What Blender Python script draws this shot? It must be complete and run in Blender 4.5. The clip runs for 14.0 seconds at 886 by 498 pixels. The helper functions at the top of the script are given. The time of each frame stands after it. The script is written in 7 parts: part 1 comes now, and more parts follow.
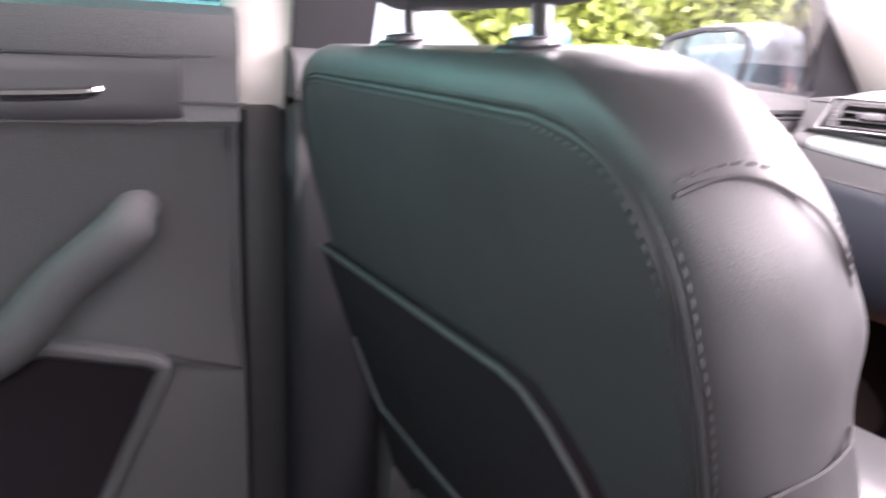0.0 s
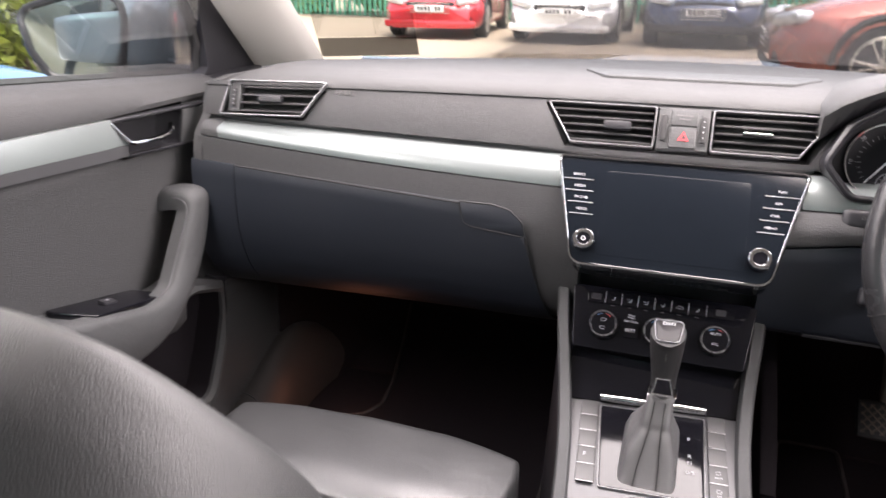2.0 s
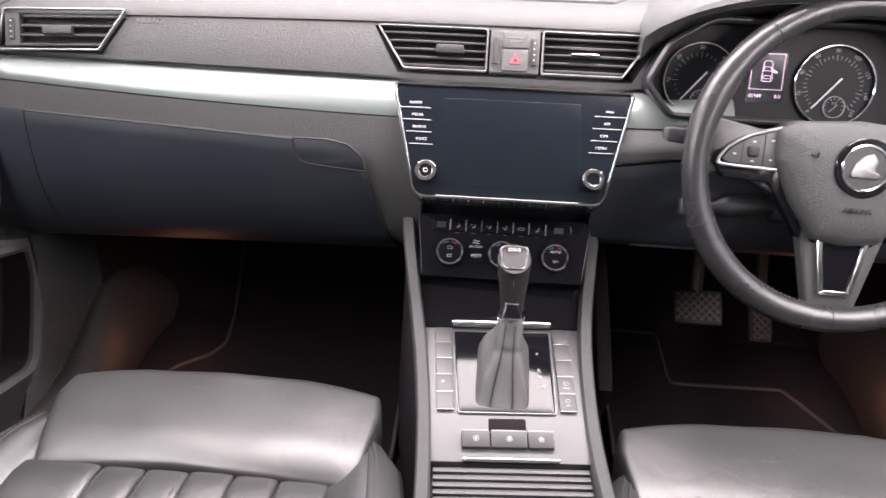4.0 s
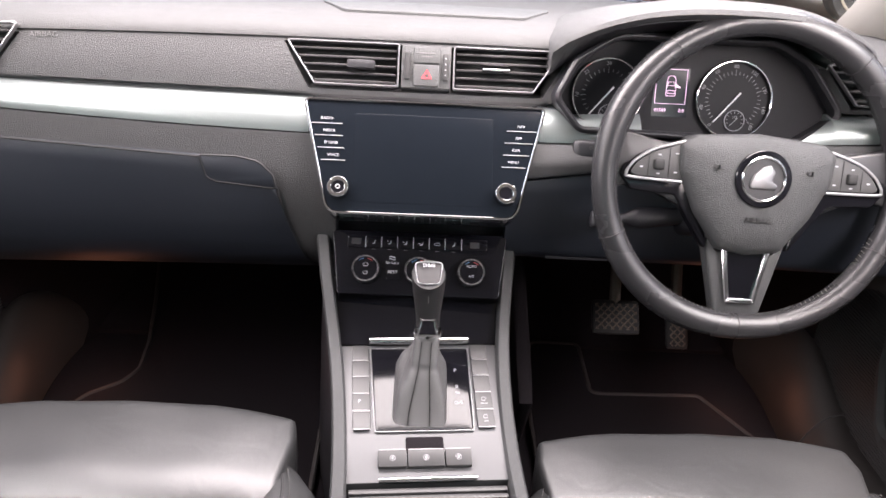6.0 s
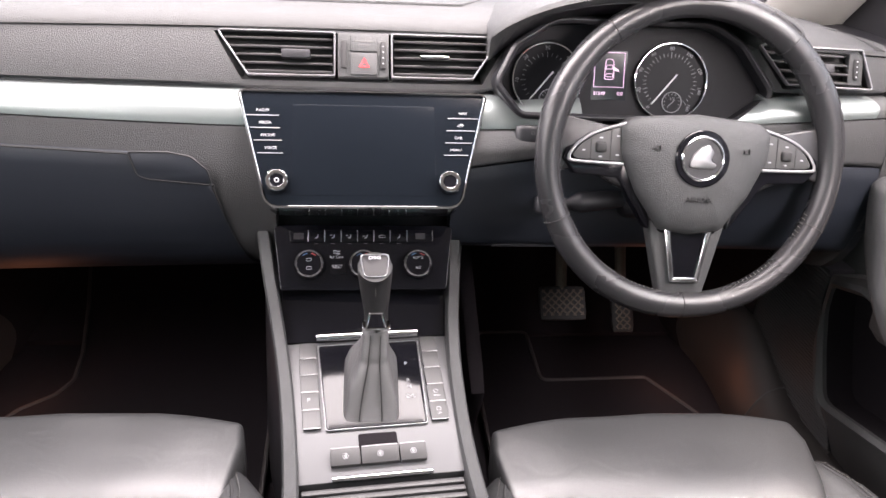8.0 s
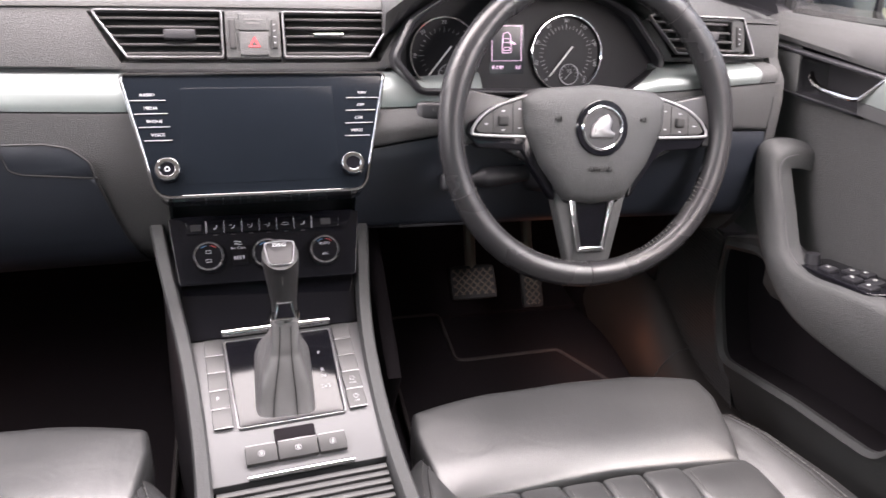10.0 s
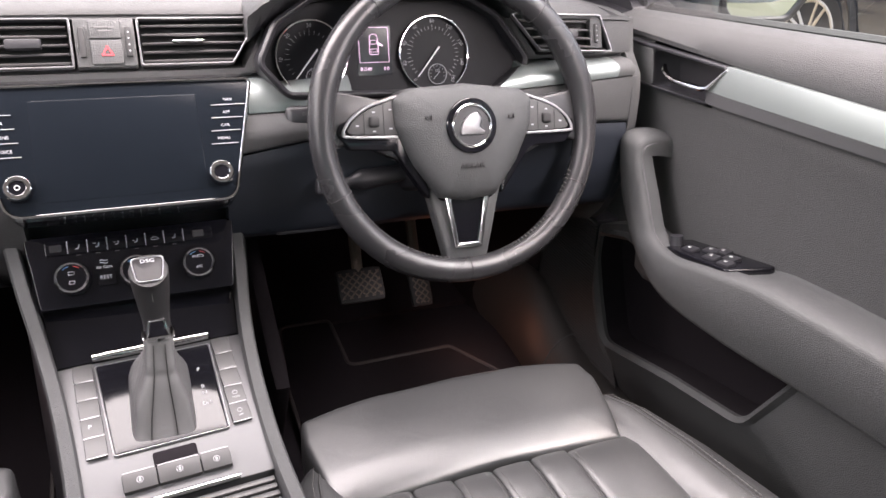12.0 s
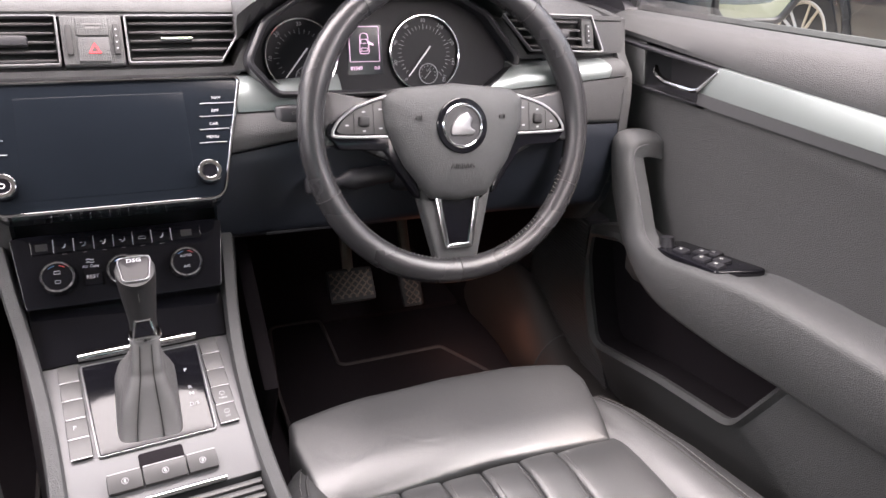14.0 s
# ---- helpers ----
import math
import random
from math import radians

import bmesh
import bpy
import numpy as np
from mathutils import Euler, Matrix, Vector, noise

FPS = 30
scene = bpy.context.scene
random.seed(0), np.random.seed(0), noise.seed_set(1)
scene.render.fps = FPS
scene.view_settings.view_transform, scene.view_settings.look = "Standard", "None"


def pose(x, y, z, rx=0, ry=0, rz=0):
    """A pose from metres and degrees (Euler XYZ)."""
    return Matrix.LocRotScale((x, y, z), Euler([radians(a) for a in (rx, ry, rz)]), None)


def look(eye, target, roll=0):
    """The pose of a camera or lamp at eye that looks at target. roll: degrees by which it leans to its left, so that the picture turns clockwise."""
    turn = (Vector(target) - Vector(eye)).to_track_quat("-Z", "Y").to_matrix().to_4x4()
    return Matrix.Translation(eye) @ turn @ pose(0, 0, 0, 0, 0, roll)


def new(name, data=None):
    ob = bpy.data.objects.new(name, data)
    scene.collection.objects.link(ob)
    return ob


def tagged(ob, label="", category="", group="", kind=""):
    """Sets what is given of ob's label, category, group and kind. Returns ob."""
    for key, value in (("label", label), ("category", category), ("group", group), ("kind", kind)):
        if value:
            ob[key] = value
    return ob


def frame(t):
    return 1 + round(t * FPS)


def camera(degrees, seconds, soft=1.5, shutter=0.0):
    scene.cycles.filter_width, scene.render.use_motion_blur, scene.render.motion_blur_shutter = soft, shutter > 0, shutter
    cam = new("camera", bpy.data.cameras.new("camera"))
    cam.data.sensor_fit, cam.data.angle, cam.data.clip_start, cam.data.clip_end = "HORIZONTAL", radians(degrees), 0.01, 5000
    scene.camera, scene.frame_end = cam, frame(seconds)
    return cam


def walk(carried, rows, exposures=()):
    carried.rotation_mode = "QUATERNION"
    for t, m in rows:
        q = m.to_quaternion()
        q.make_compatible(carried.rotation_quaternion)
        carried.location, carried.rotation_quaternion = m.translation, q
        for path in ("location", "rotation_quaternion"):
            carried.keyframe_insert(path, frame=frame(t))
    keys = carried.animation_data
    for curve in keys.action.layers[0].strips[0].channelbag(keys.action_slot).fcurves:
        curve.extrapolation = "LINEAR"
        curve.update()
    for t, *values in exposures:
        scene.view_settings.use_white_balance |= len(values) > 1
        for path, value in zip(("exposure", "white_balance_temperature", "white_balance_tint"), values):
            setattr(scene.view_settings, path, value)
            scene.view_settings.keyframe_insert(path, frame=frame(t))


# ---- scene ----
cam = camera(62.4, 14.0, shutter=0.5)
PATH = [
    (0, (0.096, -0.944, 1.002), (-1.605, -0.038, 0.467), 2.9),
    (0.5, (0.043, -0.917, 1.041), (-1.355, 0.41, 0.507), 3.8),
    (1, (0.024, -0.88, 1.062), (-1.074, 0.706, 0.535), 3.0),
    (1.5, (0.016, -0.857, 1.083), (-0.814, 0.868, 0.504), 1.4),
    (2, (0.003, -0.822, 1.096), (-0.589, 0.954, 0.392), 0.6),
    (2.5, (-0.064, -0.784, 1.13), (-0.513, 0.988, 0.319), -0.3),
    (3, (-0.071, -0.773, 1.132), (-0.361, 0.993, 0.241), 0.3),
    (3.5, (-0.044, -0.795, 1.115), (-0.232, 0.969, 0.191), 1.0),
    (4, (-0.026, -0.789, 1.131), (-0.131, 0.966, 0.178), 1.9),
    (6.5, (-0.002, -0.777, 1.128), (0.105, 1.004, 0.224), 3.3),
    (7, (-0.006, -0.772, 1.119), (0.145, 1.006, 0.216), 3.3),
    (7.5, (-0.005, -0.771, 1.12), (0.183, 1.001, 0.212), 3.3),
    (9.8, (-0.009, -0.76, 1.099), (0.435, 0.957, 0.176), 3.5),
    (10, (-0.007, -0.759, 1.1), (0.473, 0.949, 0.177), 3.6),
    (10.5, (-0.002, -0.761, 1.102), (0.57, 0.923, 0.186), 3.8),
    (11, (0.001, -0.763, 1.101), (0.648, 0.897, 0.192), 3.9),
    (11.5, (0.011, -0.764, 1.099), (0.711, 0.874, 0.191), 3.9),
    (12, (0.014, -0.768, 1.101), (0.754, 0.856, 0.199), 3.9),
    (12.5, (0.016, -0.767, 1.101), (0.776, 0.848, 0.198), 4.0),
    (13, (0.019, -0.766, 1.101), (0.784, 0.847, 0.199), 4.1),
    (13.5, (0.02, -0.766, 1.101), (0.784, 0.848, 0.199), 4.3),
    (14, (0.02, -0.766, 1.101), (0.775, 0.851, 0.198), 4.4),
]
walk(cam, [(t, look(eye, target, roll)) for t, eye, target, roll in PATH],
     [(0, 3.50, 6700, 34), (0.5, 2.98, 6950, 29), (1.0, 2.72, 7000, 32), (1.5, 2.45, 6950, 26), (2.0, 2.1, 6850, 22), (2.6, 2.05, 6800, 22), (3.8, 2.3, 6800, 22), (7.5, 2.32, 6800, 22), (11, 2.25, 6800, 22), (14, 2.22, 6800, 22)])

# ---- light ----
world = bpy.data.worlds.new("sky")
scene.world = world
world.use_nodes = True
wt = world.node_tree
sky = wt.nodes.new("ShaderNodeTexSky")
sky.sky_type = "NISHITA"
sky.sun_disc = False
sky.sun_elevation, sky.sun_rotation = radians(72), radians(121)
sky.air_density, sky.dust_density, sky.ozone_density = 1.0, 4.0, 1.0
haze = wt.nodes.new("ShaderNodeHueSaturation")
haze.inputs["Saturation"].default_value = 0.45
wt.links.new(sky.outputs[0], haze.inputs["Color"])
wt.links.new(haze.outputs[0], wt.nodes["Background"].inputs[0])
wt.nodes["Background"].inputs[1].default_value = 0.15
sun_data = bpy.data.lights.new("sun", "SUN")
sun_data.energy, sun_data.angle, sun_data.color = 1.3, radians(14), (1.0, 0.95, 0.88)
sun = new("sun", sun_data)
sun.matrix_world = look((2.5, -1.5, 9.0), (0, 0, 0))


def window_light(name, eye, target, w, h, watts, color=(0.93, 0.97, 1.0)):
    """Sky light that comes in through an opening."""
    d = bpy.data.lights.new(name, "AREA")
    d.shape, d.size, d.size_y, d.energy, d.color = "RECTANGLE", w, h, watts, color
    ob = new(name, d)
    ob.matrix_world = look(eye, target)
    return ob


window_light("windscreen_skylight", (0, 0.09, 1.25), (0, -0.30, 0.62), 1.05, 0.24, 4.2, (1.0, 0.98, 0.96))
window_light("rear_window_skylight", (0, -1.93, 1.13), (0, -1.3, 0.75), 1.05, 0.36, 0.45, (0.50, 0.88, 0.80))
window_light("driver_window_skylight", (0.625, -0.38, 1.235), (0.30, -0.32, 0.55), 0.62, 0.14, 2.2, (1.0, 0.98, 0.96))
window_light("passenger_window_skylight", (-0.625, -0.38, 1.235), (-0.20, -0.28, 0.58), 0.62, 0.14, 1.6, (1.0, 0.98, 0.96))
window_light("rear_side_skylight", (0.63, -1.20, 1.21), (-0.2, -0.95, 0.80), 0.55, 0.18, 1.3, (1.0, 0.93, 0.92))
window_light("rear_side_skylight", (-0.63, -1.20, 1.21), (-0.2, -0.80, 0.85), 0.55, 0.18, 0.5, (0.45, 0.90, 0.80))
# added point lights that stand in for the warm glow under the dashboard
for s in (-1, 1):
    d = bpy.data.lights.new("warm_glow_fill", "POINT")
    d.energy, d.color, d.shadow_soft_size = 0.025, (1.0, 0.38, 0.20), 0.05
    new("warm_glow_fill", d).location = (s * 0.515, 0.18, 0.405)

# ---- materials ----
def mat(name, color, rough=0.5, metal=0.0, bump=0.0, scale=200.0, vary=0.12, spec=0.5, coat=0.0, vscale=None, stain=0.0,
        aniso=None, island=0.0):
    """A procedural surface: two scales of colour change, grain as bump, uneven gloss."""
    m = bpy.data.materials.new(name)
    m.use_nodes = True
    t = m.node_tree
    n, l = t.nodes, t.links
    b = n["Principled BSDF"]
    b.inputs["Metallic"].default_value = metal
    b.inputs["Specular IOR Level"].default_value = spec
    b.inputs["Coat Weight"].default_value = coat
    b.inputs["Coat Roughness"].default_value = 0.05
    co = n.new("ShaderNodeTexCoord")
    big = n.new("ShaderNodeTexNoise")
    big.inputs["Scale"].default_value = vscale or max(3.0, scale / 25)
    big.inputs["Detail"].default_value = 4
    l.new(co.outputs["Object"], big.inputs["Vector"])
    small = n.new("ShaderNodeTexNoise")
    small.inputs["Scale"].default_value = scale
    small.inputs["Detail"].default_value = 3
    if aniso:
        mp = n.new("ShaderNodeMapping")
        mp.inputs["Scale"].default_value = aniso
        l.new(co.outputs["Object"], mp.inputs["Vector"])
        l.new(mp.outputs[0], small.inputs["Vector"])
    else:
        l.new(co.outputs["Object"], small.inputs["Vector"])
    mix = n.new("ShaderNodeMix")
    mix.data_type = "RGBA"
    c = Vector(color)
    mix.inputs[6].default_value = (*(c * (1 - vary)), 1)
    mix.inputs[7].default_value = (*(c * (1 + vary)), 1)
    add = n.new("ShaderNodeMath")
    add.operation = "MULTIPLY_ADD"
    add.inputs[1].default_value = 0.6
    l.new(small.outputs[0], add.inputs[0])
    half = n.new("ShaderNodeMath")
    half.operation = "MULTIPLY"
    half.inputs[1].default_value = 0.4
    l.new(big.outputs[0], half.inputs[0])
    l.new(half.outputs[0], add.inputs[2])
    l.new(add.outputs[0], mix.inputs[0])
    out = mix.outputs[2]
    if island:
        geo = n.new("ShaderNodeNewGeometry")
        hsv = n.new("ShaderNodeHueSaturation")
        mr = n.new("ShaderNodeMapRange")
        mr.inputs[3].default_value, mr.inputs[4].default_value = 1 - island, 1 + island
        l.new(geo.outputs["Random Per Island"], mr.inputs[0])
        l.new(mr.outputs[0], hsv.inputs["Value"])
        l.new(out, hsv.inputs["Color"])
        out = hsv.outputs[0]
    l.new(out, b.inputs["Base Color"])
    rr = n.new("ShaderNodeMapRange")
    rr.inputs[3].default_value = max(0.02, rough * (1 - 0.25))
    rr.inputs[4].default_value = min(1.0, rough * (1 + 0.25))
    l.new(big.outputs[0], rr.inputs[0])
    l.new(rr.outputs[0], b.inputs["Roughness"])
    if bump:
        bp = n.new("ShaderNodeBump")
        bp.inputs["Strength"].default_value = bump
        bp.inputs["Distance"].default_value = 0.0006
        l.new(small.outputs[0], bp.inputs["Height"])
        l.new(bp.outputs[0], b.inputs["Normal"])
    return m


def leather_mat(name, color, rough, scale=900.0, bump=0.5, spec=0.5, fold_by=0.18):
    m = mat(name, color, rough, bump=0, scale=scale, vary=0.10, vscale=14, spec=spec)
    n, l = m.node_tree.nodes, m.node_tree.links
    co = n["Texture Coordinate"]
    cell = n.new("ShaderNodeTexVoronoi")
    cell.feature = "DISTANCE_TO_EDGE"
    cell.inputs["Scale"].default_value = scale
    l.new(co.outputs["Object"], cell.inputs["Vector"])
    fold = n.new("ShaderNodeTexNoise")
    fold.inputs["Scale"].default_value = 22
    fold.inputs["Detail"].default_value = 5
    fold.inputs["Distortion"].default_value = 1.2
    l.new(co.outputs["Object"], fold.inputs["Vector"])
    b1 = n.new("ShaderNodeBump")
    b1.inputs["Strength"].default_value = bump
    b1.inputs["Distance"].default_value = 0.0010
    l.new(cell.outputs["Distance"], b1.inputs["Height"])
    b2 = n.new("ShaderNodeBump")
    b2.inputs["Strength"].default_value = fold_by
    b2.inputs["Distance"].default_value = 0.004
    l.new(fold.outputs[0], b2.inputs["Height"])
    l.new(b1.outputs[0], b2.inputs["Normal"])
    l.new(b2.outputs[0], n["Principled BSDF"].inputs["Normal"])
    return m


def glass_mat(name, color, rough=0.0, mixed=0.92):
    """Thin window glass: mostly clear, with a mirror coat."""
    m = bpy.data.materials.new(name)
    m.use_nodes = True
    t = m.node_tree
    n, l = t.nodes, t.links
    n.remove(n["Principled BSDF"])
    tr = n.new("ShaderNodeBsdfTransparent")
    tr.inputs[0].default_value = (*color, 1)
    gl = n.new("ShaderNodeBsdfGlossy")
    gl.inputs["Roughness"].default_value = rough
    fr = n.new("ShaderNodeFresnel")
    fr.inputs[0].default_value = 1.27
    mx = n.new("ShaderNodeMixShader")
    l.new(fr.outputs[0], mx.inputs[0])
    l.new(tr.outputs[0], mx.inputs[1])
    l.new(gl.outputs[0], mx.inputs[2])
    l.new(mx.outputs[0], n["Material Output"].inputs[0])
    return m


def glow_mat(name, color, strength):
    m = bpy.data.materials.new(name)
    m.use_nodes = True
    b = m.node_tree.nodes["Principled BSDF"]
    b.inputs["Base Color"].default_value = (*color, 1)
    b.inputs["Emission Color"].default_value = (*color, 1)
    b.inputs["Emission Strength"].default_value = strength
    return m


PLASTIC = leather_mat("grained_grey_plastic", (0.0535, 0.0555, 0.057), 0.52, 520, 1.0, 0.4, 0.03)
SOFT = leather_mat("soft_touch_dash", (0.056, 0.057, 0.0585), 0.62, 520, 1.0, 0.3, 0.03)
DARK = mat("dark_plastic", (0.015, 0.015, 0.018), 0.45, bump=0.2, scale=900, vscale=12)
GLOVE = mat("smooth_slate_plastic", (0.0125, 0.016, 0.023), 0.5, bump=0.15, scale=1200, vscale=8)
BUTTON = mat("fine_button_plastic", (0.046, 0.046, 0.047), 0.45, bump=0.2, scale=1200, vscale=20)
BLACK = mat("gloss_black", (0.006, 0.006, 0.008), 0.10, scale=60, vary=0.2, spec=0.3)
SCREEN = mat("screen_glass", (0.006, 0.008, 0.011), 0.14, scale=40, vary=0.15, spec=0.22)
SILVER = mat("satin_silver", (0.21, 0.236, 0.234), 0.36, metal=0.55, bump=0.08, scale=500, aniso=(3, 300, 300), vary=0.06, vscale=5)
PLATEGREY = mat("satin_grey_plate", (0.095, 0.096, 0.10), 0.46, metal=0.2, scale=400, vary=0.05, vscale=6)
CHROME = mat("chrome", (0.80, 0.80, 0.80), 0.10, metal=1.0, scale=80, vary=0.03)
LEATHER = leather_mat("black_leather", (0.029, 0.030, 0.031), 0.36, 900, 0.16, spec=0.8, fold_by=0.15)
BACKLEATHER = leather_mat("backrest_leather", (0.032, 0.033, 0.034), 0.47, 900, 0.25, spec=0.5, fold_by=0.06)
WHEELHIDE = leather_mat("worn_wheel_leather", (0.026, 0.026, 0.028), 0.27, 1300, 0.15, fold_by=0.06)
BOOT = leather_mat("gaiter_leather", (0.085, 0.085, 0.087), 0.5, 900, 0.5)
THREAD = mat("grey_thread", (0.085, 0.084, 0.082), 0.8, scale=2000, bump=0.2)
CARPET = mat("black_carpet", (0.0125, 0.0105, 0.0125), 0.95, bump=1.0, scale=1400, vary=0.5, vscale=60, spec=0.1)
PIPING = mat("mat_binding", (0.030, 0.026, 0.026), 0.8, bump=0.5, scale=1500)
LINING = mat("pale_headlining", (0.48, 0.465, 0.435), 0.9, bump=0.4, scale=1500, vary=0.05)
ROOFCLOTH = mat("grey_roof_cloth", (0.20, 0.19, 0.18), 0.95, bump=0.4, scale=1500, vary=0.06)
DIALFACE = mat("matt_dial_face", (0.010, 0.010, 0.012), 0.5, scale=300, spec=0.12)
RUBBER = mat("black_rubber", (0.018, 0.018, 0.019), 0.7, bump=0.3, scale=700)
STEEL = mat("worn_pedal_steel", (0.22, 0.18, 0.15), 0.45, metal=0.6, scale=200, vary=0.3)
RED = glow_mat("hazard_red", (0.75, 0.05, 0.06), 0.25)
INK = mat("pale_print", (0.55, 0.55, 0.55), 0.6, scale=100)
GREYINK = mat("faint_print", (0.10, 0.10, 0.10), 0.6, scale=100)
LCD = glow_mat("cluster_display", (0.62, 0.42, 0.60), 0.28)
DIALINK = mat("dial_print", (0.17, 0.175, 0.185), 0.6, scale=100)
WINDSCREEN = glass_mat("windscreen_glass", (0.93, 0.97, 0.95))
SIDEGLASS = glass_mat("side_glass", (0.88, 0.95, 0.93))
PRIVACY = glass_mat("green_privacy_glass", (0.30, 0.52, 0.48))
CARPAINT = mat("blue_grey_paint", (0.13, 0.17, 0.20), 0.25, metal=0.4, coat=1.0, scale=900, vary=0.1, vscale=3)
MIRROR = mat("mirror_glass", (0.36, 0.43, 0.41), 0.02, metal=1.0, scale=10, vary=0.01)


# ---- mesh helpers ----
def finish(bm, name, material, parent=None, label="", smooth=40):
    bmesh.ops.recalc_face_normals(bm, faces=bm.faces)
    me = bpy.data.meshes.new(name)
    bm.to_mesh(me)
    bm.free()
    me.materials.append(material)
    if smooth:
        me.shade_smooth()
        me.set_sharp_from_angle(angle=radians(smooth))
    ob = new(name, me)
    if parent:
        ob.parent = parent
    if label:
        ob["label"] = label
    return ob


def part(name, bm, material, parent, label="", smooth=40):
    return finish(bm, name, material, parent, label, smooth)


def thing(name, label, category, group="", kind="", at=(0, 0, 0)):
    ob = new(name)
    ob.location = at
    ob.empty_display_size = 0.05
    return tagged(ob, label, category, group, kind)


def panel(o, u, v):
    """A frame for a flat face: u to the right, v up along it, third axis out of it."""
    u, v = Vector(u).normalized(), Vector(v).normalized()
    n = u.cross(v)
    m = Matrix((u, v, n)).transposed().to_4x4()
    m.translation = o
    return m


ID = Matrix.Identity(4)


def fillet(pts, r, seg=5):
    """Rounds the corners of a 2D outline; r: one radius or one a corner."""
    out, k = [], len(pts)
    for i in range(k):
        p = Vector(pts[i][:2])
        a, b = Vector(pts[i - 1][:2]) - p, Vector(pts[(i + 1) % k][:2]) - p
        ri = r[i] if isinstance(r, (list, tuple)) else r
        la, lb = a.length, b.length
        if ri < 1e-6 or la < 1e-6 or lb < 1e-6:
            out.append(tuple(p))
            continue
        a, b = a / la, b / lb
        half = math.acos(max(-1, min(1, a.dot(b)))) / 2
        if half > math.pi / 2 - 0.02:
            out.append(tuple(p))
            continue
        d = min(ri / math.tan(half), 0.48 * la, 0.48 * lb)
        p0, p1 = p + a * d, p + b * d
        for s in range(seg + 1):
            f = s / seg
            q = p0 * (1 - f) ** 2 + p * 2 * f * (1 - f) + p1 * f**2
            out.append((q.x, q.y))
    return out


def circle2(r, n=32, cx=0.0, cy=0.0, ry=None):
    return [(cx + r * math.cos(2 * math.pi * i / n), cy + (ry or r) * math.sin(2 * math.pi * i / n)) for i in range(n)]


def rect2(x0, y0, x1, y1):
    return [(x0, y0), (x1, y0), (x1, y1), (x0, y1)]


def loft(bm, rings, caps=True, closed=True):
    vs = [[bm.verts.new(p) for p in ring] for ring in rings]
    n = len(vs[0])
    for a, b in zip(vs, vs[1:]):
        for i in range(n if closed else n - 1):
            j = (i + 1) % n
            bm.faces.new((a[i], a[j], b[j], b[i]))
    if caps and closed:
        bm.faces.new(vs[0][::-1])
        bm.faces.new(vs[-1])
    return vs


def inset2(pts, d):
    """An outline drawn in by d, for soft edges."""
    k, out = len(pts), []
    area = sum(pts[i - 1][0] * pts[i][1] - pts[i][0] * pts[i - 1][1] for i in range(k))
    s = 1 if area > 0 else -1
    for i in range(k):
        a, p, b = Vector(pts[i - 1][:2]), Vector(pts[i][:2]), Vector(pts[(i + 1) % k][:2])
        e0, e1 = (p - a), (b - p)
        if e0.length < 1e-9 or e1.length < 1e-9:
            out.append(tuple(p))
            continue
        e0.normalize(), e1.normalize()
        n0, n1 = Vector((-e0.y, e0.x)) * s, Vector((-e1.y, e1.x)) * s
        nn = n0 + n1
        nn = nn / max(0.3, nn.length_squared / 2)
        out.append(tuple(p + nn * d))
    return out


def prism(bm, pts, z0, z1, m=ID, soft=0.0):
    """A solid from an outline between two heights, with a rounded upper edge."""
    rings = [[m @ Vector((x, y, z0)) for x, y in pts]]
    if soft:
        for k in range(4):
            a = k / 3 * math.pi / 2
            ring = inset2(pts, soft * (1 - math.cos(a)))
            rings.append([m @ Vector((x, y, z1 - soft + soft * math.sin(a))) for x, y in ring])
    else:
        rings.append([m @ Vector((x, y, z1)) for x, y in pts])
    loft(bm, rings)


def frame_ring(bm, pts, width, z0, z1, m=ID, soft=0.0):
    """A band that runs round an outline."""
    inner = inset2(pts, width)
    prof = [(0, z0), (0, z1 - soft), (soft, z1), (1 - soft / width if width else 1, z1), (1, z1 - soft), (1, z0)]
    rings = []
    for f, z in prof:
        f = min(1.0, f if f in (0, 1) else (soft / width if f == soft else f))
        rings.append([m @ Vector((p[0] * (1 - f) + q[0] * f, p[1] * (1 - f) + q[1] * f, z)) for p, q in zip(pts, inner)])
    loft(bm, rings + [rings[0]], caps=False)
    bmesh.ops.remove_doubles(bm, verts=bm.verts, dist=1e-6)


def tube(bm, pts, r, seg=10, up=(0, 0, 1), flat=1.0, caps=True):
    """A rod along points; r: one radius or one a point; flat: height against width."""
    pts = [Vector(p) for p in pts]
    rings, k = [], len(pts)
    for i, p in enumerate(pts):
        d = (pts[min(i + 1, k - 1)] - pts[max(i - 1, 0)]).normalized()
        s = d.cross(Vector(up))
        if s.length < 1e-4:
            s = d.cross(Vector((0, 1, 0.1)))
        s.normalize()
        w = s.cross(d)
        ri = r[i] if isinstance(r, (list, tuple)) else r
        rings.append([p + (s * math.cos(2 * math.pi * j / seg) + w * math.sin(2 * math.pi * j / seg) * flat) * ri for j in range(seg)])
    loft(bm, rings, caps)


def curve3(pts, n=24):
    """A smooth line through the given points."""
    pts = [Vector(p) for p in pts]
    out, k = [], len(pts)
    for i in range(k - 1):
        p0, p1, p2, p3 = pts[max(i - 1, 0)], pts[i], pts[i + 1], pts[min(i + 2, k - 1)]
        m = max(2, n // (k - 1))
        for s in range(m):
            t = s / m
            out.append(0.5 * ((2 * p1) + (p2 - p0) * t + (2 * p0 - 5 * p1 + 4 * p2 - p3) * t * t + (3 * p1 - p0 - 3 * p2 + p3) * t**3))
    out.append(pts[-1])
    return out


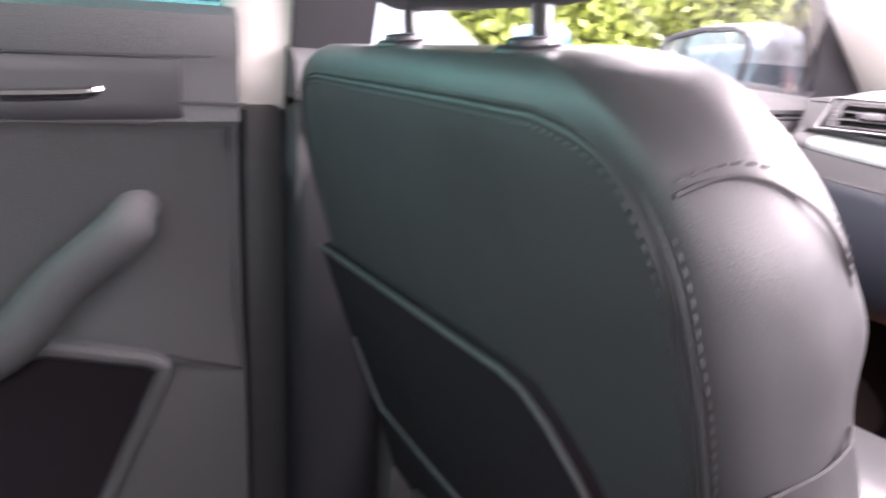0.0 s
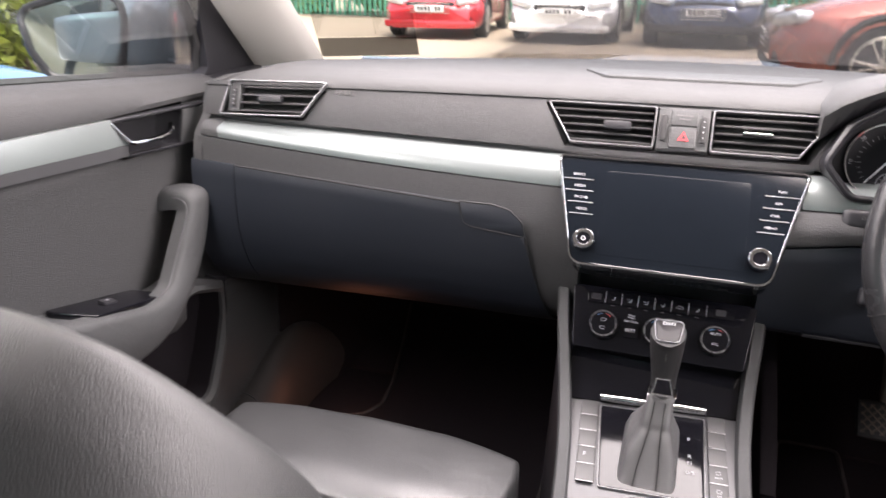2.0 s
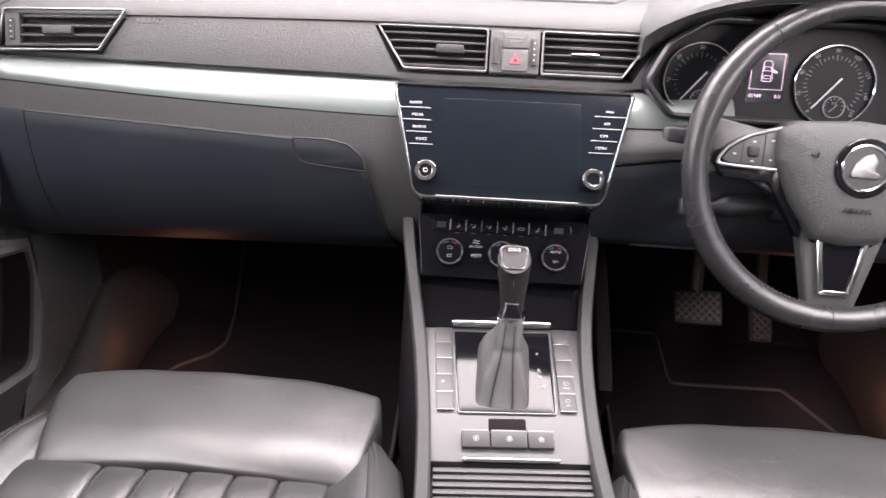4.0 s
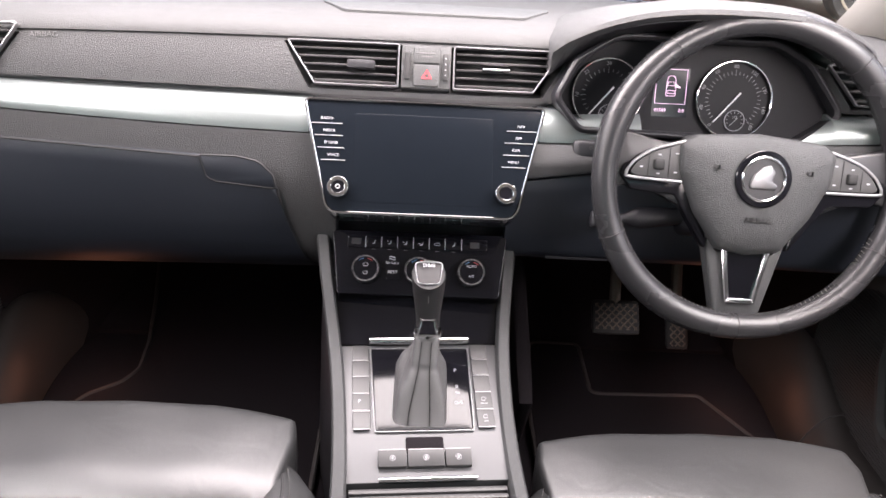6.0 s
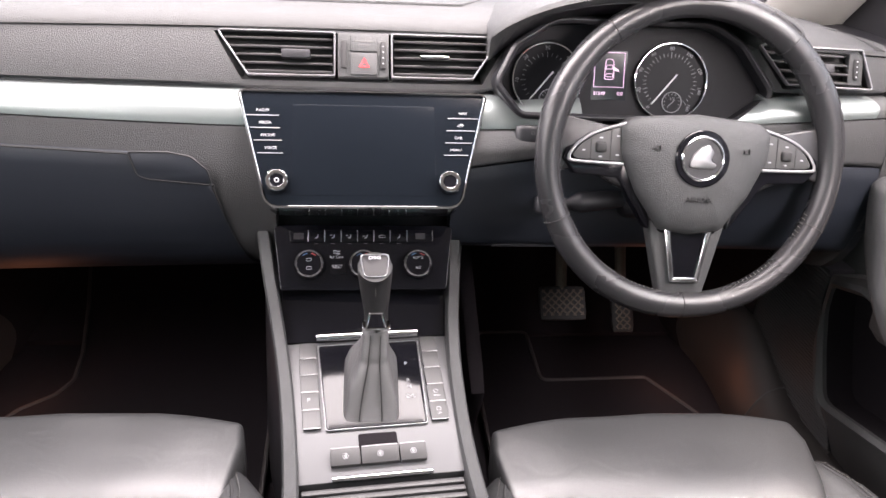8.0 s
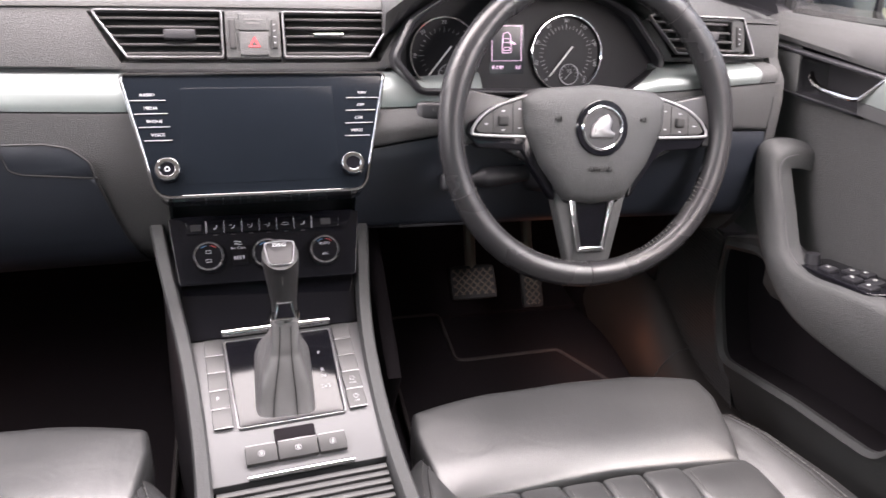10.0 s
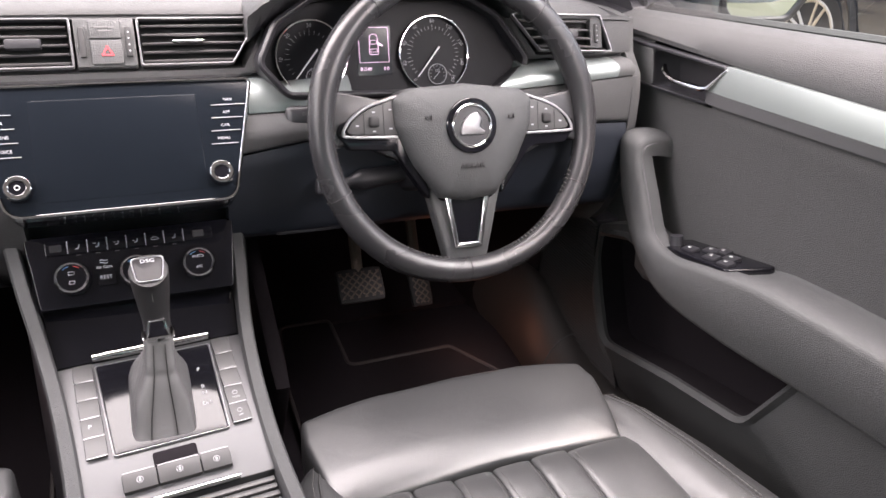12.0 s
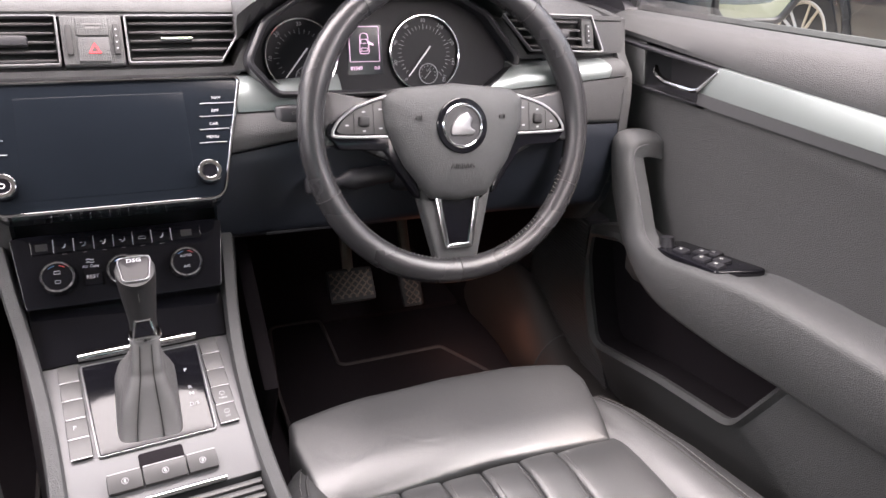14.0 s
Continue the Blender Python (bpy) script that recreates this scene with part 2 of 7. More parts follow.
def rbox(bm, half, r, m=ID, n=10, shape=None):
    """A padded block with round edges; shape bends each of its points."""
    h = Vector(half)
    r = min(r, *(c * 0.999 for c in h))
    ts = []
    for i in range(n + 1):
        t = -1 + 2 * i / n
        ts.append(math.copysign(abs(t) ** 0.75, t) if abs(t) > 1e-9 else 0.0)
    cache = {}

    def vert(p):
        key = tuple(round(c, 5) for c in p)
        if key not in cache:
            q = Vector((p[0] * h.x, p[1] * h.y, p[2] * h.z))
            inner = Vector([max(-(c - r), min(c - r, v)) for c, v in zip(h, q)])
            d = q - inner
            if d.length > 1e-9:
                q = inner + d.normalized() * r
            if shape:
                q = shape(q)
            cache[key] = bm.verts.new(m @ q)
        return cache[key]

    for ax in range(3):
        for s in (-1, 1):
            for i in range(n):
                for j in range(n):
                    quad = []
                    for a, b in ((i, j), (i + 1, j), (i + 1, j + 1), (i, j + 1)):
                        p = [0, 0, 0]
                        p[ax], p[(ax + 1) % 3], p[(ax + 2) % 3] = s, ts[a], ts[b]
                        quad.append(vert(p))
                    if len(set(quad)) == 4:
                        bm.faces.new(quad if s > 0 else quad[::-1])


def words(name, text, size, m, material, parent, depth=0.0004, label=""):
    """Flat lettering as a thin mesh."""
    cu = bpy.data.curves.new(name, "FONT")
    cu.body, cu.size, cu.align_x, cu.align_y, cu.extrude, cu.resolution_u = text, size, "CENTER", "CENTER", depth, 2
    tmp = bpy.data.objects.new(name, cu)
    scene.collection.objects.link(tmp)
    me = bpy.data.meshes.new_from_object(tmp.evaluated_get(bpy.context.evaluated_depsgraph_get()))
    bpy.data.objects.remove(tmp)
    me.transform(m)
    me.materials.clear()
    me.materials.append(material)
    ob = new(name, me)
    ob.parent = parent
    if label:
        ob["label"] = label
    return ob


def stitches(bm, pts, step=0.006, length=0.0042, r=0.0007):
    """Short threads along a line."""
    pts = [Vector(p) for p in pts]
    acc = 0.0
    for a, b in zip(pts, pts[1:]):
        d = (b - a)
        ln = d.length
        if ln < 1e-6:
            continue
        while acc < ln:
            p = a + d * (acc / ln)
            q = p + d.normalized() * length
            tube(bm, [p, (p + q) / 2 + Vector((0, 0, 0.0003)), q], [r * 0.5, r, r * 0.5], 5)
            acc += step
        acc -= ln


# ---- the place: ground and the shell of the car ----
CONCRETE = mat("pale_gravelly_concrete", (0.31, 0.265, 0.20), 0.9, bump=0.6, scale=30, vary=0.25, vscale=0.6, spec=0.2)
bm = bmesh.new()
bmesh.ops.create_grid(bm, x_segments=40, y_segments=40, size=400)
ground = tagged(finish(bm, "ground", CONCRETE), "pale worn concrete yard between parked cars", "ground", kind="structure")

# floor pan with carpet, footwells and toe boards
bm = bmesh.new()
rbox(bm, (0.70, 1.15, 0.06), 0.02, pose(0, -0.65, 0.29), n=4)
car_floor = tagged(finish(bm, "floor", CARPET), "black carpeted floor of the car", "floor", kind="structure")
bm = bmesh.new()
for s in (-1, 1):
    prof = [(0.36, 0.352), (0.52, 0.40), (0.66, 0.56), (0.70, 0.80), (0.74, 0.80), (0.74, 0.33), (0.36, 0.33)]
    loft(bm, [[(x, y, z) for y, z in prof] for x in (s * 0.10, s * 0.70)])
toe = tagged(finish(bm, "toe_board", CARPET), "black carpeted toe boards under the dashboard", "floor", kind="structure")
# bulkhead behind the dashboard, sills, underbody
bm = bmesh.new()
rbox(bm, (0.74, 0.03, 0.30), 0.02, pose(0, 0.79, 0.62), n=4)
for s in (-1, 1):
    rbox(bm, (0.05, 1.25, 0.09), 0.03, pose(s * 0.76, -0.55, 0.30), n=4)
body_shell = tagged(finish(bm, "body_sills", CARPAINT), "blue-grey painted sills and bulkhead of the car", "car body", kind="structure")
KICK = mat("brown_grey_plastic", (0.032, 0.029, 0.028), 0.5, bump=0.3, scale=900, vscale=10)
SILL = [(-0.90, 0.590, 0.640, 0.425), (-0.20, 0.590, 0.642, 0.425), (0.0, 0.588, 0.642, 0.430), (0.08, 0.588, 0.640, 0.450), (0.15, 0.594, 0.637, 0.480), (0.21, 0.600, 0.637, 0.495), (0.27, 0.600, 0.634, 0.485), (0.34, 0.592, 0.622, 0.44), (0.42, 0.578, 0.598, 0.36)]
for s in (-1, 1):
    # one moulding: sill cover that rises into the kick panel of the footwell
    line = curve3([(y, xb, xt) for y, xb, xt, zt in SILL], 54)
    tops = curve3([(y, zt, 0) for y, xb, xt, zt in SILL], 54)
    rings = []
    for (y, xb, xt), (_, zt, _) in zip(line, tops):
        ring = []
        for k in range(9):
            f = k / 8
            ring.append((s * (xb + (xt - xb) * f**1.6), y, 0.345 + (zt - 0.345) * math.sin(f * math.pi / 2) ** 0.9))
        ring += [(s * (xt + 0.02), y, zt - 0.002), (s * (xt + 0.02), y, 0.345)]
        rings.append(ring)
    bm = bmesh.new()
    loft(bm, rings)
    trim = tagged(finish(bm, "sill_trim", KICK, smooth=60), "brownish plastic sill trim rising into the kick panel", "trim", kind="structure")
    bm = bmesh.new()
    tube(bm, [(s * (0.5905 - 0.003 + 0.052 * f**1.6), 0.075 - 0.01 * f, 0.347 + 0.10 * math.sin(f * math.pi / 2) ** 0.9) for f in [k / 8 for k in range(9)]], 0.0012, 5)
    part("joint", bm, PLASTIC, trim)
    bm = bmesh.new()
    loft(bm, [[(s * x, y, z) for x, z in ((xb, 0.345), (xb + 0.03, 0.50), (xb + 0.035, 0.80), (xb + 0.06, 0.80), (xb + 0.06, 0.345))] for y, xb in ((0.20, 0.612), (0.30, 0.600), (0.45, 0.56), (0.66, 0.49))])
    tagged(finish(bm, "footwell_side", CARPET), "black carpet at the side of the footwell", "trim", kind="structure")

for s in (-1, 1):
    bm = bmesh.new()
    rbox(bm, (0.035, 0.13, 0.30), 0.01, pose(s * 0.705, 0.262, 0.65), n=3)
    rbox(bm, (0.03, 0.25, 0.22), 0.01, pose(s * 0.71, 0.52, 0.58), n=3)
    tagged(finish(bm, "hinge_pillar", DARK), "dark hinge pillar trim beside the footwell", "trim", kind="structure")

# roof lining and roof skin
bm = bmesh.new()


def roof_z(x, y):
    return 1.44 - 0.10 * (x / 0.6) ** 2 - 0.05 * ((y + 0.75) / 0.8) ** 2


rings = []
for i in range(13):
    y = 0.0 - i * 1.75 / 12
    xs = [-0.62 + 1.24 * j / 12 for j in range(13)]
    rings.append([(x, y, roof_z(x, y) - 0.02) for x in xs] + [(x, y, roof_z(x, y) + 0.02) for x in xs[::-1]])
loft(bm, rings)
tagged(finish(bm, "ceiling", ROOFCLOTH), "grey fabric roof lining", "ceiling", kind="structure")
bm = bmesh.new()
rings = []
for i in range(13):
    y = 0.0 - i * 1.75 / 12
    xs = [-0.64 + 1.28 * j / 12 for j in range(13)]
    rings.append([(x, y, roof_z(x, y) + 0.024) for x in xs] + [(x, y, roof_z(x, y) + 0.04) for x in xs[::-1]])
loft(bm, rings)
tagged(finish(bm, "roof", CARPAINT), "blue-grey painted steel roof", "car body", kind="structure")

# pillars: pale inside, dark seal outside
for s in (-1, 1):
    bm = bmesh.new()
    a = curve3([(s * 0.662, 0.36, 0.91), (s * 0.650, 0.27, 0.985), (s * 0.636, 0.12, 1.115), (s * 0.60, -0.08, 1.30)], 15)
    rings = []
    for i, p in enumerate(a):
        d = (a[min(i + 1, len(a) - 1)] - a[max(i - 1, 0)]).normalized()
        side = Vector((s, -0.5, 0)).normalized()
        side = (side - d * side.dot(d)).normalized()
        up = side.cross(d)
        w = 0.062 - 0.012 * i / len(a)
        rings.append([p + side * w * math.cos(t) + up * 0.022 * math.sin(t) for t in [2 * math.pi * k / 14 for k in range(14)]])
    loft(bm, rings)
    tagged(finish(bm, "windscreen_pillar", LINING), "pale beige trimmed windscreen pillar", "trim", kind="structure")
    # dark glazed corner and outer seal ahead of the door
    bm = bmesh.new()
    tri = [(0.13, 0.945), (0.42, 0.935), (0.33, 1.00), (0.0, 1.31), (-0.04, 1.31), (0.13, 1.10), (0.145, 0.96)]
    loft(bm, [[(x, y, z) for y, z in tri] for x in (s * 0.70, s * 0.725)])
    tagged(finish(bm, "mirror_corner", DARK), "dark plastic corner panel behind the windscreen pillar", "trim", kind="structure")
    # middle pillar
    bm = bmesh.new()
    rbox(bm, (0.018, 0.055, 0.24), 0.015, pose(s * 0.698, -0.728, 1.135, 0, s * -11, 0), n=6)
    tagged(finish(bm, "middle_pillar_upper", LINING), "pale beige upper trim of the middle pillar", "trim", kind="structure")
    bm = bmesh.new()
    rbox(bm, (0.045, 0.055, 0.300), 0.025, pose(s * 0.705, -0.668, 0.605), n=6)
    tagged(finish(bm, "middle_pillar_lower", DARK), "dark grey plastic lower trim of the middle pillar", "trim", kind="structure")
    bm = bmesh.new()
    rbox(bm, (0.030, 0.024, 0.33), 0.010, pose(s * 0.728, -0.746, 0.60), n=4)
    tagged(finish(bm, "door_seal", RUBBER), "black rubber seal beside the middle pillar", "trim", kind="structure")
    # roof rail above the side windows
    bm = bmesh.new()
    tube(bm, curve3([(s * 0.60, 0.0, 1.32), (s * 0.60, -0.5, 1.355), (s * 0.60, -1.1, 1.345), (s * 0.60, -1.75, 1.24)], 12), 0.035, 10)
    tagged(finish(bm, "roof_rail", LINING), "pale roof rail trim above the side windows", "trim", kind="structure")
    bm = bmesh.new()
    tube(bm, curve3([(s * 0.60, -1.70, 1.26), (s * 0.66, -1.85, 1.10), (s * 0.70, -2.0, 0.92)], 8), 0.06, 10)
    rbox(bm, (0.03, 0.30, 0.35), 0.02, pose(s * 0.70, -1.95, 0.65), n=4)
    tagged(finish(bm, "rear_pillar", LINING), "pale trimmed rear pillar", "trim", kind="structure")

# windscreen and rear window
bm = bmesh.new()


def screen_base_y(x):
    return 0.60 - 0.66 * x * x


rings = []
for i in range(9):
    f = i / 8
    ring = []
    for j in range(17):
        x = -0.66 + 1.32 * j / 16
        y0, z0 = screen_base_y(x), 0.952
        y1, z1 = 0.0 + 0.03 * (1 - (x / 0.66) ** 2), roof_z(x * 0.92, 0.0)
        ring.append(Vector((x * (1 - 0.08 * f), y0 * (1 - f) + y1 * f, z0 * (1 - f) + z1 * f + 0.05 * f * (1 - f))))
    rings.append(ring)
loft(bm, rings, closed=False)
bmesh.ops.solidify(bm, geom=bm.faces[:], thickness=0.004)
windscreen = tagged(finish(bm, "windscreen", WINDSCREEN), "clear curved laminated windscreen", "window", kind="structure")
windscreen.visible_shadow = False
bm = bmesh.new()
loft(bm, [[(-0.62, -1.75, 1.30), (0.62, -1.75, 1.30)], [(-0.64, -2.15, 0.98), (0.64, -2.15, 0.98)]], closed=False)
bmesh.ops.solidify(bm, geom=bm.faces[:], thickness=0.004)
rear_window = tagged(finish(bm, "rear_window", PRIVACY), "sloping rear window", "window", kind="structure")
rear_window.visible_shadow = False
bm = bmesh.new()
rbox(bm, (0.72, 0.04, 0.36), 0.03, pose(0, -2.2, 0.63), n=4)
tagged(finish(bm, "rear_panel", PLASTIC), "dark panel behind the rear seat", "trim", kind="structure")


# see-through bands in the lower corner of the windscreen, dark below and paler above
bands = tagged(new("windscreen_bands"), "two see-through grey bands in the windscreen corner", "sticker", kind="structure")
for nm, h0, h1, tone in (("dark_band", 0.0, 0.032, 0.12), ("pale_band", 0.033, 0.075, 0.62)):
    bm = bmesh.new()
    loft(bm, [[(x, screen_base_y(x) - 0.035 - 0.5 * h, 0.962 + h) for h in (h0, h1)] for x in [-0.60 + 0.02 * k for k in range(8)]], closed=False)
    bmesh.ops.solidify(bm, geom=bm.faces[:], thickness=0.001)
    part(nm, bm, glass_mat("grey_band_glass", (tone, tone, tone), 0.2), bands).visible_shadow = False


# bonnet in front of the windscreen
bm = bmesh.new()
rings = []
for k in range(13):
    y = 0.60 + 1.05 * k / 12
    f = k / 12
    ring = []
    for j in range(15):
        x = -0.74 + 1.48 * j / 14
        ring.append((x * (1 - 0.10 * f), y - 0.10 * x * x, 0.885 - 0.10 * f - 0.10 * f**4 - 0.03 * (x / 0.74) ** 4))
    ring += [(0.80 * (1 - 0.10 * f), y, 0.72 - 0.06 * f), (-0.80 * (1 - 0.10 * f), y, 0.72 - 0.06 * f)]
    rings.append(ring)
loft(bm, rings)
tagged(finish(bm, "bonnet", CARPAINT), "blue-grey painted bonnet of the car", "bonnet", kind="structure")


# ---- dashboard ----
def lv_c(x):
    return 0.112 - 0.16 * x * x, 0.955


def lv_d(x):
    return 0.083 - 0.12 * x * x, 0.889 + 0.055 * x * x


def lv_e(x):
    return 0.075 - 0.12 * x * x, 0.884 + 0.055 * x * x


def lv_f(x):
    return 0.047 - 0.09 * x * x, 0.852 + 0.092 * x * x


def lv_g(x):
    return 0.032, 0.846 - 0.056 * (0.579 - abs(x))


XS = [-0.63 + 1.26 * i / 60 for i in range(61)]
dash = thing("dashboard", "grey grained dashboard with a satin silver strip", "dashboard")

bm = bmesh.new()
rings = []
for x in XS:
    y, z = lv_c(x)
    if 0.19 < x < 0.47:
        y += 0.05
    far = screen_base_y(x) - 0.01
    e = max(0.0, (abs(x) - 0.55) / 0.08) ** 2 * 0.02
    top = [(y - 0.003, z - 0.004), (y - 0.001, z + 0.001), (y + 0.012, z + 0.009 - e), (y + 0.04, z + 0.016 - e), (y + 0.10, z + 0.018 - e),
           (y + (far - y) * 0.5, z + 0.015 - e), (far, z - 0.002 - e), (far, z - 0.05), (y + 0.03, z - 0.05), (y + 0.006, z - 0.012)]
    rings.append([(x, a, b) for a, b in top])
loft(bm, rings)
part("top_pad", bm, SOFT, dash, "soft grained upper pad")



def fascia(top0, bot0, top1, bot1):
    """A piece of the front face between two slanted ends."""
    bm = bmesh.new()
    rings = []
    for i in range(25):
        t = i / 24
        ring = []
        for f, back in ((0.0, 0), (0.5, 0), (0.96, 0), (1.0, 0.003), (1.0, 0.05), (0.0, 0.05)):
            x = (top0 + (bot0 - top0) * f) * (1 - t) + (top1 + (bot1 - top1) * f) * t
            (y0, z0), (y1, z1) = lv_c(x), lv_d(x)
            bow = -0.004 * 4 * f * (1 - f)
            ring.append((x, y0 - 0.002 + (y1 - y0 + 0.002) * f + bow + back, z0 - 0.006 + (z1 - z0 + 0.006) * f))
        rings.append(ring)
    loft(bm, rings)
    part("fascia", bm, SOFT, dash, "soft grained front face")


fascia(-0.63, -0.63, -0.598, -0.611)
fascia(-0.461, -0.494, -0.172, -0.136)
fascia(0.172, 0.136, 0.182, 0.160)
fascia(0.449, 0.489, 0.4690, 0.5040)
fascia(0.586, 0.604, 0.63, 0.63)
for x0, x1 in ((-0.62, -0.44), (-0.185, 0.160), (0.492, 0.62)):
    for f0, f1 in ((0.0, 0.05), (0.90, 1.0)):
        bm = bmesh.new()
        rings = []
        for i in range(13):
            x = x0 + (x1 - x0) * i / 12
            (y0, z0), (y1, z1) = lv_c(x), lv_d(x)
            ring = []
            for f, back in ((f0, 0.0), (f1, 0.0), (f1, 0.04), (f0, 0.04)):
                ring.append((x, y0 - 0.0015 + (y1 - y0 + 0.002) * f - 0.016 * f * (1 - f) + back, z0 - 0.006 + (z1 - z0 + 0.006) * f))
            rings.append(ring)
        loft(bm, rings)
        part("vent_border", bm, SOFT, dash, "grained border beside the vents")


def strip(x0, x1, name, material, a, b, bulge, steps=40, tip0=False, tip1=False, label="", slant=0.0):
    bm = bmesh.new()
    rings = []
    for i in range(steps + 1):
        x = x0 + (x1 - x0) * i / steps
        (ya, za), (yb, zb) = a(x), b(x)
        k = 1.0
        if tip0:
            k = min(k, math.sqrt(min(1.0, (abs(x - x0) + 0.0008) / 0.009)))
        if tip1:
            k = min(k, math.sqrt(min(1.0, (abs(x - x1) + 0.0008) / 0.009)))
        ym, zm = (ya + yb) / 2, (za + zb) / 2
        ring = []
        for s in range(7):
            f = s / 6
            y, z = ya + (yb - ya) * f, za + (zb - za) * f
            b4 = bulge * 4 * f * (1 - f)
            ring.append((ym + (y - ym) * k - b4 * k, zm + (z - zm) * k + b4 * 0.4 * k))
        ring += [(ring[-1][0] + 0.03, ring[-1][1]), (ring[0][0] + 0.03, ring[0][1])]
        e = slant * max(0.0, 1 - 4 * i / steps)
        rings.append([(x + e * max(0.0, 1 - abs(j if j < 7 else 8 - j) / 6), y, z) for j, (y, z) in enumerate(ring)])
    loft(bm, rings)
    return part(name, bm, material, dash, label)


strip(-0.626, -0.600, "strip_end", SOFT, lv_e, lv_f, 0.005, 8)
strip(0.600, 0.626, "strip_end", SOFT, lv_e, lv_f, 0.005, 8)
strip(-0.612, -0.136, "trim_strip", SILVER, lv_e, lv_f, 0.006, tip0=True, label="satin silver strip")
strip(0.136, 0.255, "trim_strip", SILVER, lv_e, lv_f, 0.006, label="satin silver strip")
strip(0.432, 0.612, "trim_strip", SILVER, lv_e, lv_f, 0.006, slant=0.045, tip1=True, label="satin silver strip")


def lv_f2(x):
    y, z = lv_f(x)
    return y - 0.002, z - 0.002


FACE = [(0.91, 0.030), (0.872, 0.0290), (0.855, 0.0285), (0.835, 0.0275), (0.80, 0.026), (0.77, 0.027), (0.74, 0.032), (0.71, 0.042), (0.685, 0.056), (0.665, 0.075), (0.648, 0.10), (0.637, 0.135)]


def face_y(z, x=0.0):
    """Depth of the lower dashboard face, which bows towards the seats at its ends."""
    return face_depth(z) - 0.055 * x * x


def face_depth(z):
    for (z0, y0), (z1, y1) in zip(FACE, FACE[1:]):
        if z >= z1:
            f = (z0 - z) / (z0 - z1)
            return y0 + (y1 - y0) * max(0.0, f)
    return FACE[-1][1]


def seam_z(x):
    """The glovebox's upper seam."""
    return 0.846 - 0.056 * (0.579 - abs(x)) + 0.02 * x * x


def knee_z(x):
    return min(0.827, 0.816 + 0.16 * (abs(x) - 0.145))


def face_sheet(name, material, xs, top, bottom, proud, label, rows=14, xmap=None):
    """A skin over the lower dashboard face between two lines, with a back."""
    bm = bmesh.new()
    rings = []
    for x in xs:
        zt, zb = top(x), bottom(x)
        ring = []
        for k in range(rows + 1):
            z = zt + (zb - zt) * k / rows
            edge = 0.0025 * (k in (0, rows))
            xx = xmap(x, z) if xmap else x
            ring.append((xx, face_y(z, xx) - proud + edge, z))
        ring += [(ring[-1][0], ring[-1][1] + 0.025, ring[-1][2] + 0.004), (ring[0][0], ring[0][1] + 0.025, ring[0][2])]
        rings.append(ring)
    loft(bm, rings)
    return part(name, bm, material, dash, label, 60)


def pad_low(x):
    return 0.662


for a, b, low in ((-0.63, -0.104, pad_low), (0.104, 0.63, knee_z)):
    rings = []
    for i in range(61):
        x = a + (b - a) * i / 60
        (yt, zt), zb = lv_f2(x), low(x)
        ring = []
        for k in range(15):
            z = zt + (zb - zt) * k / 14
            blend = max(0.0, 1 - k / 9) ** 2
            ring.append((x, face_y(z, x) * (1 - blend) + (yt + 0.001) * blend + 0.0025 * (k == 14), z))
        ring += [(x, ring[-1][1] + 0.03, zb), (x, yt + 0.03, zt)]
        rings.append(ring)
    sheet = bmesh.new()
    loft(sheet, rings)
    part("lower_pad", sheet, SOFT, dash, "soft grained lower pad", 60)
# backing that closes the dashboard, with a dark gap line round the silver strip
bm = bmesh.new()
rings = []
for x in XS:
    (y0, z0), (y1, z1) = lv_d(x), lv_g(x)
    if 0.15 < x < 0.51:
        y0, z0 = y0 + 0.10, z0 - 0.02
    ring = [(y0 + 0.008, z0 + 0.004), (y0 - 0.002 + 0.008, z0 - 0.012), (y1 + 0.014, z1), (0.10, 0.70), (0.40, 0.70), (0.40, 0.93), (y0 + 0.05, z0 + 0.01)]
    rings.append([(x, a, b) for a, b in ring])
loft(bm, rings)
part("carrier", bm, DARK, dash, "dark structure behind the panels")

# glovebox lid, its end panel by the door, and the driver's knee panel
LID_X0 = -0.574


def lid_top(x):
    return seam_z(x) - 0.004 - 0.032 * max(0.0, (x + 0.216) / 0.044) ** 2.2


def lid_x(x, z):
    """The lid's right edge leans towards the console lower down."""
    f = (x - LID_X0) / (-0.172 - LID_X0)
    return x + 0.26 * max(0.0, 0.785 - z) * f**3


glovebox = face_sheet("glovebox_lid", GLOVE, [LID_X0 + (-0.172 - LID_X0) * i / 60 for i in range(61)], lid_top, lambda x: 0.640, 0.0035, "smooth slate glovebox lid", 24, lid_x)
face_sheet("end_panel", GLOVE, [-0.640 + 0.0645 * i / 6 for i in range(7)], lambda x: seam_z(x) - 0.003, lambda x: 0.640, 0.0030, "slate panel beside the glovebox", 20)


def on_lid(x, z, out=0.004):
    return Vector((x, face_y(z, x) - out, z))


handle_line = fillet([(-0.257, 0.829), (-0.2505, 0.803), (-0.240, 0.7985), (-0.1725, 0.7915), (-0.1755, 0.808), (-0.192, 0.8235), (-0.215, 0.8285)], [0.002, 0.008, 0.006, 0.002, 0.010, 0.012, 0.01], 4)
bm = bmesh.new()
inner = inset2(handle_line, 0.001)
loft(bm, [[on_lid(x, z, 0.001) for x, z in handle_line], [on_lid(x, z, 0.0042) for x, z in handle_line], [on_lid(x, z, 0.0050) for x, z in inner]])
gh = part("handle", bm, GLOVE, glovebox, "flush glovebox handle")
bm = bmesh.new()
ring = [on_lid(x, z, 0.0046) for x, z in inset2(handle_line, -0.0006)]
tube(bm, ring + ring[:1], 0.0010, 5)
part("gap", bm, RUBBER, gh)
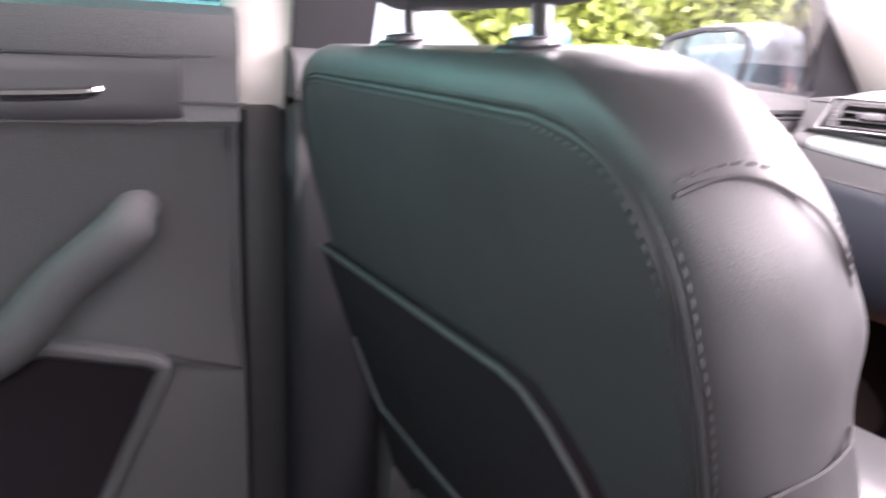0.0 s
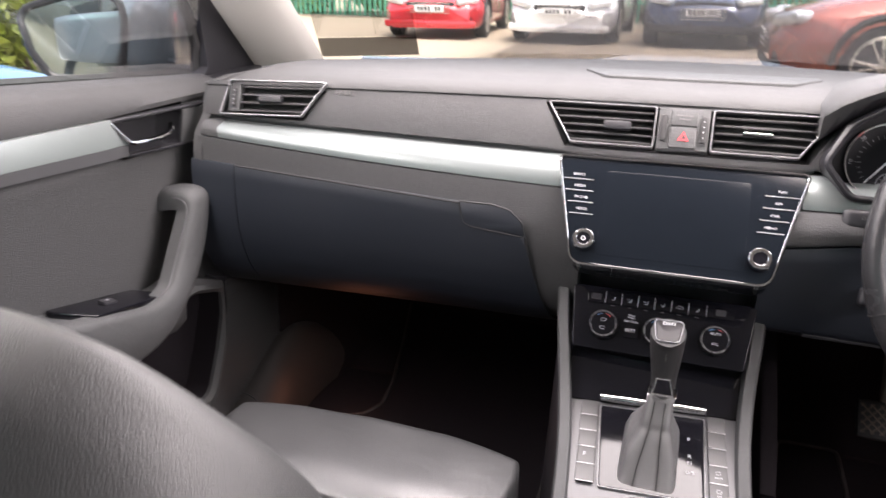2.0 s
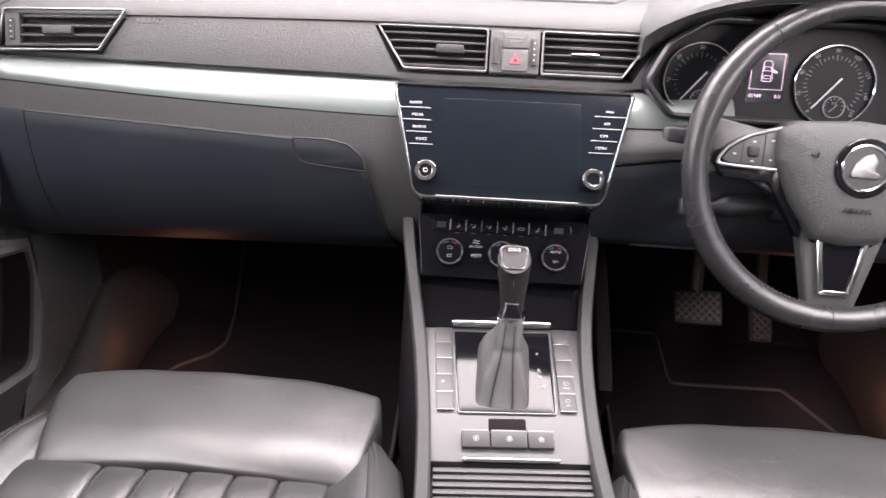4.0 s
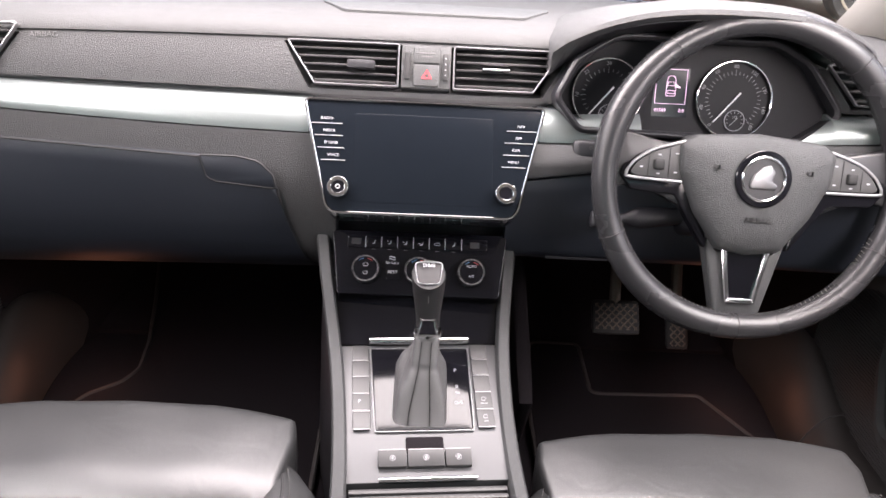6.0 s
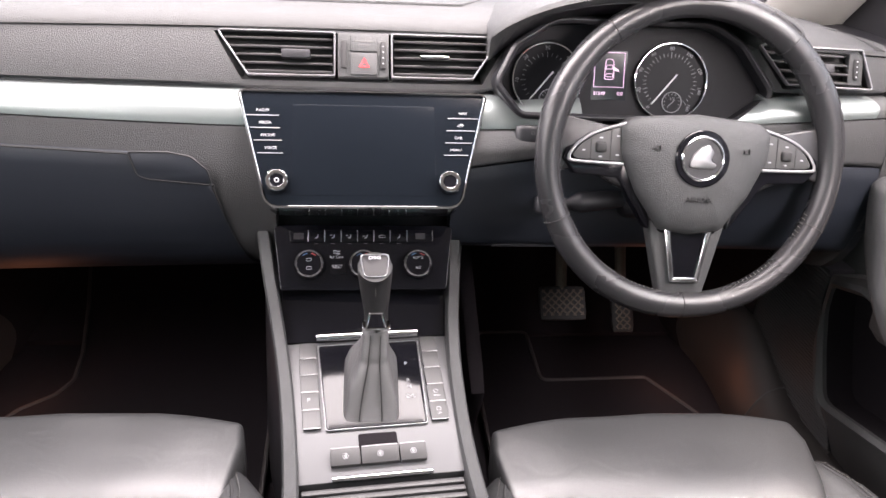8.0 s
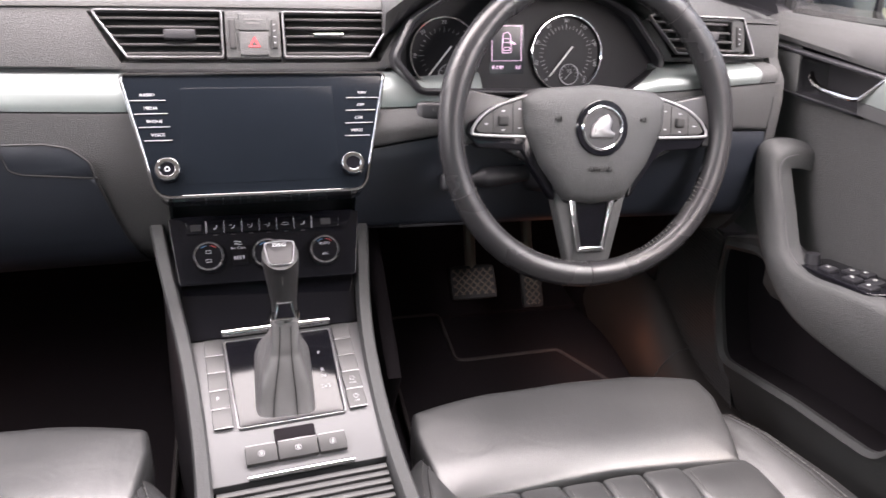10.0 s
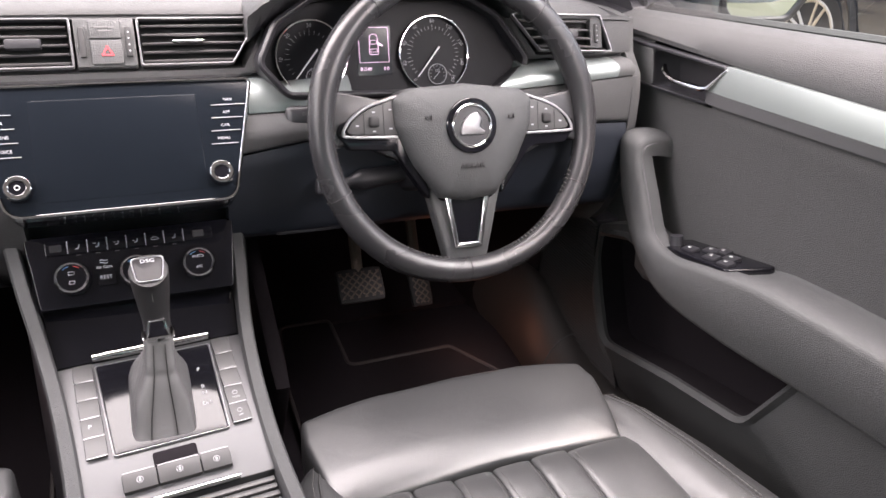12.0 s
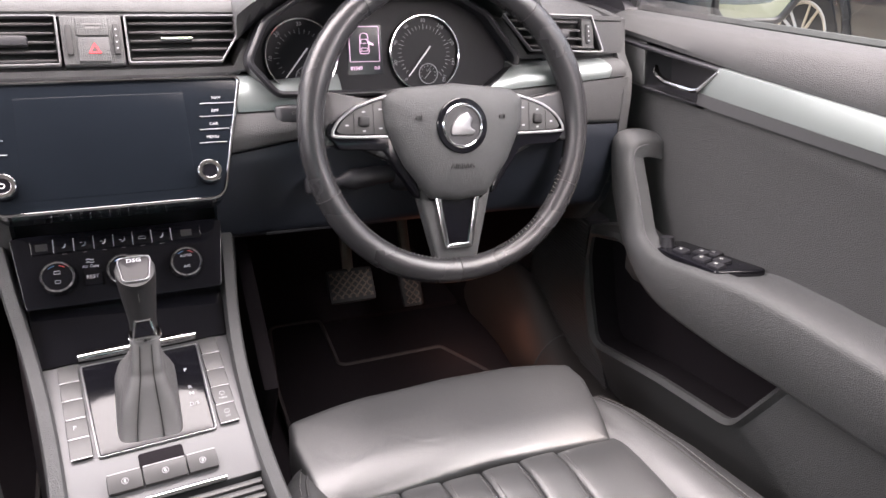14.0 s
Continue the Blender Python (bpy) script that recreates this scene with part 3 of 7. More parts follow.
bm = bmesh.new()
tube(bm, [on_lid(lid_x(-0.172, z) + 0.0010, z, 0.002) for z in [0.790 - 0.005 * k for k in range(28)]], 0.0013, 5)
tube(bm, [on_lid(LID_X0 + 0.012 * k, lid_top(LID_X0 + 0.012 * k) + 0.0012, 0.0012) for k in range(31)], 0.0014, 5)
part("lid_gap", bm, RUBBER, glovebox)
face_sheet("knee_panel", GLOVE, [0.104 + 0.53 * i / 30 for i in range(31)], lambda x: knee_z(x) - 0.002, lambda x: 0.700, 0.0005, "dark panel under the steering column")
bm = bmesh.new()
rbox(bm, (0.20, 0.006, 0.0035), 0.003, pose(0.36, 0.050, 0.7015), n=3)
part("knee_lip", bm, DARK, dash, "raised lip under the knee panel")
# black covers added under both sides of the dashboard to darken the footwells
for a, b, y0, z0 in ((-0.64, -0.115, 0.135, 0.636), (0.115, 0.64, 0.050, 0.698)):
    bm = bmesh.new()
    loft(bm, [[(x, y, z) for y, z in ((y0, z0), (y0 + 0.03, z0 - 0.012), (0.42, 0.60), (0.66, 0.58), (0.66, 0.60), (0.42, 0.63), (y0 + 0.03, z0 + 0.02), (y0, z0 + 0.012))] for x in (a, (a + b) / 2, b)])
    part("underside_cover", bm, CARPET, dash, "black cover added under the dashboard")
# ends beside the doors and underside
for s in (-1, 1):
    bm = bmesh.new()
    prof = [(0.10, 0.957), (0.049, 0.953), (0.036, 0.912), (0.013, 0.889), (0.007, 0.865), (0.0045, 0.83), (0.0035, 0.80), (0.0045, 0.77), (0.010, 0.74), (0.020, 0.71), (0.034, 0.685), (0.053, 0.665), (0.11, 0.64), (0.30, 0.63), (0.30, 0.955)]
    loft(bm, [[(x, y, z) for y, z in prof] for x in (s * 0.624, s * 0.637)])
    part("end_cap", bm, SOFT, dash, "grained end panel")

# recessed back behind the screen and the climate panel
bm = bmesh.new()
loft(bm, [[(x, y, z) for x, y in ((-0.125, y0), (0.125, y0), (0.125, 0.16), (-0.125, 0.16))] for z, y0 in ((0.88, 0.085), (0.80, 0.06), (0.74, 0.06), (0.66, 0.06), (0.58, 0.08))])
part("middle_panel", bm, DARK, dash, "dark recessed panel behind the screen")


# ---- infotainment screen ----
KEYINK = mat("key_print", (0.40, 0.41, 0.43), 0.6, scale=100)
SP = panel((0, 0, 0.80), (1, 0, 0), (0, 0.645, 0.764))
unit = thing("infotainment_screen", "gloss black infotainment screen with a chrome edge, switched off", "car screen")
outline = fillet([(-0.107, -0.027), (0.107, -0.027), (0.141, 0.109), (-0.141, 0.109)], [0.018, 0.018, 0.006, 0.006])
bm = bmesh.new()
prism(bm, outline, -0.03, 0.006, SP, 0.0006)
part("body", bm, SCREEN, unit, "gloss black bezel")
bm = bmesh.new()
frame_ring(bm, inset2(outline, -0.0022), 0.0032, -0.004, 0.009, SP, 0.001)
part("edge_frame", bm, CHROME, unit, "thin chrome frame")
bm = bmesh.new()
prism(bm, fillet(rect2(-0.081, -0.014, 0.081, 0.094), 0.003), 0.0, 0.0063, SP, 0.0002)
part("display", bm, SCREEN, unit, "dark switched-off display")
for s, names in ((-1, ("RADIO", "MEDIA", "PHONE", "VOICE")), (1, ("NAV", "APP", "CAR", "MENU"))):
    for i, text in enumerate(names):
        v = 0.0862 - i * 0.0150
        u = s * (0.114 - i * 0.0032)
        words("key_label", text, 0.0047, SP @ Matrix.Translation((u, v, 0.0064)), KEYINK, unit, 0.0002)
        bm = bmesh.new()
        rbox(bm, (0.0180 - i * 0.0013, 0.0004, 0.0006), 0.0003, SP @ Matrix.Translation((u, v - 0.0062, 0.0066)), n=2)
        part("key_line", bm, KEYINK, unit)
    bm = bmesh.new()
    bmesh.ops.create_cone(bm, cap_ends=True, segments=36, radius1=0.0125, radius2=0.0115, depth=0.012, matrix=SP @ Matrix.Translation((s * 0.0955, 0, 0.011)))
    kb = part("knob", bm, BLACK, unit, "round black knob")
    bm = bmesh.new()
    frame_ring(bm, circle2(0.0122, 40), 0.0048, 0.012, 0.0185, SP @ Matrix.Translation((s * 0.0955, 0, 0)), 0.001)
    part("ring", bm, CHROME, kb, "chrome ring")
    if s < 0:
        bm = bmesh.new()
        frame_ring(bm, circle2(0.0026, 16), 0.0007, 0.016, 0.0178, SP @ Matrix.Translation((s * 0.0955, 0, 0)))
        part("power_mark", bm, INK, kb)


# ---- air vents ----
EDGE = mat("satin_bright_edge", (0.30, 0.30, 0.31), 0.36, metal=0.85, scale=400, vary=0.1)
SLAT = mat("vent_slat_plastic", (0.032, 0.031, 0.032), 0.5, bump=0.2, scale=900)
def vent(name, quad, m, slats, wheel_at, center_panel=False, tab_at=0.0, bright_tab=False, label=""):
    v = thing(name, label, "air vent", "dashboard air vents")
    out = fillet(quad, 0.004, 3)
    bm = bmesh.new()
    frame_ring(bm, out, 0.0021, -0.004, 0.004, m, 0.0007)
    part("surround", bm, EDGE, v, "thin satin bright surround")
    bm = bmesh.new()
    prism(bm, inset2(out, 0.002), -0.03, -0.016, m)
    part("cavity", bm, RUBBER, v, "dark recess")
    zs = [p[1] for p in quad]
    lo, hi = min(zs), max(zs)

    def span(h):
        xs = []
        for i in range(len(quad)):
            (xa, ya), (xb, yb) = quad[i - 1], quad[i]
            if (ya - h) * (yb - h) <= 0 and abs(ya - yb) > 1e-6:
                xs.append(xa + (xb - xa) * (h - ya) / (yb - ya))
        return min(xs) + 0.004, max(xs) - 0.004

    for i in range(slats):
        h = lo + (hi - lo) * (i + 0.75) / (slats + 0.5)
        a, b = span(h)
        if wheel_at:
            if wheel_at < 0:
                a += 0.018
            else:
                b -= 0.018
        bm = bmesh.new()
        rbox(bm, ((b - a) / 2, 0.0017, 0.008), 0.0014, m @ Matrix.Translation(((a + b) / 2, h, -0.007)) @ pose(0, 0, 0, 14), n=3)
        sl = part("slat", bm, SLAT, v)
    bm = bmesh.new()
    rbox(bm, (0.0165, 0.0016 if bright_tab else 0.0052, 0.005), 0.0015, m @ Matrix.Translation((tab_at, (lo + hi) / 2 - 0.001, 0.003)), n=4)
    part("slider", bm, CHROME if bright_tab else DARK, v, "chrome slider" if bright_tab else "dark slider")
    if wheel_at:
        x = wheel_at
        h = (lo + hi) / 2
        bm = bmesh.new()
        prism(bm, fillet(rect2(x - 0.008, lo + 0.005, x + 0.008, hi - 0.005), 0.002), -0.012, 0.001, m, 0.001)
        part("wheel_plate", bm, PLASTIC, v)
        bm = bmesh.new()
        rbox(bm, (0.0032, (hi - lo) * 0.26, 0.003), 0.002, m @ Matrix.Translation((x, h, 0.001)), n=4)
        w = part("thumbwheel", bm, RUBBER, v)
        for k in range(4):
            bm = bmesh.new()
            rbox(bm, (0.0008, 0.0008, 0.0005), 0.0004, m @ Matrix.Translation((x, h - 0.009 + k * 0.006, 0.0042)), n=2)
            part("mark", bm, KEYINK, w)
    return v


VC = panel((0, 0.0945, 0.924), (1, 0, 0), (0, 0.46, 0.89))
vent("air_vent", [(-0.133, -0.026), (-0.033, -0.026), (-0.033, 0.026), (-0.168, 0.026)], VC, 5, None, tab_at=-0.078, label="slatted centre air vent edged in chrome")
vent("air_vent", [(0.031, -0.026), (0.128, -0.026), (0.163, 0.026), (0.031, 0.026)], VC, 5, None, tab_at=0.082, bright_tab=True, label="slatted centre air vent with a chrome slider")
hz = thing("hazard_switch_panel", "grey switch panel with a red hazard triangle", "switch")
bm = bmesh.new()
prism(bm, fillet(rect2(-0.0305, -0.0255, 0.0285, 0.0255), 0.002), -0.02, 0.002, VC, 0.001)
part("plate", bm, PLASTIC, hz)
bm = bmesh.new()
prism(bm, fillet(rect2(-0.016, -0.0235, 0.015, 0.002), 0.002), -0.01, 0.0045, VC, 0.001)
hb = part("hazard_button", bm, PLASTIC, hz)
bm = bmesh.new()
frame_ring(bm, [(-0.0062, -0.0145), (0.0062, -0.0145), (0, -0.0035)], 0.0014, 0.004, 0.0052, VC)
part("triangle", bm, RED, hb, "red triangle mark")
bm = bmesh.new()
prism(bm, fillet(rect2(-0.016, 0.004, 0.015, 0.0235), 0.002), -0.01, 0.0035, VC, 0.001)
ap = part("airbag_indicator", bm, PLASTIC, hz)
for k in range(2):
    bm = bmesh.new()
    rbox(bm, (0.010 - 0.003 * k, 0.0009, 0.0003), 0.0002, VC @ Matrix.Translation((-0.0005, 0.016 - k * 0.004, 0.0037)), n=2)
    part("text_bar", bm, GREYINK, ap)
for x in (-0.0235, 0.022):
    bm = bmesh.new()
    rbox(bm, (0.0034, 0.016, 0.004), 0.002, VC @ Matrix.Translation((x, 0, 0.002)), n=4)
    w = part("thumbwheel", bm, RUBBER, hz)
    if x > 0:
        for k in range(4):
            bm = bmesh.new()
            rbox(bm, (0.0008, 0.0008, 0.0005), 0.0004, VC @ Matrix.Translation((x, -0.010 + k * 0.0066, 0.006)), n=2)
            part("mark", bm, KEYINK, w)


def side_panel_frame(s):
    (y0, z0), (y1, z1) = lv_c(0.53), lv_d(0.53)
    o = Vector((s * 0.535, (y0 + y1) / 2 - 0.008, 0.934))
    ux = Vector((1, -s * 0.17, 0))
    return panel(o, ux, (0, (y0 - y1), z0 - z1))


VL, VR = side_panel_frame(-1), side_panel_frame(1)
vent("air_vent", [(-0.072, -0.022), (0.045, -0.022), (0.078, 0.026), (-0.060, 0.026)], VL, 4, -0.052, tab_at=0.0, label="slatted side air vent with a thumbwheel")
vent("air_vent", [(-0.034, -0.022), (0.066, -0.022), (0.050, 0.0245), (-0.072, 0.0245)], VR, 4, 0.044, tab_at=0.0, label="slatted side air vent with a thumbwheel")
TL = panel((-0.437, 0.0765, 0.945), (1, 0.12, 0), (0, 0.4, 0.9))
words("airbag_lettering", "AIRBAG", 0.0088, TL, GREYINK, dash, 0.0006)
# demister grilles on the top pad
bm = bmesh.new()
prism(bm, fillet([(-0.105, 0.165), (0.12, 0.165), (0.165, 0.235), (-0.145, 0.235)], 0.01), 0.968, 0.9755, ID, 0.0015)
part("speaker_recess", bm, PLASTIC, dash, "shallow recess on the top pad")
for s in (-1, 1):
    bm = bmesh.new()
    prism(bm, fillet([(s * 0.50, 0.135), (s * 0.575, 0.105), (s * 0.595, 0.125), (s * 0.52, 0.165)][::s], 0.006), 0.95, 0.9675)
    g = part("demister", bm, DARK, dash, "slatted demister outlet")
    for k in range(6):
        bm = bmesh.new()
        rbox(bm, (0.002, 0.014, 0.002), 0.001, pose(s * (0.515 + 0.012 * k), 0.142 - 0.0052 * k, 0.969, 0, 0, s * 20), n=2)
        part("slat", bm, PLASTIC, g)

# ---- climate panel ----
RINGMETAL = mat("bright_ring_metal", (0.80, 0.80, 0.80), 0.16, metal=1.0, scale=80, vary=0.03)
DIALRED = mat("red_print", (0.35, 0.03, 0.03), 0.5, scale=100)
DIALBLUE = mat("blue_print", (0.04, 0.13, 0.28), 0.5, scale=100)
CP = panel((0, 0.003, 0.696), (1, 0, 0), (0, 0.66, 0.75))
clim = thing("climate_panel", "black climate control panel with chrome-ringed knobs", "control panel")
bm = bmesh.new()
prism(bm, fillet([(-0.098, -0.030), (0.098, -0.030), (0.108, 0.05), (-0.108, 0.05)], 0.004), -0.03, 0.0, CP, 0.001)
part("face", bm, BLACK, clim, "gloss black face")
xs = [-0.089, -0.0665, -0.047, -0.0275, -0.008, 0.0115, 0.031, 0.0515, 0.085]
for i in range(8):
    a, b = xs[i] + 0.0008, xs[i + 1] - 0.0008
    if i == 7:
        b = 0.083
    bm = bmesh.new()
    prism(bm, fillet(rect2(a, 0.028, b, 0.0425), 0.0012), -0.004, 0.0032, CP, 0.0008)
    k = part("button", bm, BLACK, clim)
    bm = bmesh.new()
    if 0 < i < 7:
        c = (a + b) / 2
        if i == 5:
            tube(bm, [CP @ Vector((c + 0.0038 * math.cos(0.4 * q), 0.0345 + 0.0020 * max(-0.5, math.sin(0.4 * q)), 0.0034)) for q in range(17)], 0.0003, 4)
        else:
            tube(bm, [CP @ Vector((c - 0.0018, 0.0328, 0.0034)), CP @ Vector((c + 0.0006, 0.0332, 0.0034)), CP @ Vector((c + 0.0014, 0.0345, 0.0034)), CP @ Vector((c + 0.0018, 0.0372, 0.0034))], [0.0004, 0.0005, 0.0005, 0.0003], 5)
            if 1 < i < 5:
                tube(bm, [CP @ Vector((c - 0.0036, 0.0368 - 0.0008 * (i - 2), 0.0034)), CP @ Vector((c - 0.0010, 0.0364 - 0.0008 * (i - 2), 0.0034))], 0.0003, 4)
        part("symbol", bm, KEYINK, k)
        bm = bmesh.new()
        rbox(bm, (0.0024, 0.0003, 0.0003), 0.0002, CP @ Matrix.Translation((c, 0.0266, 0.0003)), n=1)
        part("indicator", bm, GREYINK, clim)
    else:
        prism(bm, rect2((a + b) / 2 - 0.0058, 0.0315, (a + b) / 2 + 0.0058, 0.0390), 0.002, 0.0035, CP)
        part("display", bm, DARK, k, "small unlit display")
    if i < 7:
        bm = bmesh.new()
        rbox(bm, (0.0004, 0.0072, 0.0006), 0.0003, CP @ Matrix.Translation((xs[i + 1], 0.0353, 0.0034)), n=2)
        part("divider", bm, KEYINK, clim)
for x, text in ((-0.0645, ""), (-0.001, ""), (0.0635, "AUTO")):
    kb = new("rotary_knob")
    kb.parent = clim
    m = CP @ Matrix.Translation((x, 0.0, 0))
    bm = bmesh.new()
    bmesh.ops.create_cone(bm, cap_ends=True, segments=40, radius1=0.0160, radius2=0.0140, depth=0.014, matrix=m @ Matrix.Translation((0, 0, 0.006)))
    part("cap", bm, BLACK, kb)
    bm = bmesh.new()
    frame_ring(bm, circle2(0.0166, 48), 0.0028, 0.004, 0.0140, m, 0.0013)
    part("ring", bm, RINGMETAL, kb, "chrome ring")
    bm = bmesh.new()
    frame_ring(bm, circle2(0.0180, 48), 0.0014, 0.0, 0.0075, m, 0.0006)
    part("skirt", bm, BLACK, kb, "gloss black knob skirt")
    if x:
        for hue, a0 in ((DIALBLUE, 100), (DIALRED, 48)):
            bm = bmesh.new()
            tube(bm, [m @ Vector((0.0117 * math.cos(radians(a0 + 4 * k)), 0.0117 * math.sin(radians(a0 + 4 * k)), 0.0132)) for k in range(9)], 0.0005, 4)
            part("temperature_arc", bm, hue, kb)
    if text:
        words("print", "AUTO", 0.0044, m @ Matrix.Translation((0, 0.006, 0.0133)), KEYINK, kb, 0.0001)
        words("print", "A/C", 0.0042, m @ Matrix.Translation((0, -0.006, 0.0133)), KEYINK, kb, 0.0001)
    else:
        for v, w in ((0.004, 0.0030), (-0.006, 0.0028)):
            bm = bmesh.new()
            frame_ring(bm, fillet(rect2(-w, v - 0.0018, w, v + 0.0018), 0.0009), 0.0004, 0.013, 0.0134, m)
            part("symbol", bm, KEYINK, kb)
bm = bmesh.new()
prism(bm, fillet(rect2(-0.040, -0.011, -0.022, 0.004), 0.001), -0.004, 0.002, CP, 0.0005)
rb = part("rest_button", bm, BLACK, clim)
words("print", "REST", 0.0058, CP @ Matrix.Translation((-0.032, -0.002, 0.0022)), KEYINK, rb, 0.0001)
words("print", "Air Care", 0.0046, CP @ Matrix.Translation((-0.033, 0.010, 0.0004)), KEYINK, clim, 0.0002)
bm = bmesh.new()
for dv in (0.0, 0.003):
    tube(bm, [CP @ Vector((-0.037 + 0.002 * i, 0.0145 + dv + 0.0008 * math.sin(i * 1.6), 0.0004)) for i in range(5)], 0.0005, 5)
part("air_symbol", bm, KEYINK, clim)

# ---- centre console ----
YAW = pose(0, 0, 0, 0, 0, 4.3)
KP = YAW @ panel((0.0, -0.11, 0.609), (1, 0, 0), (0, 0.978, 0.2))
con = thing("centre_console", "centre console with satin silver plate and gloss black insert", "console")
bm = bmesh.new()
rings = []
for y, z, w in ((0.09, 0.66, 0.122), (0.02, 0.645, 0.116), (-0.05, 0.612, 0.104), (-0.12, 0.596, 0.095), (-0.24, 0.570, 0.091), (-0.42, 0.560, 0.093), (-0.52, 0.555, 0.093)):
    sec = [(-w - 0.012, 0.36), (-w, z - 0.02), (-w + 0.006, z - 0.004), (w - 0.006, z - 0.004), (w, z - 0.02), (w + 0.012, 0.36)]
    rings.append([YAW @ Vector((x, y, zz)) for x, zz in sec])
loft(bm, rings)
part("base", bm, DARK, con, "dark plastic tunnel cover")
bm = bmesh.new()
prism(bm, fillet([(-0.084, -0.124), (0.084, -0.124), (0.094, 0.066), (-0.094, 0.066)], 0.002), -0.01, 0.0, KP, 0.001)
part("plate", bm, PLATEGREY, con, "satin grey metal plate")
bm = bmesh.new()
prism(bm, fillet([(-0.052, -0.062), (0.052, -0.062), (0.057, 0.058), (-0.057, 0.058)], 0.004), -0.006, 0.0022, KP, 0.0006)
part("shift_insert", bm, BLACK, con, "gloss black shift insert")
bm = bmesh.new()
frame_ring(bm, fillet([(-0.054, -0.064), (0.054, -0.064), (0.059, 0.058), (-0.059, 0.058)], 0.004), 0.0014, -0.002, 0.003, KP, 0.0005)
part("insert_frame", bm, EDGE, con, "bright edge of the insert")
# sloping black cubby flap between console and climate panel
bm = bmesh.new()
prof = [(0.018, 0.676), (-0.006, 0.652), (-0.032, 0.634), (-0.047, 0.624), (-0.047, 0.61), (0.03, 0.64)]
loft(bm, [[YAW @ Vector((x, y, z)) for y, z in prof] for x in (-0.098, 0.098)])
fl = part("cubby_flap", bm, BLACK, con, "scratched gloss black cubby flap")
bm = bmesh.new()
rbox(bm, (0.060, 0.0045, 0.0045), 0.003, YAW @ pose(0, -0.046, 0.629, 25), n=5)
part("pull", bm, CHROME, fl, "chrome pull edge")
for s in (-1, 1):
    for i in range(5):
        v = 0.050 - i * 0.0245
        m = KP @ Matrix.Translation((s * (0.0700 - 0.0006 * i), v, 0))
        bm = bmesh.new()
        rbox(bm, (0.0098, 0.0117, 0.003), 0.0018, m @ Matrix.Translation((0, 0, 0.0016)), n=4)
        k = part("button", bm, BUTTON, con, "blank grey button")
        bm = bmesh.new()
        rbox(bm, (0.0094, 0.0006, 0.0008), 0.0004, m @ Matrix.Translation((0, -0.0122, 0.0034)), n=2)
        part("bright_edge", bm, EDGE, k)
        if s < 0 and i == 3:
            words("print", "P", 0.0066, m @ Matrix.Translation((-0.002, 0, 0.0048)), KEYINK, k, 0.0002)
        if s > 0 and i > 2:
            bm = bmesh.new()
            frame_ring(bm, circle2(0.0027, 14, 0, 0.001), 0.0004, 0.0044, 0.0048, m)
            part("symbol", bm, KEYINK, k)
            words("print", "MODE" if i == 3 else "OFF", 0.0028, m @ Matrix.Translation((0, -0.0055, 0.0048)), KEYINK, k, 0.0001)
for text, v in (("P", 0.022), ("R", -0.003), ("N", -0.012), ("D/S", -0.026)):
    words("shift_letter", text, 0.0068, KP @ Matrix.Translation((0.040, v, 0.0026)), KEYINK, con, 0.0001)
# recess and three-button bar
bm = bmesh.new()
prism(bm, fillet(rect2(-0.021, -0.090, 0.019, -0.070), 0.003), -0.02, 0.0015, KP, 0.0004)
part("card_slot", bm, CARPET, con, "dark slot")
for a, b in ((-0.0505, -0.0205), (-0.0200, 0.0185), (0.0190, 0.0465)):
    m = KP @ Matrix.Translation(((a + b) / 2, -0.099, 0.002)) @ pose(0, 0, 0, 12)
    bm = bmesh.new()
    rbox(bm, ((b - a) / 2, 0.0095, 0.006), 0.002, m, n=4)
    k = part("brake_switch", bm, BUTTON, con, "grey parking brake switch")
    bm = bmesh.new()
    frame_ring(bm, circle2(0.0030, 16), 0.0004, 0.0058, 0.0062, m)
    rbox(bm, (0.0009, 0.0014, 0.0002), 0.0001, m @ Matrix.Translation((0, 0, 0.0061)), n=1)
    part("symbol", bm, KEYINK, k)
    bm = bmesh.new()
    rbox(bm, ((b - a) / 2 - 0.001, 0.0006, 0.0006), 0.0004, m @ Matrix.Translation((0, 0.0095, 0.0045)), n=2)
    part("bright_edge", bm, EDGE, k)
bm = bmesh.new()
rbox(bm, (0.050, 0.0022, 0.003), 0.0015, YAW @ pose(0.0, -0.232, 0.588, 10), n=3)
part("roller_pull", bm, CHROME, con, "chrome pull of the roller cover")
for k in range(22):
    bm = bmesh.new()
    y = -0.240 - 0.0085 * k
    rbox(bm, (0.080, 0.0036, 0.003), 0.0018, YAW @ pose(0, y, 0.5795 - 0.0012 * k), n=3)
    part("roller_slat", bm, BUTTON, con)
for s in (-1, 1):
    path = curve3([(s * 0.119, 0.058, 0.735), (s * 0.112, 0.012, 0.685), (s * 0.102, -0.045, 0.640), (s * 0.094, -0.12, 0.612), (s * 0.090, -0.22, 0.590), (s * 0.091, -0.36, 0.584), (s * 0.092, -0.5, 0.582)], 40)
    rings = []
    for i, p in enumerate(path):
        d = (path[min(i + 1, len(path) - 1)] - path[max(i - 1, 0)]).normalized()
        up = Vector((1, 0, 0)).cross(d)
        if up.z < 0:
            up = -up
        w = 0.0078
        sec = [(-w, -0.03), (-w, 0.0), (-w * 0.7, 0.0035), (w * 0.7, 0.0035), (w, 0.0), (w, -0.03)]
        rings.append([YAW @ (p + Vector((a, 0, 0)) + up * b) for a, b in sec])
    bm = bmesh.new()
    loft(bm, rings)
    part("side_rail", bm, PLASTIC, con, "grained grey side rail")

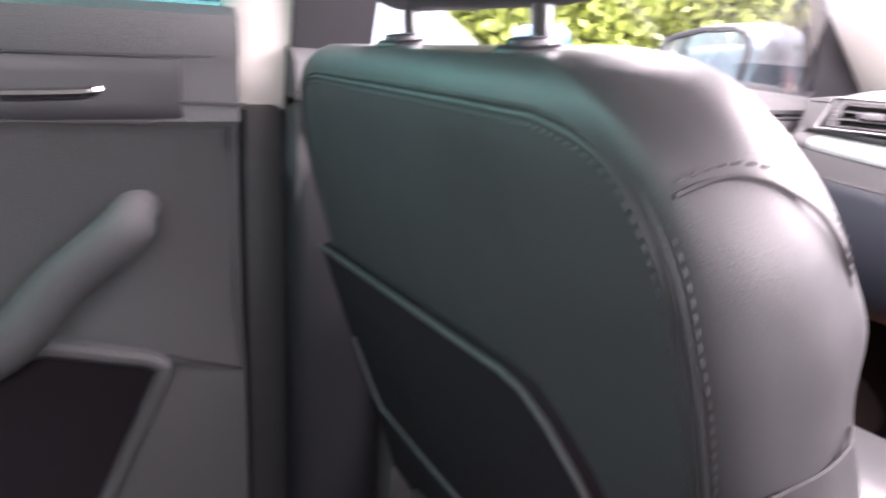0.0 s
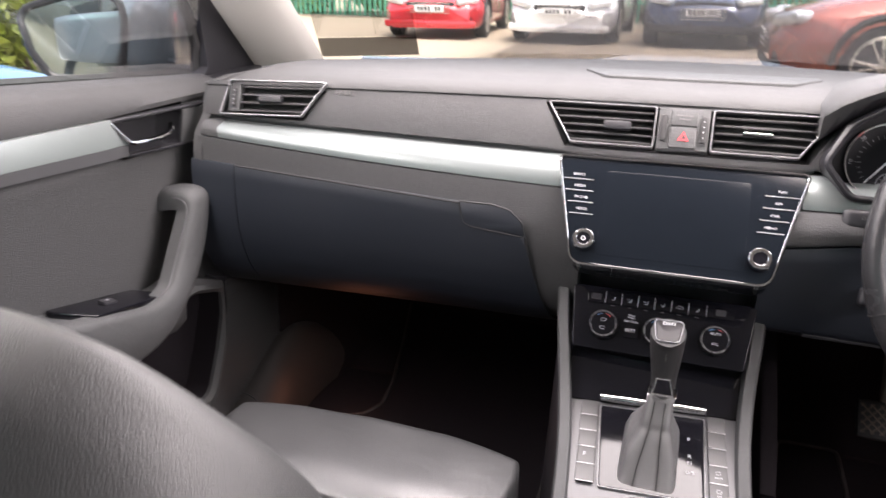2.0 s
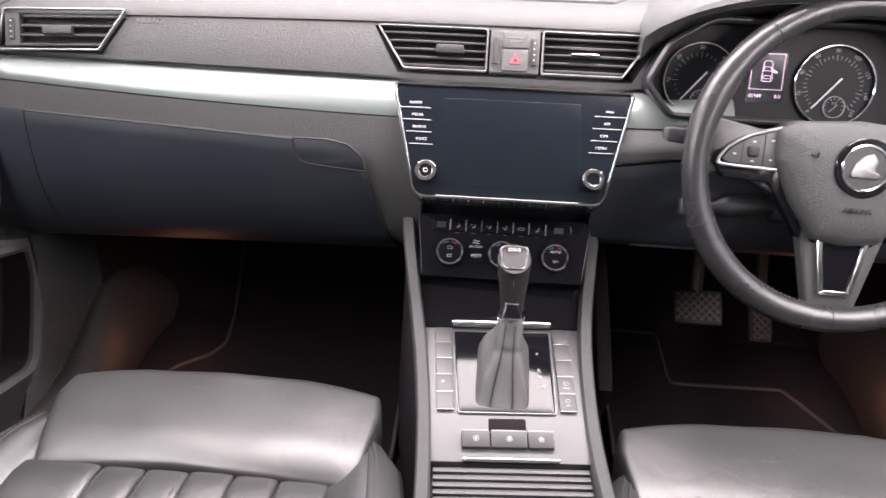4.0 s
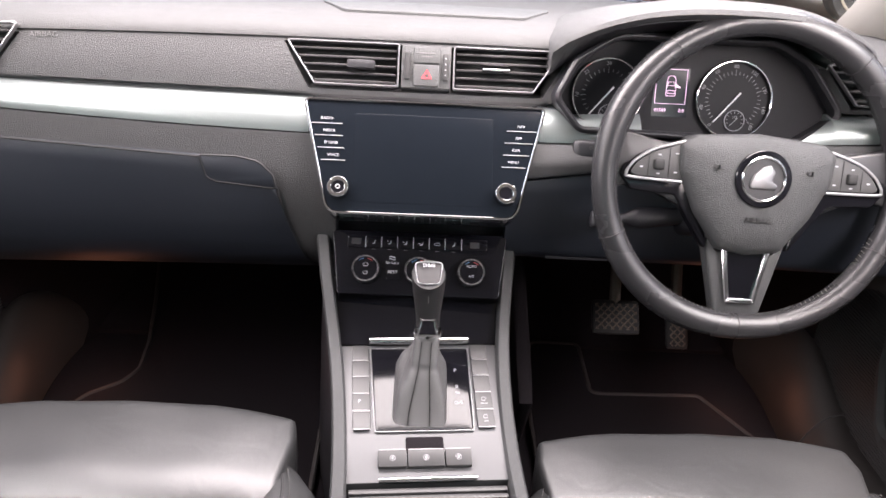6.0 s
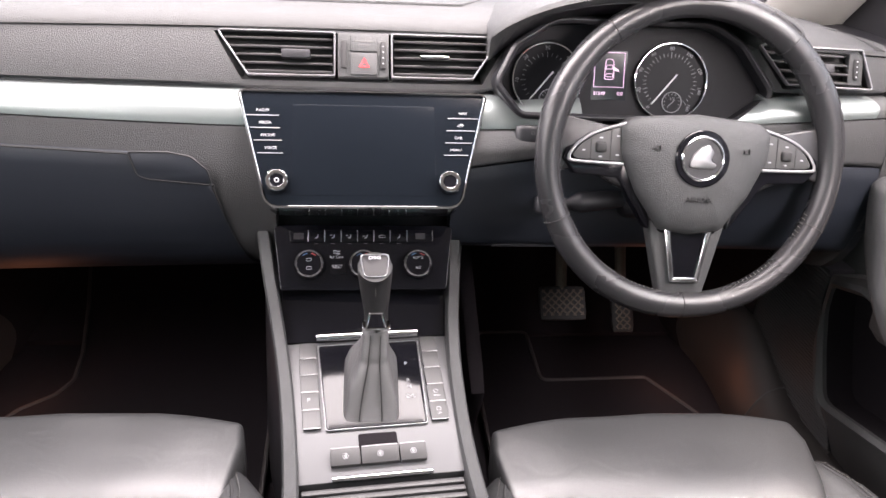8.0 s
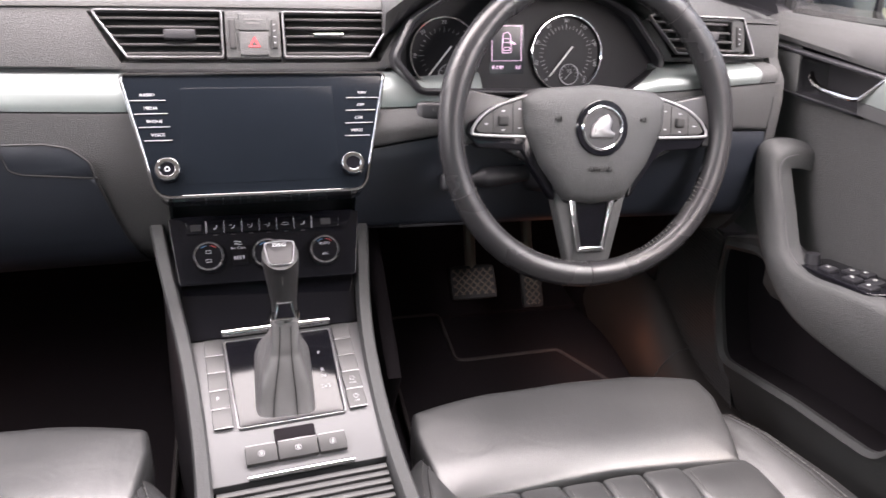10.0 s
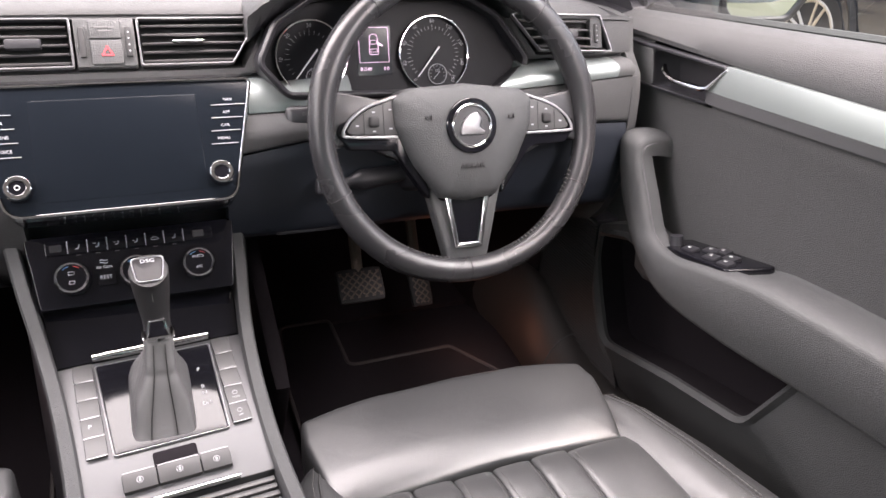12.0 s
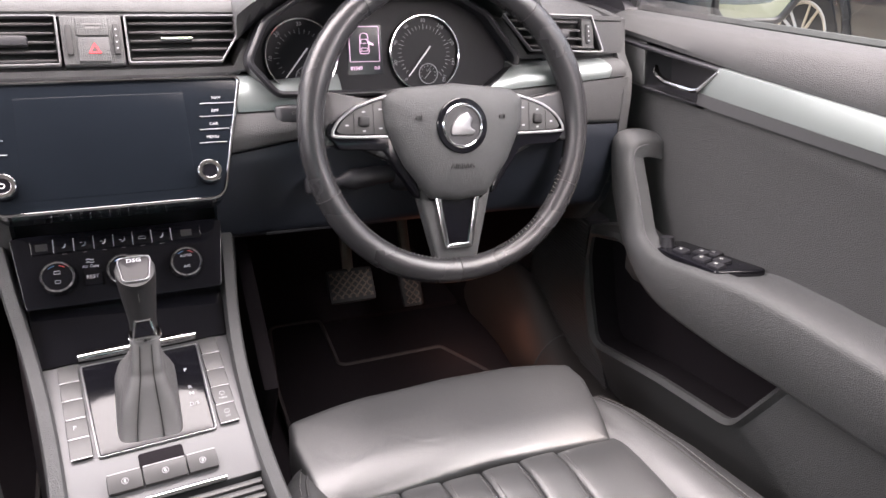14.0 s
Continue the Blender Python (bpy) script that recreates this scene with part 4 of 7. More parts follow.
# ---- gear lever ----
gl = thing("gear_lever", "gear lever with leather gaiter and chrome collar", "gear lever")
base, top = YAW @ Vector((0.0, -0.128, 0.610)), Vector((0.010, -0.072, 0.735))


def gaiter(f, a):
    """A point of the leather boot: square at its foot, twisted and creased, tight at the neck."""
    g = f * f * (3 - 2 * f)
    w = 0.0300 * (1 - g) + 0.0140 * g - 0.0035 * math.sin(math.pi * f) * math.sin(math.pi * f)
    dd = 0.053 * (1 - f ** 0.7) + 0.0145 * f ** 0.7
    k = 10 - 7 * f
    c, s = math.cos(a), math.sin(a)
    rr = (abs(c) ** k + abs(s) ** k) ** (-1 / k)
    hump = math.sin(math.pi * min(1.0, f * 1.05)) ** 0.8
    pl = 1 + 0.022 * hump * math.sin(2 * a + 5 * f) + 0.010 * hump * math.sin(9 * f + 2 * a + 0.8)
    pl -= 0.07 * hump * math.exp(-(((a + 1.9) % (2 * math.pi) - math.pi - (2.9 - 2.2 * f)) / 0.22) ** 2)
    pl += 0.16 * math.exp(-((f - 0.34) / 0.13) ** 2) * max(0.0, -c) ** 3
    pl -= 0.06 * math.exp(-((f - 0.62) / 0.05) ** 2)
    mid = Vector((0.0065, -0.118, 0.0)) * (1 - f) + Vector((0.0120, -0.099, 0.0)) * f
    mid.z = 0.606 + 0.070 * f ** 0.95 + 0.20 * dd * rr * s * (1 - f)
    return mid + Vector((w * rr * c * pl, dd * rr * s * pl, 0))


bm = bmesh.new()
loft(bm, [[gaiter(i / 30, 2 * math.pi * j / 64) for j in range(64)] for i in range(31)])
gt = part("gaiter", bm, BOOT, gl, "creased black leather gaiter", 70)
bm = bmesh.new()
for a in (-1.98, -1.22):
    for da in (-0.05, 0.05):
        stitches(bm, [gaiter(f / 20, a + da) + Vector((0, -0.0006, 0.0003)) for f in range(1, 20)], 0.0036, 0.0024, 0.00045)
part("stitching", bm, THREAD, gt)
bm = bmesh.new()
for a in (-1.98, -1.22):
    tube(bm, [gaiter(f / 30, a) + Vector((0, -0.0002, 0.0001)) for f in range(1, 30)], 0.0006, 4)
part("seam", bm, RUBBER, gt)
axis = (top - Vector((0.0115, -0.094, 0.664))).normalized()
ahead = (Vector((0, 1, 0)) - axis * axis.y).normalized()
LM = panel(Vector((0.0122, -0.097, 0.675)), ahead.cross(axis), ahead)
bm = bmesh.new()
rings = []
for h, w, dd in ((-0.004, 0.0150, 0.0150), (0.000, 0.0160, 0.0155), (0.004, 0.0158, 0.0155), (0.008, 0.0140, 0.0140)):
    rings.append([LM @ Vector((w * math.cos(2 * math.pi * j / 28), dd * math.sin(2 * math.pi * j / 28), h)) for j in range(28)])
loft(bm, rings)
part("collar", bm, CHROME, gl, "chrome collar")


def crown(y):
    """The slanted top of the knob."""
    return 0.0690 + 0.66 * (y + 0.004)


bm = bmesh.new()
rings = []
for h, w, dd in ((0.004, 0.0128, 0.0135), (0.018, 0.0132, 0.0140), (0.032, 0.0150, 0.0165), (0.048, 0.0172, 0.0195), (0.060, 0.0184, 0.0215), (0.070, 0.0186, 0.0220), (0.078, 0.0176, 0.0210), (0.083, 0.0150, 0.0180), (0.0855, 0.0110, 0.0130), (0.0865, 0.005, 0.006)):
    ring = []
    for j in range(40):
        a = 2 * math.pi * j / 40
        x, y = w * math.cos(a), dd * math.sin(a) - 0.004 * (h / 0.08)
        lim = crown(y)
        z = h if h < lim - 0.004 else lim - 0.004 + 0.004 * math.tanh((h - lim + 0.004) / 0.008)
        ring.append(LM @ Vector((x, y, z)))
    rings.append(ring)
loft(bm, rings)
kn = part("knob", bm, leather_mat("knob_leather", (0.022, 0.022, 0.023), 0.45, 1300, 0.2, 0.2, 0.04), gl, "black leather gear knob", 70)
KT = LM @ pose(0, -0.0055, crown(-0.0055) + 0.0006, math.degrees(math.atan(0.66)))
shield = fillet([(-0.0122, -0.0185), (0.0122, -0.0185), (0.0162, 0.0165), (-0.0162, 0.0165)], [0.008, 0.008, 0.006, 0.006], 6)
bm = bmesh.new()
prism(bm, inset2(shield, 0.0015), -0.006, 0.0010, KT, 0.0006)
part("cap_window", bm, mat("smoked_cap", (0.010, 0.009, 0.010), 0.24, scale=60, vary=0.1, spec=0.12), kn, "gloss dark window in the cap")
bm = bmesh.new()
frame_ring(bm, shield, 0.0012, -0.006, 0.0016, KT, 0.0005)
part("cap_frame", bm, EDGE, kn, "chrome frame of the cap window")
words("print", "DSG", 0.0072, KT @ Matrix.Translation((0, 0.0105, 0.0012)), KEYINK, kn, 0.0002)
bm = bmesh.new()
tube(bm, [LM @ Vector((0, y, z)) for y, z in ((-0.0215, 0.052), (-0.0213, 0.046), (-0.0197, 0.038))], 0.0004, 4)
part("seam", bm, THREAD, kn)
RB = LM @ pose(0, -0.0150, 0.0085, 68)
tab = fillet([(-0.0125, -0.0085), (0.0125, -0.0085), (0.0078, 0.0105), (-0.0078, 0.0105)], 0.0025, 4)
bm = bmesh.new()
frame_ring(bm, tab, 0.0022, -0.008, 0.0040, RB, 0.001)
rb2 = part("release_button", bm, CHROME, gl, "chrome framed release button")
bm = bmesh.new()
prism(bm, inset2(tab, 0.002), -0.008, 0.0030, RB, 0.001)
part("button_face", bm, BLACK, rb2, "smoky clear button face")


# ---- instrument cluster ----
HP = panel((0.33, 0.062, 0.911), (1, 0, 0), (0, 0.28, 0.96))
clu = thing("instrument_cluster", "dark instrument cluster with two chrome-ringed dials", "instrument cluster")
cout = fillet([(-0.176, -0.006), (-0.148, -0.040), (0.112, -0.044), (0.158, -0.0130), (0.114, 0.043), (0.075, 0.064), (-0.11, 0.064), (-0.155, 0.036)], [0.012, 0.014, 0.014, 0.012, 0.03, 0.05, 0.05, 0.03], 8)
bm = bmesh.new()
prism(bm, cout, -0.05, -0.012, HP)
part("face", bm, DIALFACE, clu, "matt black dial face")
bm = bmesh.new()
frame_ring(bm, inset2(cout, -0.006), 0.0075, -0.03, 0.009, HP, 0.003)
part("surround", bm, DARK, clu, "dark angular surround")
for cx, r, lo, hi, step, lab in ((-0.116, 0.041, -140, 140, 10, ("0", "10", "20", "30", "40", "50", "60")), (0.036, 0.0445, -140, 140, 20, ("0", "20", "40", "60", "80", "100", "120", "140", "160"))):
    dial = new("rev_counter" if cx < 0 else "speedometer")
    dial.parent = clu
    m = HP @ Matrix.Translation((cx, 0, -0.012))
    bm = bmesh.new()
    frame_ring(bm, circle2(r + 0.0015, 64), 0.0022, 0.0, 0.006, m, 0.0008)
    part("ring", bm, CHROME, dial, "chrome dial ring")
    bm = bmesh.new()
    k = 8 * (len(lab) - 1) // 2
    for i in range(k + 1):
        a = radians(90 - (lo + (hi - lo) * i / k))
        ln = 0.0035 if i % 4 == 0 else 0.002
        c, s = math.cos(a), math.sin(a)
        q = m @ Matrix.Translation(((r - 0.013) * c, (r - 0.013) * s, 0.0008)) @ pose(0, 0, 0, 0, 0, math.degrees(a))
        rbox(bm, (ln, 0.0003, 0.0002), 0.0001, q, n=1)
    part("scale_marks", bm, DIALINK, dial)
    for i, text in enumerate(lab):
        a = radians(90 - (lo + (hi - lo) * i / (len(lab) - 1)))
        rot = math.degrees(a) - 90
        rot = rot if abs(rot) < 120 else rot
        q = m @ Matrix.Translation(((r - 0.0055) * math.cos(a), (r - 0.0055) * math.sin(a), 0.001)) @ pose(0, 0, 0, 0, 0, rot * 0.75)
        words("dial_number", text, 0.0062, q, DIALINK, dial, 0.0001)
    bm = bmesh.new()
    a = radians(90 - lo)
    tube(bm, [m @ Vector((0.011 * -math.cos(a), 0.011 * -math.sin(a), 0.004)), m @ Vector(((r - 0.010) * math.cos(a), (r - 0.010) * math.sin(a), 0.004))], [0.0011, 0.0006], 6)
    part("needle", bm, INK, dial, "pale needle")
    sub = m @ Matrix.Translation((0.004, -0.024, 0.001))
    bm = bmesh.new()
    frame_ring(bm, circle2(0.0125, 32), 0.0008, 0, 0.0012, sub)
    for i in range(9):
        a = radians(200 - 27 * i)
        rbox(bm, (0.0012, 0.0003, 0.0003), 0.0001, sub @ Matrix.Translation((0.0095 * math.cos(a), 0.0095 * math.sin(a), 0.0006)) @ pose(0, 0, 0, 0, 0, math.degrees(a)), n=1)
    tube(bm, [sub @ Vector((0.003, 0.003, 0.002)), sub @ Vector((-0.006, -0.006, 0.002))], 0.0005, 5)
    part("small_gauge", bm, DIALINK, dial)
    if cx < 0:
        bm = bmesh.new()
        a0, a1 = radians(-12), radians(-50)
        pts = [(rr * math.cos(a0 + (a1 - a0) * f / 8), rr * math.sin(a0 + (a1 - a0) * f / 8)) for rr, fs in ((0.034, range(9)), (0.030, range(8, -1, -1))) for f in fs]
        prism(bm, pts, 0, 0.0008, m)
        part("red_zone", bm, RED, dial, "red zone of the scale")
    else:
        words("print", "1/2", 0.005, sub @ Matrix.Translation((0, 0.004, 0.0008)), DIALINK, dial, 0.0001)
dm = HP @ Matrix.Translation((-0.040, 0.007, -0.012))
bm = bmesh.new()
prism(bm, rect2(-0.0215, -0.03, 0.0215, 0.027), 0, 0.001, dm)
disp = part("trip_display", bm, SCREEN, clu, "small lit trip display")
bm = bmesh.new()
frame_ring(bm, rect2(-0.0185, -0.0150, 0.0185, 0.0255), 0.0005, 0.001, 0.0016, dm)
frame_ring(bm, fillet([(-0.0062, -0.0060), (0.0062, -0.0060), (0.0050, 0.0180), (-0.0050, 0.0180)], [0.003, 0.003, 0.005, 0.005], 4), 0.0006, 0.001, 0.0016, dm)
frame_ring(bm, fillet([(-0.0050, 0.0060), (0.0050, 0.0060), (0.0036, 0.0110), (-0.0036, 0.0110)], 0.001), 0.0005, 0.001, 0.0016, dm)
frame_ring(bm, fillet([(-0.0046, -0.0030), (0.0046, -0.0030), (0.0042, 0.0010), (-0.0042, 0.0010)], 0.001), 0.0005, 0.001, 0.0016, dm)
prism(bm, [(0.0056, 0.0050), (0.0115, 0.0035), (0.0110, 0.0055), (0.0056, 0.0085)], 0.001, 0.0016, dm)
part("car_symbol", bm, LCD, disp, "pale pink open-door symbol")
words("print", "81549", 0.0058, dm @ Matrix.Translation((-0.011, -0.0225, 0.0012)), LCD, disp, 0.0002)
words("print", "0.0", 0.0058, dm @ Matrix.Translation((0.0145, -0.0225, 0.0012)), LCD, disp, 0.0002)
# hood over the cluster
bm = bmesh.new()
rings = []
for i in range(31):
    x = 0.145 + 0.385 * i / 30
    f = (x - 0.3375) / 0.1925
    h = max(0.0, 1 - abs(f) ** 2.6)
    zt = 0.955 + 0.058 * h ** 0.8
    yf = 0.075 - 0.045 * h ** 0.7
    zi = 0.930 + 0.062 * h ** 0.8
    ring = [(yf + 0.006, zt - 0.008), (yf, zt - 0.002), (yf + 0.004, zt + 0.003), (yf + 0.05, zt + 0.006), (yf + 0.13, zt + 0.001 - 0.010 * h), (0.34, 0.955), (0.34, 0.93), (0.14, zi - 0.004), (0.085, zi - 0.006)]
    rings.append([(x, a, b) for a, b in ring])
loft(bm, rings)
part("hood", bm, SOFT, dash, "soft grained hood over the dials")
# thin dark sheet added below the hood to keep its underside dark
bm = bmesh.new()
rings = []
for i in range(31):
    x = 0.150 + 0.375 * i / 30
    h = max(0.0, 1 - abs((x - 0.3375) / 0.1925) ** 2.6)
    zt, yf, zi = 0.955 + 0.058 * h ** 0.8, 0.075 - 0.045 * h ** 0.7, 0.930 + 0.062 * h ** 0.8
    low = [(yf + 0.009, zt - 0.0105), (0.085, zi - 0.0085), (0.14, zi - 0.0065)]
    rings.append([(x, a, b) for a, b in low] + [(x, a, b + 0.0015) for a, b in low[::-1]])
loft(bm, rings)
part("hood_dark_sheet", bm, DARK, dash, "dark sheet added under the hood")

bm = bmesh.new()
rings = []
for i in range(19):
    x = 0.232 + 0.255 * i / 18
    f = abs((x - 0.3595) / 0.1275)
    k = 1 - f ** 6
    ring = [(0.062, 0.862), (0.034 - 0.022 * k, 0.858), (0.024 - 0.022 * k, 0.850), (0.026 - 0.012 * k, 0.836), (0.05, 0.826), (0.09, 0.83), (0.09, 0.862)]
    rings.append([(x, a, b) for a, b in ring])
loft(bm, rings)
part("binnacle_base", bm, PLASTIC, dash, "grained lower edge below the dials")

# ---- steering column and wheel ----
col = thing("steering_column", "dark plastic steering column with two stalks", "steering column")
T20 = (0, 0.342, 0.940)
WM = panel((0.373, -0.011, 0.841), (1, 0, 0), T20) @ pose(0, 0, 0, 0, 0, -2.0)
bm = bmesh.new()
rings = []
for d, w, h in ((-0.02, 0.055, 0.05), (-0.06, 0.065, 0.055), (-0.12, 0.07, 0.06), (-0.18, 0.075, 0.06)):
    sec = fillet(rect2(-w, -h - 0.02, w, h - 0.02), 0.02, 4)
    rings.append([WM @ Vector((x, y, d)) for x, y in sec])
loft(bm, rings)
part("cowl", bm, DARK, col)
for s in (-1, 1):
    bm = bmesh.new()
    sx, sy = (0.132, 0.042) if s > 0 else (0.166, 0.019)
    tube(bm, [WM @ Vector((s * 0.05, 0.012, -0.05)), WM @ Vector((s * (sx - 0.02), sy - 0.003, -0.045))], 0.006, 10)
    rbox(bm, (0.032, 0.0115, 0.010), 0.006, WM @ Matrix.Translation((s * sx, sy, -0.045)) @ pose(0, 0, 0, 0, s * 8, 4 * (s > 0)), n=6)
    st = part("stalk", bm, DARK, col, "dark control stalk")
    for k in range(3):
        bm = bmesh.new()
        frame_ring(bm, circle2(0.0020, 12), 0.0005, -0.0003, 0.0003, WM @ Matrix.Translation((s * (sx - 0.015 + 0.014 * k), sy + 0.002, -0.0348)))
        part("symbol", bm, GREYINK, st)
bm = bmesh.new()
tube(bm, [WM @ Vector((-0.05, -0.05, -0.05)), WM @ Vector((-0.112, -0.0575, -0.05)), WM @ Vector((-0.118, -0.058, -0.05)), WM @ Vector((-0.126, -0.059, -0.05)), WM @ Vector((-0.150, -0.0615, -0.047))], [0.010, 0.013, 0.011, 0.0065, 0.0065], 14)
rbox(bm, (0.013, 0.0105, 0.008), 0.005, WM @ Matrix.Translation((-0.156, -0.0625, -0.046)), n=5)
part("cruise_stalk", bm, DARK, col, "short lower stalk")
bm = bmesh.new()
bmesh.ops.create_cone(bm, cap_ends=True, segments=24, radius1=0.016, radius2=0.015, depth=0.012, matrix=panel((0.545, 0.035, 0.838), (1, 0, 0), (0, 0.2, 1)))
ig = part("light_switch", bm, DARK, col, "round rotary switch")

wh = thing("steering_wheel", "three-spoke black leather steering wheel with chrome details", "steering wheel")


def rim_point(a, b, extra=0.0):
    R = 0.1695
    c, s = math.cos(a), math.sin(a)
    thick = 0.0142 + 0.0016 * max(0.0, math.cos(2 * (a - radians(60)))) + 0.0018 * math.exp(-((math.degrees(a) % 360 - 20) / 16) ** 2) + 0.0018 * math.exp(-((math.degrees(a) % 360 - 160) / 16) ** 2)
    rr = R + (thick + extra) * math.cos(b)
    flat = 1.0 - 0.02 * max(0, -s) ** 6
    return WM @ Vector((rr * c, rr * s * flat * 1.02 - 0.001, (thick + extra) * 1.08 * math.sin(b)))


N = 96
bm = bmesh.new()
rings = [[rim_point(2 * math.pi * i / N, 2 * math.pi * j / 18) for j in range(18)] for i in range(N)]
loft(bm, rings + [rings[0]], caps=False)
bmesh.ops.remove_doubles(bm, verts=bm.verts, dist=1e-6)
rim = part("rim", bm, WHEELHIDE, wh, "worn black leather rim")
for deg in (52, 128, 270, 205, 335):
    bm = bmesh.new()
    rr = [rim_point(radians(deg), 2 * math.pi * j / 18, 0.0003) for j in range(19)]
    tube(bm, rr, 0.0006, 5)
    part("seam", bm, RUBBER, rim)
bm = bmesh.new()
for i in range(10, 170):
    a = radians(i * 2.0 + 0.5)
    p, q = rim_point(a, math.pi - 0.35, 0.0004), rim_point(a + 0.012, math.pi + 0.05, 0.0004)
    if 180 < math.degrees(a) < 360:
        tube(bm, [p, q], 0.0006, 4)
part("stitching", bm, THREAD, rim)

pad = fillet([(-0.089, 0.033), (-0.072, 0.044), (0.0, 0.050), (0.072, 0.044), (0.089, 0.033), (0.087, 0.002), (0.066, -0.042), (0.036, -0.082), (0.0, -0.087), (-0.036, -0.082), (-0.066, -0.042), (-0.087, 0.002)], 0.010, 3)
bm = bmesh.new()
rings = [[WM @ Vector((x, y, -0.02)) for x, y in pad]]
for f, h in ((1.0, 0.004), (0.985, 0.010), (0.95, 0.0155), (0.85, 0.020), (0.65, 0.024), (0.35, 0.0265), (0.05, 0.0272)):
    rings.append([WM @ Vector((x * f, -0.012 + (y + 0.012) * f, h)) for x, y in pad])
loft(bm, rings)
hub = part("airbag_cover", bm, PLASTIC, wh, "grained airbag cover")
LG = WM @ Matrix.Translation((0, 0, 0.0268))
bm = bmesh.new()
frame_ring(bm, circle2(0.0315, 48), 0.0065, -0.006, 0.0022, LG, 0.001)
part("badge_bezel", bm, BLACK, hub, "gloss black badge surround")
bm = bmesh.new()
frame_ring(bm, circle2(0.0252, 48), 0.0028, -0.004, 0.0036, LG, 0.001)
part("badge_ring", bm, CHROME, hub, "chrome badge ring")
bm = bmesh.new()
prism(bm, circle2(0.0228, 40), -0.004, 0.0012, LG)
part("badge_disc", bm, DARK, hub)
bm = bmesh.new()
prism(bm, fillet([(-0.0150, -0.0110), (0.0130, -0.0110), (0.0165, -0.0060), (0.0090, -0.0020), (0.0120, 0.0080), (0.0060, 0.0160), (-0.0030, 0.0130), (-0.0120, 0.0040), (-0.0150, -0.0040)], 0.003, 3), 0.001, 0.0034, LG, 0.0014)
part("badge_emblem", bm, mat("emblem_metal", (0.20, 0.20, 0.205), 0.34, metal=0.9, scale=300, vary=0.1), hub, "plain dull metal emblem")
words("airbag_lettering", "AIRBAG", 0.0088, WM @ pose(0, -0.046, 0.0262, -2), RUBBER, hub, 0.0008)
for s in (-1, 1):
    bm = bmesh.new()
    frame_ring(bm, [(-0.0034, -0.0012), (0.0034, -0.0030), (0.0034, 0.0030), (-0.0034, 0.0012)], 0.0004, -0.001, 0.0012, WM @ pose(s * 0.052, 0.010, 0.0254, 0, s * 6))
    part("horn_mark", bm, RUBBER, hub)
for s in (-1, 1):
    def mir(pts):
        return [(s * x, y) for x, y in pts][::s]
    # spoke carrier to the rim
    bm = bmesh.new()
    sp = fillet(mir([(0.060, -0.046), (0.068, 0.030), (0.105, 0.034), (0.160, 0.045), (0.170, 0.010), (0.158, -0.022), (0.130, -0.014)]), 0.006, 3)
    prism(bm, sp, -0.016, 0.0, WM, 0.004)
    spk = part("spoke", bm, WHEELHIDE, wh, "black leather spoke")
    bm = bmesh.new()
    gp = fillet(mir([(0.044, -0.088), (0.088, -0.025), (0.138, -0.0225), (0.153, -0.006), (0.150, 0.006), (0.080, 0.038), (0.060, 0.0)]), [0.004, 0.02, 0.008, 0.006, 0.006, 0.003, 0.003], 4)
    prism(bm, gp, -0.012, 0.004, WM, 0.002)
    part("gloss_trim", bm, BLACK, spk, "gloss black lower trim")
    bp = fillet(mir([(0.082, -0.0075), (0.137, -0.0060), (0.1430, -0.0020), (0.134, 0.0110), (0.116, 0.0230), (0.082, 0.0340)]), [0.002, 0.004, 0.004, 0.012, 0.016, 0.002], 6)
    bm = bmesh.new()
    prism(bm, bp, -0.01, 0.0065, WM, 0.001)
    bt = part("button_pad", bm, BUTTON, spk, "grey multifunction buttons")
    bm = bmesh.new()
    line = [(0.083, 0.0358), (0.1165, 0.0248), (0.1360, 0.0120), (0.1440, 0.0020), (0.1462, -0.0040), (0.1400, -0.0082), (0.083, -0.0098)]
    tube(bm, curve3([WM @ Vector((s * x, y, 0.0066)) for x, y in line], 36), 0.0019, 8, up=WM.to_3x3() @ Vector((0, 0, 1)), flat=0.8)
    part("bright_surround", bm, EDGE, spk, "satin chrome surround")
    for a, b in (((0.099, -0.007), (0.099, 0.028)), ((0.122, -0.006), (0.122, 0.018))):
        bm = bmesh.new()
        tube(bm, [WM @ Vector((s * a[0], a[1], 0.0066)), WM @ Vector((s * b[0], b[1], 0.0066))], 0.0006, 5)
        part("gap", bm, RUBBER, bt)
    bm = bmesh.new()
    rbox(bm, (0.0062, 0.0062, 0.006), 0.003, WM @ Matrix.Translation((s * 0.1105, 0.008, 0.0045)), n=5)
    part("scroll_wheel", bm, RUBBER, bt, "ribbed scroll wheel")
    for dx, dy in ((0.130, 0.004), (0.1105, 0.0185), (0.091, 0.021), (0.091, 0.000), (0.1105, -0.0025)):
        bm = bmesh.new()
        rbox(bm, (0.0018, 0.0009, 0.0003), 0.0002, WM @ Matrix.Translation((s * dx, dy, 0.0068)), n=1)
        part("symbol", bm, KEYINK, bt)
